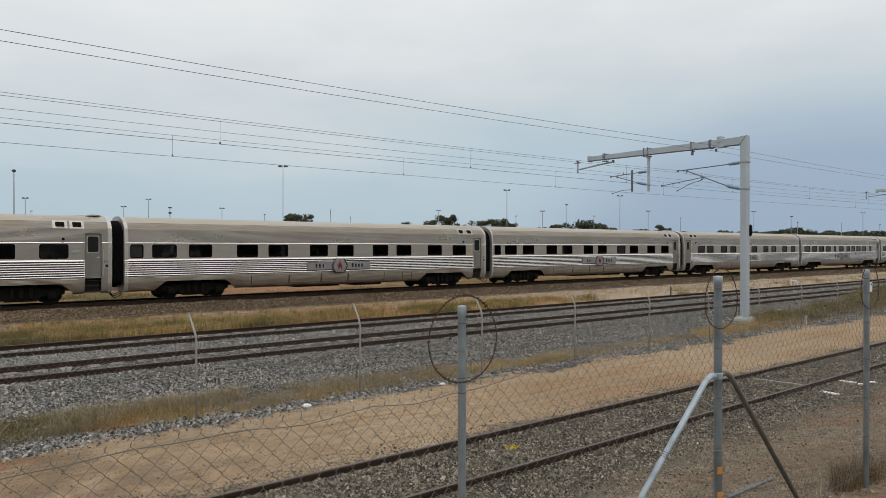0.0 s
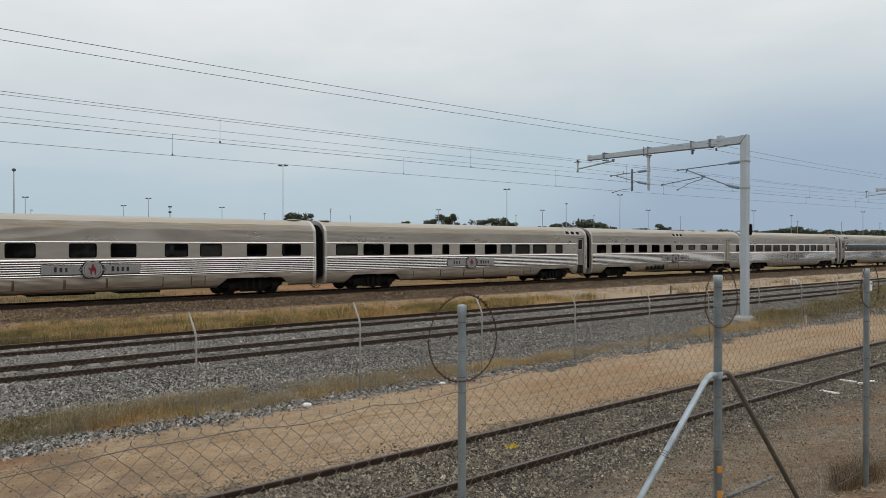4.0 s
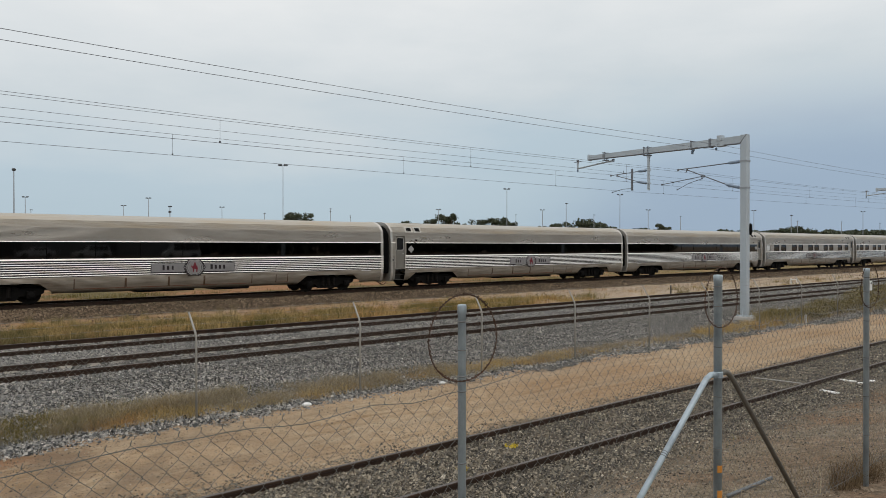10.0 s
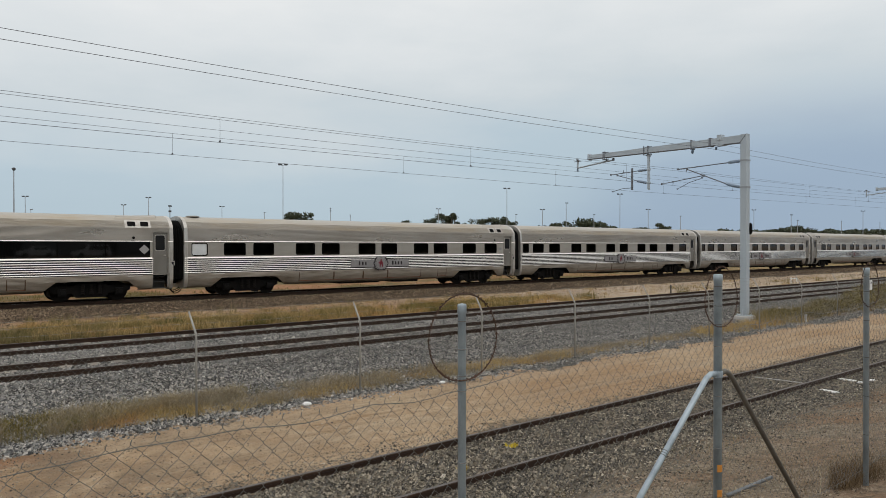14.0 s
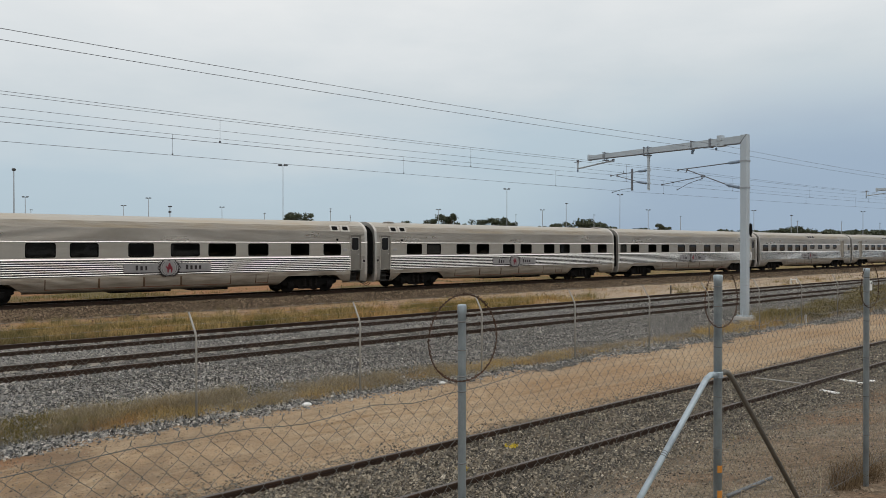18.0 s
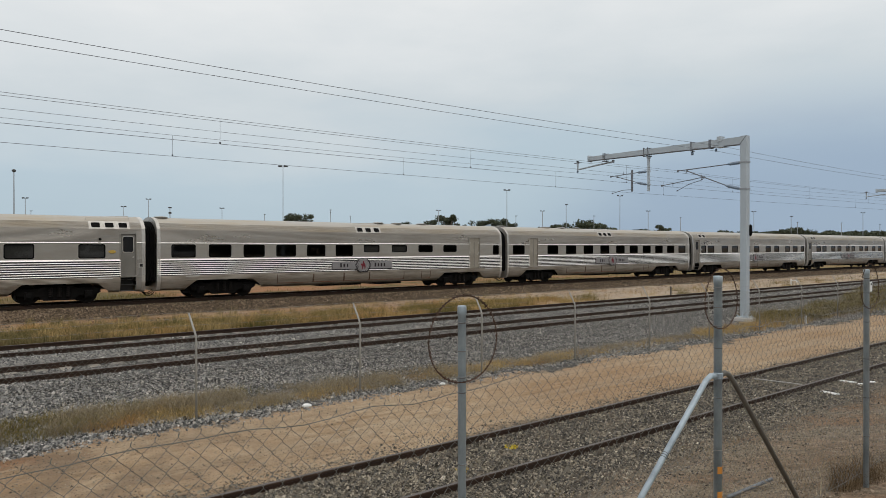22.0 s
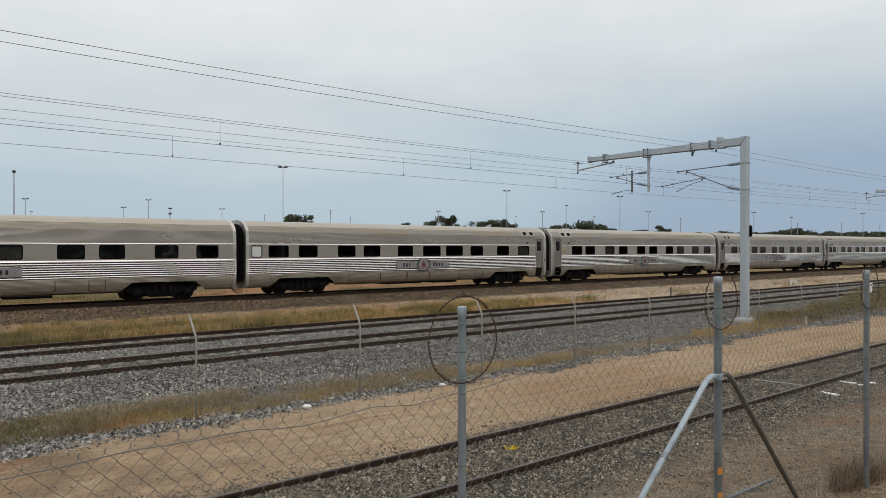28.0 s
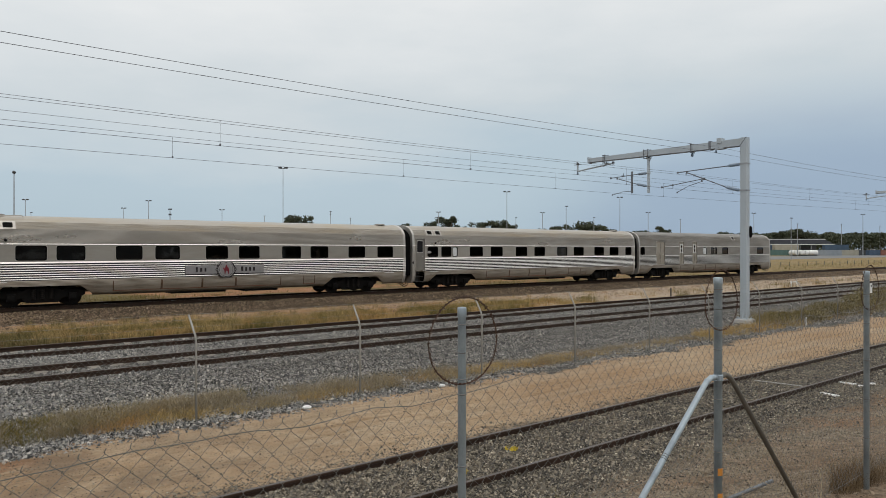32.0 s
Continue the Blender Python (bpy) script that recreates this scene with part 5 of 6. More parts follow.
def add_window(car, x0, x1, z0, z1, white=False, drawn=False):
    fr, pane, blind, drape = window_meshes(x1 - x0, z1 - z0)
    at = ((x0 + x1) / 2, -1.5, (z0 + z1) / 2)
    w = part("window", fr, None, car, at=at)
    if white:
        part("blind", blind, None, w, "pale closed blind")
    else:
        part("pane", pane, None, w).visible_shadow = False
        if drawn:
            part("blind", drape, None, w, "grey drawn blind", at=(0, 0.03, 0))


def door_meshes(w, glazed):
    key = ("door", round(w, 2), glazed)
    if key not in _cache:
        h = 2.06
        s = Shape()
        ring = rounded(w - 0.03, h - 0.03, 0.05)
        s.loft([[(x, 0.05, z) for x, z in rounded(w, h, 0.06)], [(x, 0.02, z) for x, z in ring], [(x, 0.02, z) for x, z in rounded(w - 0.06, h - 0.06, 0.05)], [(x, 0.032, z) for x, z in rounded(w - 0.08, h - 0.08, 0.05)]])
        s.add([(x, 0.034, z) for x, z in rounded(w - 0.07, h - 0.07, 0.05)], [tuple(range(20))])
        if not glazed:
            # a centre seam and hinge lugs
            s.box(-0.012, 0.012, 0.026, 0.036, -h / 2 + 0.06, h / 2 - 0.06, 1)
            for hz in (-0.7, 0.0, 0.7):
                for sx in (-1, 1):
                    s.box(sx * (w / 2 - 0.05) - 0.03, sx * (w / 2 - 0.05) + 0.03, 0.005, 0.04, hz - 0.06, hz + 0.06, 2)
        f = Shape()
        f.loft([[(x, 0.0, z) for x, z in rounded(w + 0.09, h + 0.09, 0.09)], [(x, -0.03, z) for x, z in rounded(w + 0.07, h + 0.07, 0.08)],
                [(x, -0.03, z) for x, z in rounded(w + 0.01, h + 0.01, 0.06)], [(x, 0.05, z) for x, z in rounded(w, h, 0.06)]])
        g = Shape()
        ww, hh = w - 0.24, 0.74
        g.loft([[(x, 0.034, z + 0.52) for x, z in rounded(ww + 0.07, hh + 0.07, 0.1)], [(x, 0.018, z + 0.52) for x, z in rounded(ww + 0.05, hh + 0.05, 0.09)],
                [(x, 0.018, z + 0.52) for x, z in rounded(ww, hh, 0.08)], [(x, 0.03, z + 0.52) for x, z in rounded(ww, hh, 0.08)]])
        g.add([(x, 0.03, z + 0.52) for x, z in rounded(ww, hh, 0.08)], [tuple(range(20))], 1)
        k = Shape()
        k.tube([(w * 0.34, 0.03, -0.1), (w * 0.34, -0.03, -0.1), (w * 0.2, -0.035, -0.1)], 0.014, 6)
        k.lathe((w * 0.34, 0.02, -0.1), [(0.035, 0.0), (0.03, -0.015)], "y", 8)
        _cache[key] = (s.mesh("door", DOOR if glazed else [GOODSDOOR, UNDER, RIM]), f.mesh("door_frame", STEEL), g.mesh("door_window", [RIM, DARKGLASS]), k.mesh("door_handle", RIM))
    return _cache[key]


GOODSDOOR = worn("beige_goods_door_paint", (0.33, 0.30, 0.25), (0.23, 0.20, 0.16), 0.5, 0.3, 2.0, (1, 1, 0.6), 0.7, 0.1)
DARKGLASS = worn("dark_door_glass", (0.012, 0.012, 0.013), (0.02, 0.02, 0.02), 0.25, 0, 1.0, bump=0.0, spec=0.2)
LEDGE = worn("step_tread", (0.05, 0.048, 0.045), (0.1, 0.09, 0.08), 0.7, 0.2)


def add_door(car, x0, x1, glazed):
    d, f, g, k = door_meshes(x1 - x0, glazed)
    at = ((x0 + x1) / 2, -1.5, 2.27)
    o = part("door", d, None, car, at=at)
    part("door_frame", f, None, o)
    part("door_handle", k, None, o)
    if glazed:
        part("door_window", g, None, o)
        s = Shape()
        for z, y in ((0.52, -1.36), (0.82, -1.28), (1.08, -1.2)):
            s.box(x0 + 0.02, x1 - 0.02, y - 0.08, y + 0.25, z, z + 0.03)
        s.box(x0 + 0.01, x1 - 0.01, -1.02, -0.98, 0.5, 1.2)
        part("steps", s, LEDGE, car, "dark recessed boarding steps")


def sign_meshes():
    board = Shape()
    board.box(-2.1, 2.1, -0.02, 0.0, -0.21, 0.21)
    board.box(-2.12, 2.12, -0.012, -0.004, -0.235, 0.235, 1)
    badge = Shape()
    for r, y, k in ((1.0, -0.03, 0),):
        ring = []
        for i in range(28):
            a = 2 * math.pi * i / 28
            q = 0.42 + 0.05 * math.cos(6 * a) * (1 if math.sin(a) > -0.3 else 0.3) + 0.04 * abs(math.cos(a))
            ring.append((q * 1.12 * math.cos(a), q * math.sin(a)))
        badge.loft([[(x, -0.002, z) for x, z in ring], [(x, y, z) for x, z in ring]])
        badge.add([(x, y, z) for x, z in ring], [tuple(range(28))], 0)
        badge.loft([[(x, y - 0.004, z) for x, z in ring], [(x * 0.93, y - 0.004, z * 0.93) for x, z in ring]], 1)
        disc = [(0.30 * math.cos(2 * math.pi * i / 20), 0.33 * math.sin(2 * math.pi * i / 20)) for i in range(20)]
        badge.add([(x, y - 0.008, z) for x, z in disc], [tuple(range(20))], 2)
    shape = [(-0.19, 0.06), (-0.15, 0.11), (-0.1, 0.04), (-0.06, 0.1), (-0.02, 0.24), (0.04, 0.25), (0.07, 0.12), (0.14, 0.05), (0.16, -0.06), (0.13, -0.24), (0.09, -0.24), (0.07, -0.08),
             (-0.02, -0.09), (-0.04, -0.24), (-0.09, -0.24), (-0.1, -0.05), (-0.14, -0.01)]
    em = Shape()
    em.loft([[(x, -0.04, z) for x, z in shape], [(x, -0.046, z) for x, z in shape]], caps=True)
    leaf = Shape()
    arc = [radians(-235 + 290 * i / 28) for i in range(29)]
    leaf.loft([[(q * 0.345 * math.cos(a), -0.041, q * 0.36 * math.sin(a)) for q in (1.0, 1.06)] for i, a in enumerate(arc)], closed=False)
    for sx in (-1, 1):
        for i in range(8):
            a = radians(-62 + 15 * i)
            for tip, r0, turn in ((0.17, 0.40, 38), (0.12, 0.40, -25)):
                p = Vector((sx * r0 * math.cos(a), -0.044, r0 * math.sin(a)))
                d = Vector((sx * math.cos(a + radians(turn)), 0, math.sin(a + radians(turn)))) * tip
                n = Vector((-d.z, 0, d.x)) * 0.17
                leaf.add([p, p + d * 0.5 + n, p + d, p + d * 0.5 - n], [(0, 1, 2, 3)])
    bars = {}
    for i, (x, w, h) in enumerate(((-1.53, 0.10, 0.24), (-1.31, 0.11, 0.20), (-1.09, 0.09, 0.20), (0.88, 0.12, 0.24), (1.10, 0.11, 0.20), (1.32, 0.11, 0.20), (1.54, 0.11, 0.20))):
        b = Shape()
        b.box(-w / 2, w / 2, -0.027, -0.021, -0.1, -0.1 + h)
        bars[x] = b.mesh("lettering_bar", INK)
    return board.mesh("name_board", [SIGN, INK]), badge.mesh("crest", [SILVER, INK, SIGN]), em.mesh("emblem", CRIMSON), leaf.mesh("wreath", INK), bars


BOARD, BADGE, EMBLEM, WREATH, BARS = sign_meshes()


def add_sign(car, x):
    b = part("name_board", BOARD, None, car, "grey name board with dark lettering bars and a crest", at=(x, -1.54, 1.57))
    for dx, me in BARS.items():
        part("lettering_bar", me, None, b, at=(dx, 0, 0))
    part("crest", BADGE, None, b, "pale crest badge with dark rim")
    part("emblem", EMBLEM, None, b, "crimson emblem")
    part("wreath", WREATH, None, b)


def vent_mesh():
    s = Shape()
    lo, hi = (-1.46, 3.50), (-1.16, 3.87)
    ring = [(lo[0], lo[1]), (lo[0] - 0.02, lo[1] + 0.02), (hi[0] - 0.09, hi[1] + 0.02), (hi[0] + 0.12, hi[1] + 0.02)]
    s.loft([[(x, y, z) for y, z in ring] for x in (-0.3, 0.3)], caps=True)
    # one rounded opening with a raised lip, sunk behind the sloping face
    a, b = Vector((0, lo[0] - 0.02, lo[1] + 0.02)), Vector((0, hi[0] - 0.09, hi[1] + 0.02))
    up, out = (b - a), Vector((0, -0.83, 0.55)).normalized()
    mid = a + up * 0.48

    def flat(pts, lift):
        return [mid + Vector((x, 0, 0)) + up.normalized() * z + out * lift for x, z in pts]

    g = Shape()
    edge, hole = rounded(0.44, 0.335, 0.06), rounded(0.38, 0.28, 0.05)
    g.loft([flat(edge, 0.001), flat(edge, 0.018), flat(hole, 0.018), flat(hole, 0.004)], 1)
    g.add(flat(hole, 0.005), [tuple(range(20))])
    for q in (-0.06, 0.02):
        g.add(flat([(-0.185, q), (0.185, q), (0.185, q + 0.022), (-0.185, q + 0.022)], 0.009), [(0, 1, 2, 3)], 2)
    return s.mesh("roof_vent", RIM), g.mesh("vent_grille", [RUBBER, RIM, UNDER])


VENT, GRILLE = vent_mesh()


def cowl_mesh():
    s = Shape()
    s.lathe((0, 0, 4.09), [(0.2, 0), (0.2, 0.06), (0.34, 0.065), (0.35, 0.1), (0.28, 0.13), (0.1, 0.145)], n=14)
    return s.mesh("roof_cowl", worn("grey_roof_cowl", (0.30, 0.285, 0.26), (0.2, 0.185, 0.165), 0.5, 0.4), True)


COWL = cowl_mesh()


def rail_mesh():
    s = Shape()
    s.tube([(-1.0, -1.1, 3.92), (-0.95, -1.1, 4.08), (0.95, -0.9, 4.16), (1.0, -0.9, 4.02)], 0.018, 5)
    return s.mesh("roof_handrail", RIM)


HANDRAIL = rail_mesh()


def wheelset_mesh():
    s = Shape()
    s.tube([(0, -1.05, 0), (0, 1.05, 0)], 0.08, 8)
    for sy in (-1, 1):
        s.lathe((0, sy * 0.74, 0), [(0.1, -0.09), (0.2, -0.03), (0.38, -0.05), (0.38, -0.065), (0.46, -0.065), (0.455, 0.06 * 1.0), (0.38, 0.065), (0.38, 0.03), (0.2, 0.03), (0.1, 0.09)], "y", 20)
        for i in range(5):
            a = 2 * math.pi * i / 5
            s.box(0.28 * math.cos(a) - 0.035, 0.28 * math.cos(a) + 0.035, sy * 0.79 - 0.012, sy * 0.79 + 0.012, 0.28 * math.sin(a) - 0.035, 0.28 * math.sin(a) + 0.035)
    return s.mesh("wheelset", WHEEL)


def bogie_meshes():
    fr = Shape()
    for sy in (-1, 1):
        y = sy * 1.05
        prof = [(-1.75, 0.52), (-1.55, 0.42), (-0.8, 0.40), (-0.62, 0.20), (0.62, 0.20), (0.8, 0.40), (1.55, 0.42), (1.75, 0.52), (1.75, 0.70), (1.5, 0.74), (0.8, 0.74), (0.6, 0.84), (-0.6, 0.84), (-0.8, 0.74), (-1.5, 0.74), (-1.75, 0.70)]
        fr.loft([[(x, y - 0.07, z) for x, z in prof], [(x, y + 0.07, z) for x, z in prof]], caps=True)
    fr.box(-0.25, 0.25, -1.0, 1.0, 0.45, 0.9)
    # dark filler block, added as the shade that closes the gaps between wheels
    fr.box(-1.6, 1.6, -0.6, 0.6, 0.22, 0.75)
    for x in (-1.65, 1.65):
        fr.box(x - 0.07, x + 0.07, -1.0, 1.0, 0.5, 0.66)
    ax = Shape()
    ax.box(-0.17, 0.17, -0.1, 0.1, 0.3, 0.62)
    ax.lathe((0, -0.1, 0.46), [(0.13, 0.02), (0.13, -0.03), (0.09, -0.05)], "y", 10)
    sp = Shape()
    sp.lathe((0, 0, 0.34), [(0.1 if i % 2 else 0.075, 0.045 * i) for i in range(12)], "z", 10)
    return fr.mesh("bogie", UNDER), ax.mesh("axle_box", UNDER), sp.mesh("bogie_spring", WHEEL)


def gear_mesh():
    s = Shape()
    s.box(-0.45, 0.3, -1.3, -0.9, 0.66, 0.86)
    s.lathe((0.3, -1.1, 0.68), [(0.05, -0.2), (0.17, -0.16), (0.17, 0.16), (0.05, 0.2)], "y", 10)
    s.tube([(-0.5, -1.2, 0.75), (0.0, -1.25, 0.62), (0.4, -1.2, 0.55)], 0.03, 5)
    return s.mesh("brake_gear", UNDER)


GEAR = gear_mesh()
WHEELSET = wheelset_mesh()
BOGIE, AXLEBOX, SPRING = bogie_meshes()
wheelsets = []


def add_bogie(car, x):
    b = part("bogie", BOGIE, None, car, "sooty four-wheel bogie", at=(x, 0, 0))
    for sy in (-1, 1):
        for dx in (-1.22, 1.22):
            part("axle_box", AXLEBOX, None, b, at=pose(dx, sy * 1.2, 0, 0, 0, 0 if sy < 0 else 180))
        for dx in (-0.36, 0.0, 0.36):
            part("bogie_spring", SPRING, None, b, at=(dx, sy * 1.19, 0))
    for dx in (-1.22, 1.22):
        w = part("wheelset", WHEELSET, None, b)
        w.matrix_parent_inverse = Matrix.Translation((dx, 0, 0.46))
        wheelsets.append(w)


def coupler_meshes():
    c = Shape()
    c.box(23.3, 24.05, -0.09, 0.09, 0.72, 0.95)
    c.box(23.85, 24.2, -0.14, 0.14, 0.68, 1.0)
    h = Shape()
    for y, dip in ((-0.75, 0.42), (-0.55, 0.36), (-0.95, 0.5)):
        h.tube([(23.38 + 0.8 * i / 14, y + 0.05 * math.sin(i), 0.72 - dip * math.sin(math.pi * i / 14) ** 0.7) for i in range(15)], 0.022, 6)
    return c.mesh("coupler", UNDER), h.mesh("brake_hoses", RUBBER)


COUPLER, HOSES = coupler_meshes()


SEAM = worn("grimy_hatch_seam", (0.11, 0.065, 0.04), (0.05, 0.033, 0.022), 0.7, 0.0, spec=0.2)
RUSTLINE = worn("rusty_hatch_edge", (0.22, 0.095, 0.045), (0.12, 0.06, 0.035), 0.7, 0.1)


def hatch_mesh(w):
    key = ("hatch", round(w, 2))
    if key not in _cache:
        s = Shape()
        ribs = [(y - 0.006, z) for y, z, _ in SIDE if 0.66 < z < 1.12]
        s.loft([[(x, y, z) for y, z in ribs] for x in (-w / 2, w / 2)], closed=False)
        edge = [(-1.432, 0.645), (-1.466, 0.72), (-1.506, 0.95), (-1.516, 1.13)]
        for x in (-w / 2, w / 2):
            s.loft([[(x + d, y, z) for y, z in edge] for d in (-0.022, 0.022)], 1, closed=False)
        s.loft([[(x, y, z) for y, z in ((-1.436, 0.64), (-1.448, 0.675))] for x in (-w / 2, w / 2)], 2, closed=False)
        _cache[key] = s.mesh("skirt_hatch", [SKIRT, SEAM, RUSTLINE])
    return _cache[key]


def box_mesh(w, h):
    key = ("tank", round(w, 2), h)
    if key not in _cache:
        s = Shape()
        s.box(-w / 2, w / 2, -1.22, 1.22, 0.66 - h, 0.78, bev=0.05)
        s.box(-w / 2 - 0.06, -w / 2 + 0.04, -1.1, 1.1, 0.6, 0.8)
        _cache[key] = s.mesh("underfloor_case", UNDER)
    return _cache[key]


def misc_mesh():
    st = Shape()
    st.box(-0.34, 0.34, -1.512, -1.503, 1.16, 1.185)
    ov = Shape()
    ov.loft([[(0.17 * math.cos(2 * math.pi * i / 16), -1.502, 2.43 + 0.085 * math.sin(2 * math.pi * i / 16)) for i in range(16)], [(0.15 * math.cos(2 * math.pi * i / 16), -1.512, 2.43 + 0.07 * math.sin(2 * math.pi * i / 16)) for i in range(16)]], caps=True)
    bx = Shape()
    bx.box(-0.11, 0.11, -1.52, -1.5, 1.66, 1.88)
    bx.box(-0.07, 0.07, -1.528, -1.522, 1.70, 1.84, 1)
    dm = Shape()
    dm.loft([[(x, y, z) for x, z in ((-0.24, 2.46), (0, 2.22), (0.24, 2.46), (0, 2.70))] for y in (-1.502, -1.512)], caps=True)
    hr = Shape()
    hr.tube([(0, -1.5, 1.3), (0, -1.56, 1.34), (0, -1.56, 2.5), (0, -1.5, 2.54)], 0.013, 6)
    lv = Shape()
    for i in range(5):
        x = -1.4 + 0.58 * i
        lv.box(x, x + 0.46, -1.49, -1.3, 0.62, 1.1)
        for j in range(6):
            lv.box(x + 0.02, x + 0.44, -1.50, -1.48, 0.65 + 0.075 * j, 0.67 + 0.075 * j, 1)
    return (st.mesh("reflector_strip", WHITE), ov.mesh("oval_badge", SILVER), bx.mesh("control_box", [RIM, INK]), dm.mesh("diamond_badge", SILVER), hr.mesh("grab_rail", RIM), lv.mesh("louvre", [RUBBER, UNDER]))


STRIP, OVAL, CONTROL, DIAMOND, GRAB, LOUVRE = misc_mesh()
carriages = []
s = Shape()
s.lathe((0, 0, 0), [(0.065, 0.01), (0.065, -0.025), (0.045, -0.035), (0.01, -0.037)], "y", 10)
SIDELAMP = s.mesh("side_lamp", RUBBER)
YOVAL = OVAL.copy()
YOVAL.materials[0] = worn("yellow_badge", (0.45, 0.30, 0.05), (0.35, 0.22, 0.05), 0.5)


def pairs(text):
    return [tuple(float(q) for q in w.split("-")) for w in text.split()]


def carriage(label, windows="", small="", white="", door=None, plain="", vents=(), sign=None, band=None, louvre=None, cowls=(), diamond=None, drawn=(), shell=BODY_MATS, hatches="6.4-8.6 8.65-10.62 10.67-12.4 12.45-15.0 16.4-17.1", cases="7.6-2.4-0.2 10.6-2.8-0.28 14.0-1.9-0.3"):
    """One stainless steel car, its near end at x = 0, rail top at z = 0."""
    k = len(carriages)
    car = thing("railway_carriage", label, "railway carriage", (0, 0, 0), group="carriages of the train")
    carriages.append(car)
    ww, ss, wh, pd = pairs(windows), pairs(small), pairs(white), pairs(plain)
    holes = [(a, b, WIN_LO, WIN_HI) for a, b in ww + wh] + [(a, b, SMALL_LO, WIN_HI) for a, b in ss] + [(a, b, 1.21, 3.31) for a, b in pd]
    if door:
        holes += [(door[0], door[1], 0.0, 3.31)]
    if band:
        holes.append((band[0], band[1], 2.066, 2.849))
    smooth_ends = () if not door else ((0.0, door[0]),) if door[0] < 12 else ((door[1], LENGTH),)
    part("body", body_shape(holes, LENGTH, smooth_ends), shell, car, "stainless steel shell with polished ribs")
    for m in RIMS:
        part("end_wall", m, None, car)
    for m in BELLOWS:
        part("gangway_bellows", m, None, car, "black rubber gangway bellows")
    for i, (a, b) in enumerate(ww):
        add_window(car, a, b, WIN_LO, WIN_HI, drawn=i in drawn)
    for i, (a, b) in enumerate(ss):
        add_window(car, a, b, SMALL_LO, WIN_HI, drawn=i + 20 in drawn)
    for a, b in wh:
        add_window(car, a, b, WIN_LO, WIN_HI, True)
    for a, b in pd:
        add_door(car, a, b, False)
    if door:
        add_door(car, door[0], door[1], True)
        side = -1 if door[0] < 12 else 1
        mid = 0.5 * (door[0] + door[1])
        part("control_box", CONTROL, None, car, at=(mid + side * 0.58, 0, 0))
        if not band:
            part("oval_badge", YOVAL if k in (1, 14, 20) else OVAL, None, car, "yellow oval badge" if k in (1, 14, 20) else "", at=(mid - side * 0.72, 0, 0))
        part("grab_rail", GRAB, None, car, at=(mid + side * 0.42, 0, 0))
        part("side_lamp", SIDELAMP, None, car, "small round dark lamp", at=(mid - side * 1.25, -1.5, 3.03))
    if band:
        n = 11
        w = (band[1] - band[0]) / n
        g = Shape()
        g.add([(-w / 2 + 0.006, 0.012, -0.385), (w / 2 - 0.006, 0.012, -0.385), (w / 2 - 0.006, 0.012, 0.385), (-w / 2 + 0.006, 0.012, 0.385)], [(0, 1, 2, 3)])
        f = Shape()
        for sx in (-1, 1):
            f.box(sx * w / 2 - 0.012, sx * w / 2 + 0.012, 0.004, 0.05, -0.39, 0.39)
        fm, gm = f.mesh("window", RUBBER), g.mesh("pane", BAND)
        for i in range(n):
            o = part("window", fm, None, car, at=(band[0] + (i + 0.5) * w, -1.5, 2.457))
            part("pane", gm, None, o).visible_shadow = False
        part("diamond_badge", DIAMOND, None, car, "small pale diamond badge", at=(diamond, 0, 0))
    for x in vents:
        v = part("roof_vent", VENT, None, car, at=(x, 0, 0))
        part("vent_grille", GRILLE, None, v)
    for x in cowls:
        part("roof_cowl", COWL, None, car, at=(x, -0.35, 0))
    if vents:
        part("roof_handrail", HANDRAIL, None, car, at=(sum(vents) / len(vents), 0, 0))
    if sign:
        add_sign(car, sign)
    for a, b in pairs(hatches):
        if not (louvre and a < louvre < b):
            part("skirt_hatch", hatch_mesh(b - a), None, car, at=((a + b) / 2, 0, 0))
    if louvre:
        part("louvre", LOUVRE, None, car, "dark louvred equipment openings", at=(louvre, 0, 0))
    for c in cases.split():
        x, w, h = (float(q) for q in c.split("-"))
        part("underfloor_case", box_mesh(w, h), None, car, at=(x, 0, 0))
    for x in (5.9, 17.5):
        part("brake_gear", GEAR, None, car, at=(x, 0, 0))
    for x in (3.5, 19.82):
        add_bogie(car, x)
    for x in (0.1, LENGTH - 0.1):
        part("grab_rail", GRAB, None, car, at=(x, 0, 0))
    part("coupler", COUPLER, None, car)
    part("brake_hoses", HOSES, None, car)
    for x in (1.75, 22.25 if not (door and door[0] > 12) else 21.7):
        part("reflector_strip", STRIP, None, car, at=(x, 0, 0))
    return car


SLEEPER_R = "0.28-0.85 1.30-2.44 3.09-4.24 5.61-6.75 7.40-8.53 9.92-11.04 11.70-12.78 14.17-15.28 15.94-17.05 18.42-19.54 20.50-21.63"
SLEEPER_L = "2.43-3.60 4.03-5.17 6.54-7.69 8.34-9.48 10.84-11.97 12.61-13.73 15.10-16.21 16.85-17.96 19.36-20.47 21.41-22.52"
WIDE_R = "1.30-2.46 3.11-4.27 5.65-6.81 7.42-8.59 9.94-11.08 11.93-13.34 13.83-15.26 15.99-17.10 18.47-19.59 20.54-21.66"
CREW = "0.71-1.88 2.60-3.76 4.47-5.63 6.35-7.50 8.23-9.37 10.09-11.22 22.66-23.2"
SLEEP_LABEL = "stainless steel sleeping carriage with dark windows and name board"
TWO_R, TWO_L, THREE_R = (21.32, 22.02), (1.45, 2.13), (21.3, 21.9, 22.5)
RIGHT, LEFT = (22.33, 23.04), (0.43, 1.15)
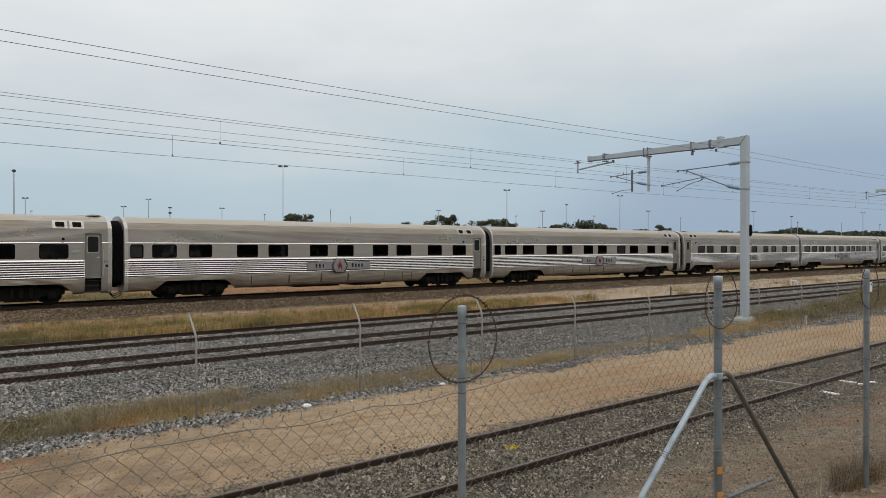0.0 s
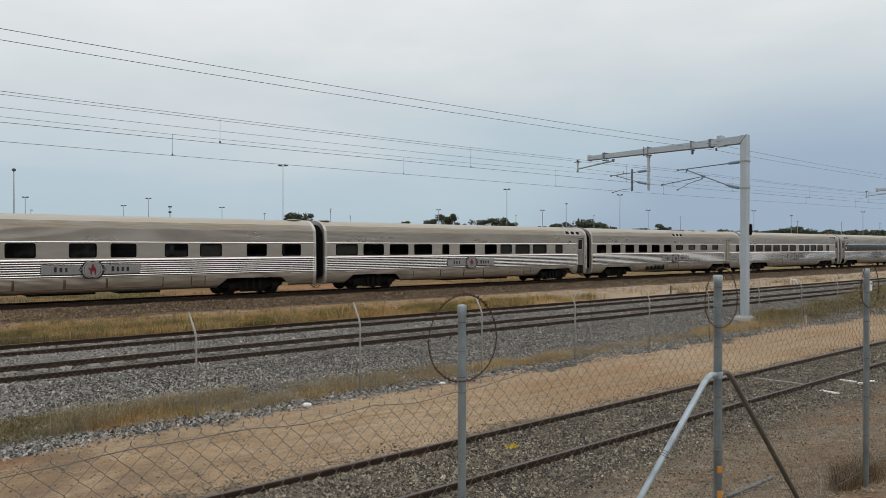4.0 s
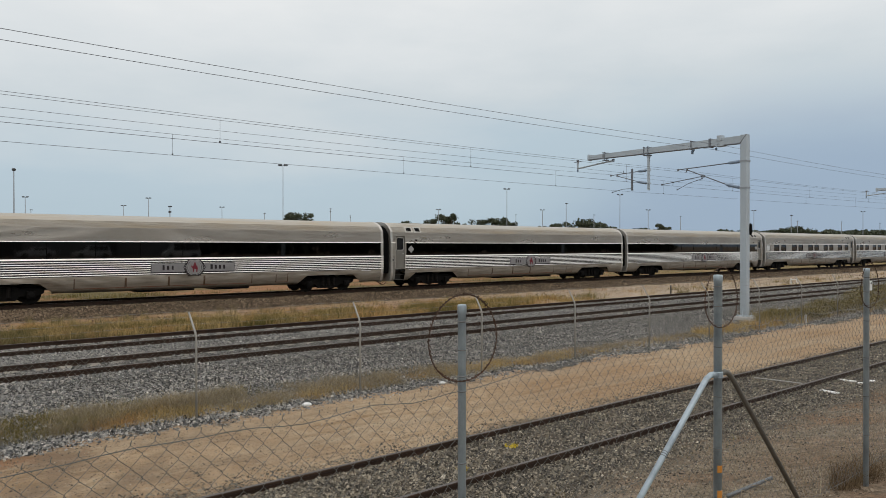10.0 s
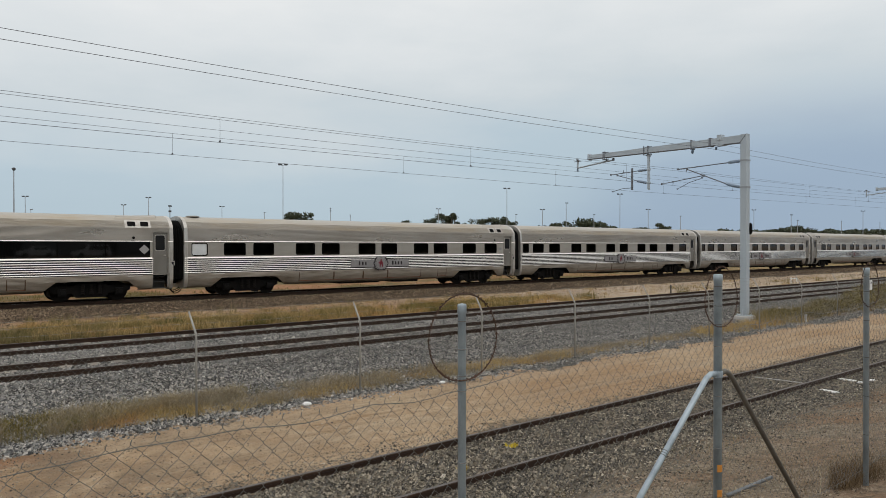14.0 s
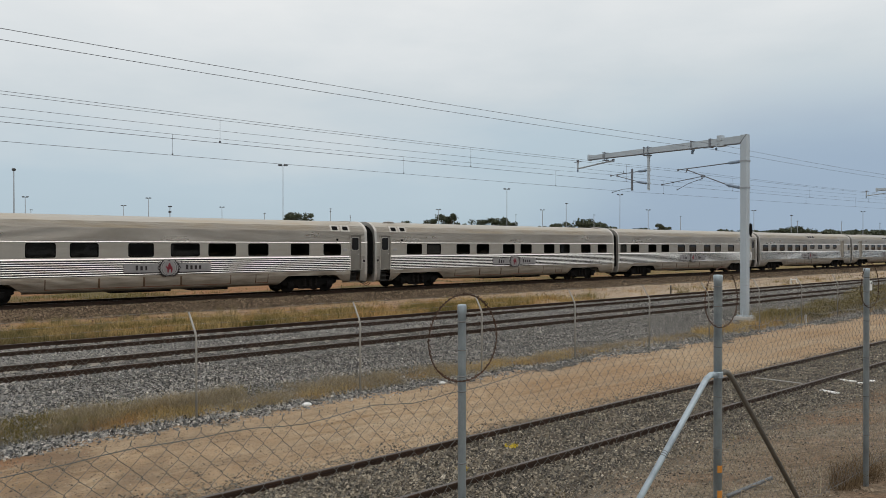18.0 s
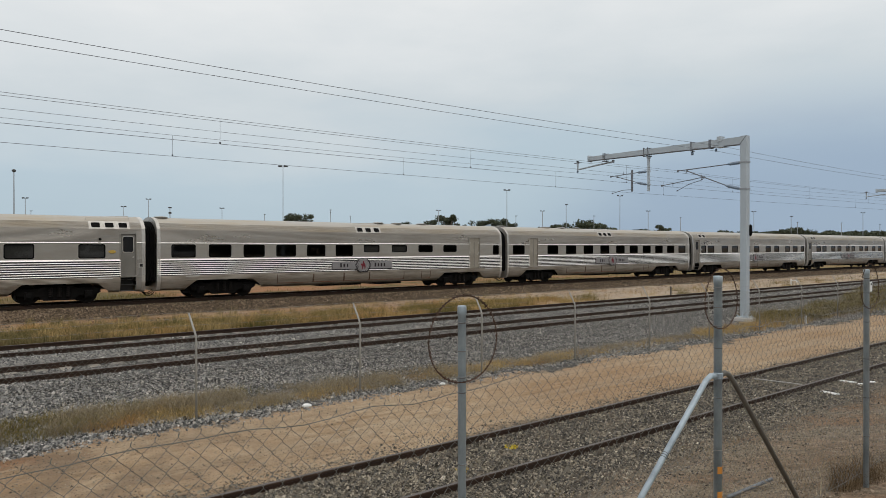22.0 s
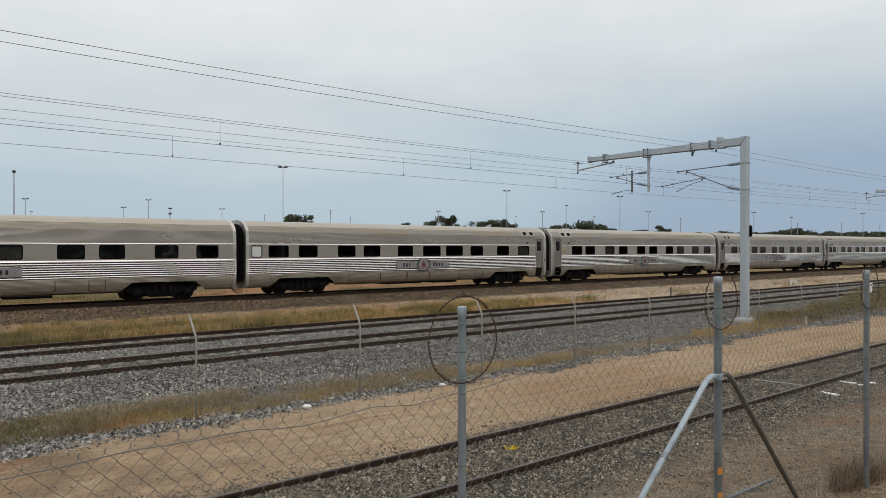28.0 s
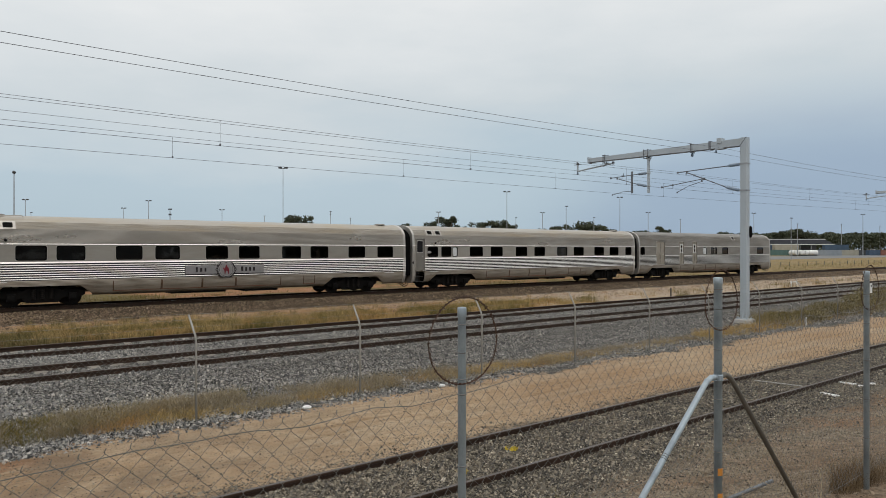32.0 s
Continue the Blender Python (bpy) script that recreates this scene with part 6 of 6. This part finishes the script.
carriage(SLEEP_LABEL, SLEEPER_R, door=RIGHT, vents=TWO_R, sign=11.82, cowls=(22.9,), drawn=(1,))
carriage(SLEEP_LABEL, SLEEPER_R, door=RIGHT, vents=TWO_R, sign=11.82, drawn=(0,))
carriage(SLEEP_LABEL, SLEEPER_R, door=RIGHT, vents=TWO_R, sign=11.82, cowls=(22.9,), drawn=(7,))
carriage(SLEEP_LABEL, SLEEPER_L, door=LEFT, vents=TWO_L, sign=11.8, cowls=(1.8, 22.6), drawn=(7,))
carriage("stainless steel lounge carriage with wide dark windows", "0.78-2.23 2.67-4.11 4.60-5.98 6.48-7.88 8.78-9.34 10.28-11.65 12.55-13.66 14.06-15.15 15.55-16.98 17.36-18.80 19.82-20.60",
         door=(22.37, 23.1), vents=THREE_R, sign=11.28, cowls=(0.6,), drawn=(0, 7, 8, 9, 10))
carriage("stainless steel kitchen carriage with louvres and a goods door", CREW, small="11.98-13.08 14.03-15.16 16.09-17.21 18.15-19.26", plain="20.42-21.34", vents=(11.75, 12.35, 12.95), sign=11.84,
         louvre=8.8, cowls=(13.6, 14.6, 16.4, 18.2), drawn=(21, 22))
carriage("stainless steel dining carriage with wide dark windows", "0.74-2.22 2.68-4.12 4.59-6.02 6.51-7.94 8.41-9.85 10.32-11.77 12.62-13.74 14.12-15.23 15.61-17.03 17.39-18.82 19.85-20.63",
         door=(22.4, 23.1), vents=THREE_R, sign=11.85, cowls=(0.5, 22.9))
BAND_LABEL = "stainless steel carriage with a continuous black window band"
carriage(BAND_LABEL, door=(0.38, 1.12), vents=TWO_L, sign=11.9, band=(1.25, 23.44), diamond=1.62, cowls=(0.4,))
carriage(BAND_LABEL, door=(0.37, 1.1), vents=TWO_L, sign=12.45, band=(1.21, 23.44), diamond=1.58)
carriage(BAND_LABEL, door=(22.53, 23.22), vents=(21.55, 22.15), sign=12.05, band=(0.16, 22.4), diamond=22.12)
carriage("stainless steel sleeping carriage with one pale window", "2.06-3.22 3.69-4.85 6.21-7.37 7.85-8.99 10.33-11.50 11.97-13.11 14.46-15.58 16.06-17.18 18.55-19.70 20.54-21.66",
         white="0.38-1.17", door=(22.38, 23.1), vents=TWO_R, sign=11.88, cowls=(0.8,))
carriage(SLEEP_LABEL, SLEEPER_R, door=RIGHT, vents=TWO_R, sign=11.78)
carriage(SLEEP_LABEL, "0.26-0.84 " + WIDE_R, door=RIGHT, vents=TWO_R, sign=11.82)
carriage(SLEEP_LABEL, SLEEPER_L, door=LEFT, vents=TWO_L, sign=11.95, cowls=(1.8, 22.5), drawn=(1,))
carriage(SLEEP_LABEL, "0.34-1.14 1.74-2.90 4.28-5.44 6.24-7.40 8.79-9.93 10.72-11.86 13.22-14.35 15.15-16.26 17.64-18.76 20.57-21.68", door=(22.37, 23.07), vents=THREE_R, sign=11.25, drawn=(0, 7, 8, 9))
carriage("stainless steel kitchen carriage with a goods door", CREW, small="12.02-13.12 14.08-15.20 16.15-17.27 18.2-19.31", plain="20.48-21.38", vents=(11.8, 12.4, 13.0), sign=11.93, cowls=(0.5, 13.8, 15.2, 17.2), drawn=(20, 21))
carriage("stainless steel crew carriage with a tall goods door", "0.57-1.74 4.22-5.37 6.31-7.47 8.41-9.54 10.48-11.60 12.55-13.66 14.39-15.50 16.25-17.38 18.07-19.20 19.90-21.03 21.72-22.83",
         plain="2.26-3.15", vents=(10.6, 11.2, 11.8), sign=11.98, cowls=(0.4, 5.2, 7.0, 8.8))
carriage(SLEEP_LABEL, "1.48-2.32 2.64-3.80 5.20-6.35 7.15-8.29 9.68-10.81 11.60-12.72 14.11-15.22 16.02-17.13 18.53-19.65 20.43-21.54 22.38-23.18", door=(0.43, 1.17), vents=TWO_L, sign=11.82, drawn=(0, 3, 8))
carriage(SLEEP_LABEL, SLEEPER_L, door=LEFT, vents=TWO_L, sign=11.6, drawn=(1, 5))
carriage("stainless steel sleeping carriage with one pale window", WIDE_R, white="0.32-0.90", door=(22.4, 23.1), vents=TWO_R, sign=11.9, drawn=(9,))
carriage(SLEEP_LABEL, SLEEPER_L, door=LEFT, vents=TWO_L, sign=11.88, cowls=(0.4, 22.4), drawn=(2,))
carriage(SLEEP_LABEL, SLEEPER_L, door=LEFT, vents=TWO_L, sign=11.87, cowls=(1.8, 22.3))
carriage("stainless steel carriage with dark windows and no name board", "1.23-2.07 2.38-3.20 4.88-6.02 6.80-7.92 9.28-10.40 11.2-12.30 13.70-14.83 15.62-16.77 18.13-19.31 20.1-21.22 22.2-23.0",
         white="3.34-3.74", door=(0.28, 0.98), vents=TWO_L, cowls=(22.0,), drawn=(6,))
carriage("weathered grey steel luggage van at the end of the train", "0.27-0.86 11.62-12.1 12.25-12.73 13.69-14.78 20.61-21.97", white="10.23-10.84", drawn=(1, 2), plain="2.61-3.89 6.23-6.93 8.40-9.12", vents=(15.9,), cowls=(), shell=VAN_MATS)

s = Shape()
for x0, x1, z0, z1 in ((-0.2, -0.14, -0.4, 0.4), (0.14, 0.2, -0.4, 0.4), (-0.14, 0.14, 0.34, 0.4), (-0.14, 0.14, -0.4, -0.34), (-0.14, 0.14, -0.03, 0.03)):
    s.box(x0, x1, -0.03, 0.0, z0, z1)
VANFRAME = s.mesh("door_window", WHITE)
s = Shape()
s.box(-0.14, 0.14, -0.012, -0.004, -0.34, 0.34)
VANPANE = s.mesh("pane", DARKGLASS)
for x in (6.58, 8.76):
    o = part("door_window", VANFRAME, None, carriages[-1], "white window frame in two lights", at=(x, -1.468, 2.66))
    part("pane", VANPANE, None, o)


# ---- distant yard beyond the train's tail ----
def container(px, depth, z, label, mat, length=12.2, turn=0.0):
    t = thing("shipping_container", label, "container", Matrix.Translation(spot(px, depth, z)) @ pose(0, 0, 0, 0, 0, turn), group="containers in the yard")
    s = Shape()
    n = int(length / 0.3)
    pts = []
    for i in range(n + 1):
        x = -length / 2 + length * i / n
        pts.append((x, -1.22 + (0.04 if i % 2 else 0)))
    s.loft([[(x, y, 0.12) for x, y in pts], [(x, y, 2.5) for x, y in pts]], closed=False)
    s.box(-length / 2, length / 2, -1.17, 1.2, 0.1, 2.55)
    part("walls", s, mat, t)
    s = Shape()
    for x in (-length / 2, length / 2 - 0.16):
        for y in (-1.25, 1.09):
            s.box(x, x + 0.16, y, y + 0.16, 0.0, 2.6)
    for z0 in (0.0, 2.48):
        s.box(-length / 2, length / 2, -1.25, -1.13, z0, z0 + 0.12)
    part("corner_frame", s, mat, t)


BLUE = painted("faded_blue_paint", (0.045, 0.08, 0.13))
TEAL = painted("teal_paint", (0.075, 0.14, 0.13))
GREYBOX = painted("pale_grey_paint", (0.25, 0.28, 0.31))
CREAM = painted("cream_paint", (0.33, 0.31, 0.25))
REDBOX = painted("brick_red_paint", (0.22, 0.085, 0.055))
DARKBOX = painted("charcoal_paint", (0.06, 0.065, 0.07))
for px, depth, z, lab, mat, ln in ((1382, 322, 0, "teal shipping container in the freight yard", TEAL, 12.2), (1390, 340, 2.62, "white shipping container on another", CREAM, 12.2), (1464, 318, 0, "pale grey shipping container in the yard", GREYBOX, 12.2),
                                   (1500, 322, 0, "cream shipping container in the yard", CREAM, 9.0), (1478, 340, 2.62, "blue shipping container stacked on another", BLUE, 12.2), (1476, 340, 0, "dark shipping container under a blue one", DARKBOX, 12.2),
                                   (1365, 345, 2.62, "blue shipping container stacked in the yard", BLUE, 6.1), (1372, 345, 0, "dark shipping container under a blue one", DARKBOX, 12.2), (1395, 345, 0, "dark shipping container in the yard", DARKBOX, 9.0), (1519, 330, 0, "dark shipping container in the yard", DARKBOX, 6.1),
                                   (1546, 325, 0, "blue shipping container in the yard", BLUE, 6.1), (1572, 325, 0, "brick red shipping container in the yard", REDBOX, 9.0), (1540, 345, 0.0, "cream shipping container in the yard", CREAM, 6.1)):
    container(px, depth, z, lab, mat, ln, -38.7 + 2)


def tank(px, depth, end_on):
    t = thing("tank_container", "white cylindrical tank in a freight frame", "tank", Matrix.Translation(spot(px, depth, 0.0)) @ pose(0, 0, 0, 0, 0, 51.3 if end_on else -38.7), group="tanks in the yard")
    s = Shape()
    s.lathe((0, 0, 1.45), [(0.1, -3.0), (0.7, -2.95), (1.1, -2.7), (1.15, -2.4), (1.15, 2.4), (1.1, 2.7), (0.7, 2.95), (0.1, 3.0)], "x", 18)
    part("vessel", s, WHITE, t, smooth=True)
    s = Shape()
    for x in (-3.05, 3.0):
        for y in (-1.2, 1.15):
            s.box(x, x + 0.06, y, y + 0.06, 0, 2.6)
        for z in (0.0, 2.54):
            s.box(x, x + 0.06, -1.2, 1.2, z, z + 0.06)
    for y in (-0.6, 0.6):
        s.box(-2.4, 2.4, y - 0.1, y + 0.1, 0.0, 0.5)
    part("cradle", s, DARKBOX, t)


for px, depth, e in ((1405, 305, True), (1414, 305, True), (1421, 305, True), (1435, 306, False), (1425, 320, False)):
    tank(px, depth, e)


def freight_shed():
    t = thing("freight_shed", "long open freight shed with a pale roof", "shed", Matrix.Translation(spot(1388, 370, 0)) @ pose(0, 0, 0, 0, 0, -38.7))
    s = Shape()
    s.loft([[(x, -9, 5.4), (x, -9, 5.6), (x, 0, 8.2), (x, 9, 6.2), (x, 9, 6.0), (x, 0, 8.0)] for x in (-26, 22)], caps=True)
    part("roof", s, worn("dark_roof_sheet", (0.022, 0.024, 0.028), (0.04, 0.042, 0.046), 0.85, 0, 0.3, spec=0.1), t)
    s = Shape()
    s.box(-26, 22, -0.6, 0.6, 8.18, 8.5)
    s.box(-26, 22, -9.15, -8.95, 5.3, 5.7)
    part("ridge_cap", s, WHITE, t, "white ridge capping")
    s = Shape()
    s.box(-26, 22, 8.6, 8.9, 0, 6.0)
    part("rear_wall", s, DARKBOX, t)
    p = Shape()
    p.box(-0.15, 0.15, -0.15, 0.15, 0, 5.5)
    data = p.mesh("column", POLE)
    for i in range(9):
        part("column", data, None, t, at=(-25.5 + 5.9 * i, -8.6, 0))


freight_shed()
s = Shape()
s.box(-200, 1500, 96, 118, -0.3, 0.03)
s.box(-200, 1500, 118, 134, -0.3, 0.02)
thing("road", "grey sealed yard road beyond the main line", "road", kind="structure", data=s.mesh("road", worn("pale_asphalt", (0.17, 0.17, 0.17), (0.10, 0.10, 0.10), 0.9, 0, 0.1)))


def yard_fence():
    t = thing("wire_fence", "low wire fence with dark posts beyond the main line", "fence", (0, 0, 0))
    p = Shape()
    p.box(-0.035, 0.035, -0.035, 0.035, 0, 0.8)
    data = p.mesh("post", DARKBOX)
    for i in range(70):
        part("post", data, None, t, at=(60 + 3.6 * i, 56.5, -0.02))
    s = Shape()
    for z in (0.4, 0.75):
        s.tube([(60, 56.5, z), (310, 56.5, z)], 0.01, 4)
    part("strand", s, MESHWIRE, t)


yard_fence()

# ---- small things on the ground ----
def litter(px, depth, length, turn, lift=0.0):
    p = spot(px, depth)
    s = Shape()
    s.loft([[(x, y, z + 0.02 * math.sin(3 * x)) for y, z in ((-0.06, 0), (0.06, 0), (0.055, 0.025), (-0.05, 0.025))] for x in [length * (i / 6 - 0.5) for i in range(7)]], caps=True)
    thing("broken_plank", "splintered white painted board lying on gravel", "plank", Matrix.Translation((p.x, p.y, relief(p.x, p.y) - 0.002 + lift)) @ pose(0, 0, 0, 0, 0, turn), group="broken boards", data=s.mesh("broken_plank", WHITE))


litter(1468, 14.7, 0.42, -112)
litter(1499, 16.0, 0.42, -106)
litter(1540, 15.85, 0.2, -60)
litter(1526, 15.6, 0.16, -80)


def white_rock(px, depth, r):
    p = spot(px, depth)
    s = Shape()
    q = random.Random(9)
    s.lathe((0, 0, 0), [(r * 0.7, -0.02), (r, r * 0.25), (r * 0.8, r * 0.55), (r * 0.2, r * 0.7)], n=7)
    s.v = [(x * q.uniform(0.8, 1.3), y * q.uniform(0.7, 1.1), z) for x, y, z in s.v]
    thing("white_rock", "single pale rock at the ballast edge", "rock", (p.x, p.y, relief(p.x, p.y)), data=s.mesh("white_rock", WHITE))


white_rock(543, 13.3, 0.09)
white_rock(783, 15.4, 0.07)


def ground_pipe():
    a, b = spot(1288, 7.45), spot(1366, 8.0)
    s = Shape()
    a.z, b.z = relief(a.x, a.y) + 0.03, relief(b.x, b.y) + 0.06
    s.tube([a, (a + b) / 2, b], 0.021, 10)
    thing("loose_pipe", "grey pipe lying in the weeds", "pipe", data=s.mesh("loose_pipe", worn("dull_grey_pipe", (0.17, 0.185, 0.2), (0.11, 0.11, 0.115), 0.5, 0.2, 6.0), True))


ground_pipe()


def hoop(px, y_off):
    u = (px - 784.0) / 1207.0
    depth = y_off / (0.7804 - u * 0.6252)
    p = spot(px, depth)
    s = Shape()
    for x in (-0.27, 0.27):
        s.tube([(x, 0, -0.1), (x, 0, 0.52)], 0.038, 8)
    s.box(-0.34, 0.34, -0.02, 0.02, 0.38, 0.44)
    thing("guard_rail", "small white guard rail beside the track", "rail", Matrix.Translation((p.x, p.y, relief(p.x, p.y))) @ pose(0, 0, 0, 0, 0, -25), data=s.mesh("guard_rail", WHITE))


hoop(1405, 25.5)


def stump(px, depth, h, r, label, mat):
    p = spot(px, depth)
    s = Shape()
    s.lathe((0, 0, 0), [(r, -0.15), (r * 0.95, 0.5 * h), (r, 0.92 * h), (r * 0.7, h), (0.01, h + 0.005)], n=7)
    thing("marker_post", label, "post", (p.x, p.y, relief(p.x, p.y)), group="short posts beside the line", data=s.mesh("marker_post", mat))


stump(1187, 44.0, 0.6, 0.055, "short dark weathered wooden post in the verge", TIMBER)
stump(1426, 27.6, 0.34, 0.045, "short pale concrete marker post beside the far fence", CONCRETE)


def twigs():
    s = Shape()
    q = random.Random(8)
    for _ in range(170):
        x, y = q.uniform(4.4, 10.0), q.uniform(2.8, 5.0)
        z = relief(x, y) + 0.02
        a, ln = q.uniform(0, 6.28), q.uniform(0.1, 0.45)
        s.tube([(x, y, z), (x + 0.5 * ln * math.cos(a), y + 0.5 * ln * math.sin(a), z + q.uniform(0, 0.06)), (x + ln * math.cos(a + 0.4), y + ln * math.sin(a + 0.4), z + q.uniform(0, 0.04))], [0.007, 0.005, 0.002], 4)
    thing("dry_twigs", "dead twigs scattered under the fence", "twigs", kind="stuff", data=s.mesh("dry_twigs", TWIG))


twigs()


def crossing_pipe():
    a, b = spot(1335, 16.2), spot(1420, 15.5)
    s = Shape()
    a.z, b.z = relief(a.x, a.y) + 0.03, relief(b.x, b.y) + 0.03
    s.tube([a, (a + b) / 2 + Vector((0.02, 0, 0)), b], 0.012, 8)
    thing("cable_duct", "thin pale duct lying across the siding", "pipe", data=s.mesh("cable_duct", CONCRETE, True))


crossing_pipe()


def dry_stalk(px, depth, h):
    p = spot(px, depth)
    s = Shape()
    z = relief(p.x, p.y)
    s.tube([(p.x, p.y, z - 0.05), (p.x + 0.03, p.y, z + 0.4 * h), (p.x + 0.02, p.y + 0.02, z + 0.75 * h), (p.x - 0.07, p.y + 0.03, z + h)], [0.006, 0.005, 0.004, 0.002], 5)
    thing("dry_stalk", "bleached dead weed stalk beside the fence", "weed", data=s.mesh("dry_stalk", worn("bleached_stalk", (0.45, 0.37, 0.24), (0.32, 0.26, 0.17), 0.9)), group="dead stalks")


dry_stalk(1452, 6.9, 0.34)
dry_stalk(1300, 7.6, 0.16)
dry_stalk(1506, 8.4, 0.22)


# ---- everything that moves ----
def run(t):
    """Metres that the train has gone after t seconds."""
    knots = ((0, -0.22), (1.6, 0.07), (3.2, 0.22), (6.3, 0.48), (9.5, 0.64), (12.7, 0.70), (14.4, 0.56), (17.4, 0.47), (20.6, 0.50), (23.7, 0.66), (25.4, 0.76), (28.5, 1.02), (30.1, 1.25), (32, 1.27))
    for (a, ea), (b, eb) in zip(knots, knots[1:]):
        if t <= b:
            return 15.2 * t + ea + (eb - ea) * (t - a) / (b - a)
    return 15.2 * t + knots[-1][1]


def motions():
    for k, car in enumerate(carriages):
        walk(car, [(float(t), pose(PITCH * k - 15.7 - run(float(t)), TRAIN_Y, RAIL)) for t in range(33)])
    first = wheelsets[0]
    walk(first, [(i / 30, pose(0, 0, 0, 0, -math.degrees(run(i / 30) / 0.46), 0)) for i in range(961)])
    for w in wheelsets[1:]:
        w.rotation_mode = "QUATERNION"
        w.animation_data_create()
        w.animation_data.action = first.animation_data.action
        w.animation_data.action_slot = first.animation_data.action_slot


motions()
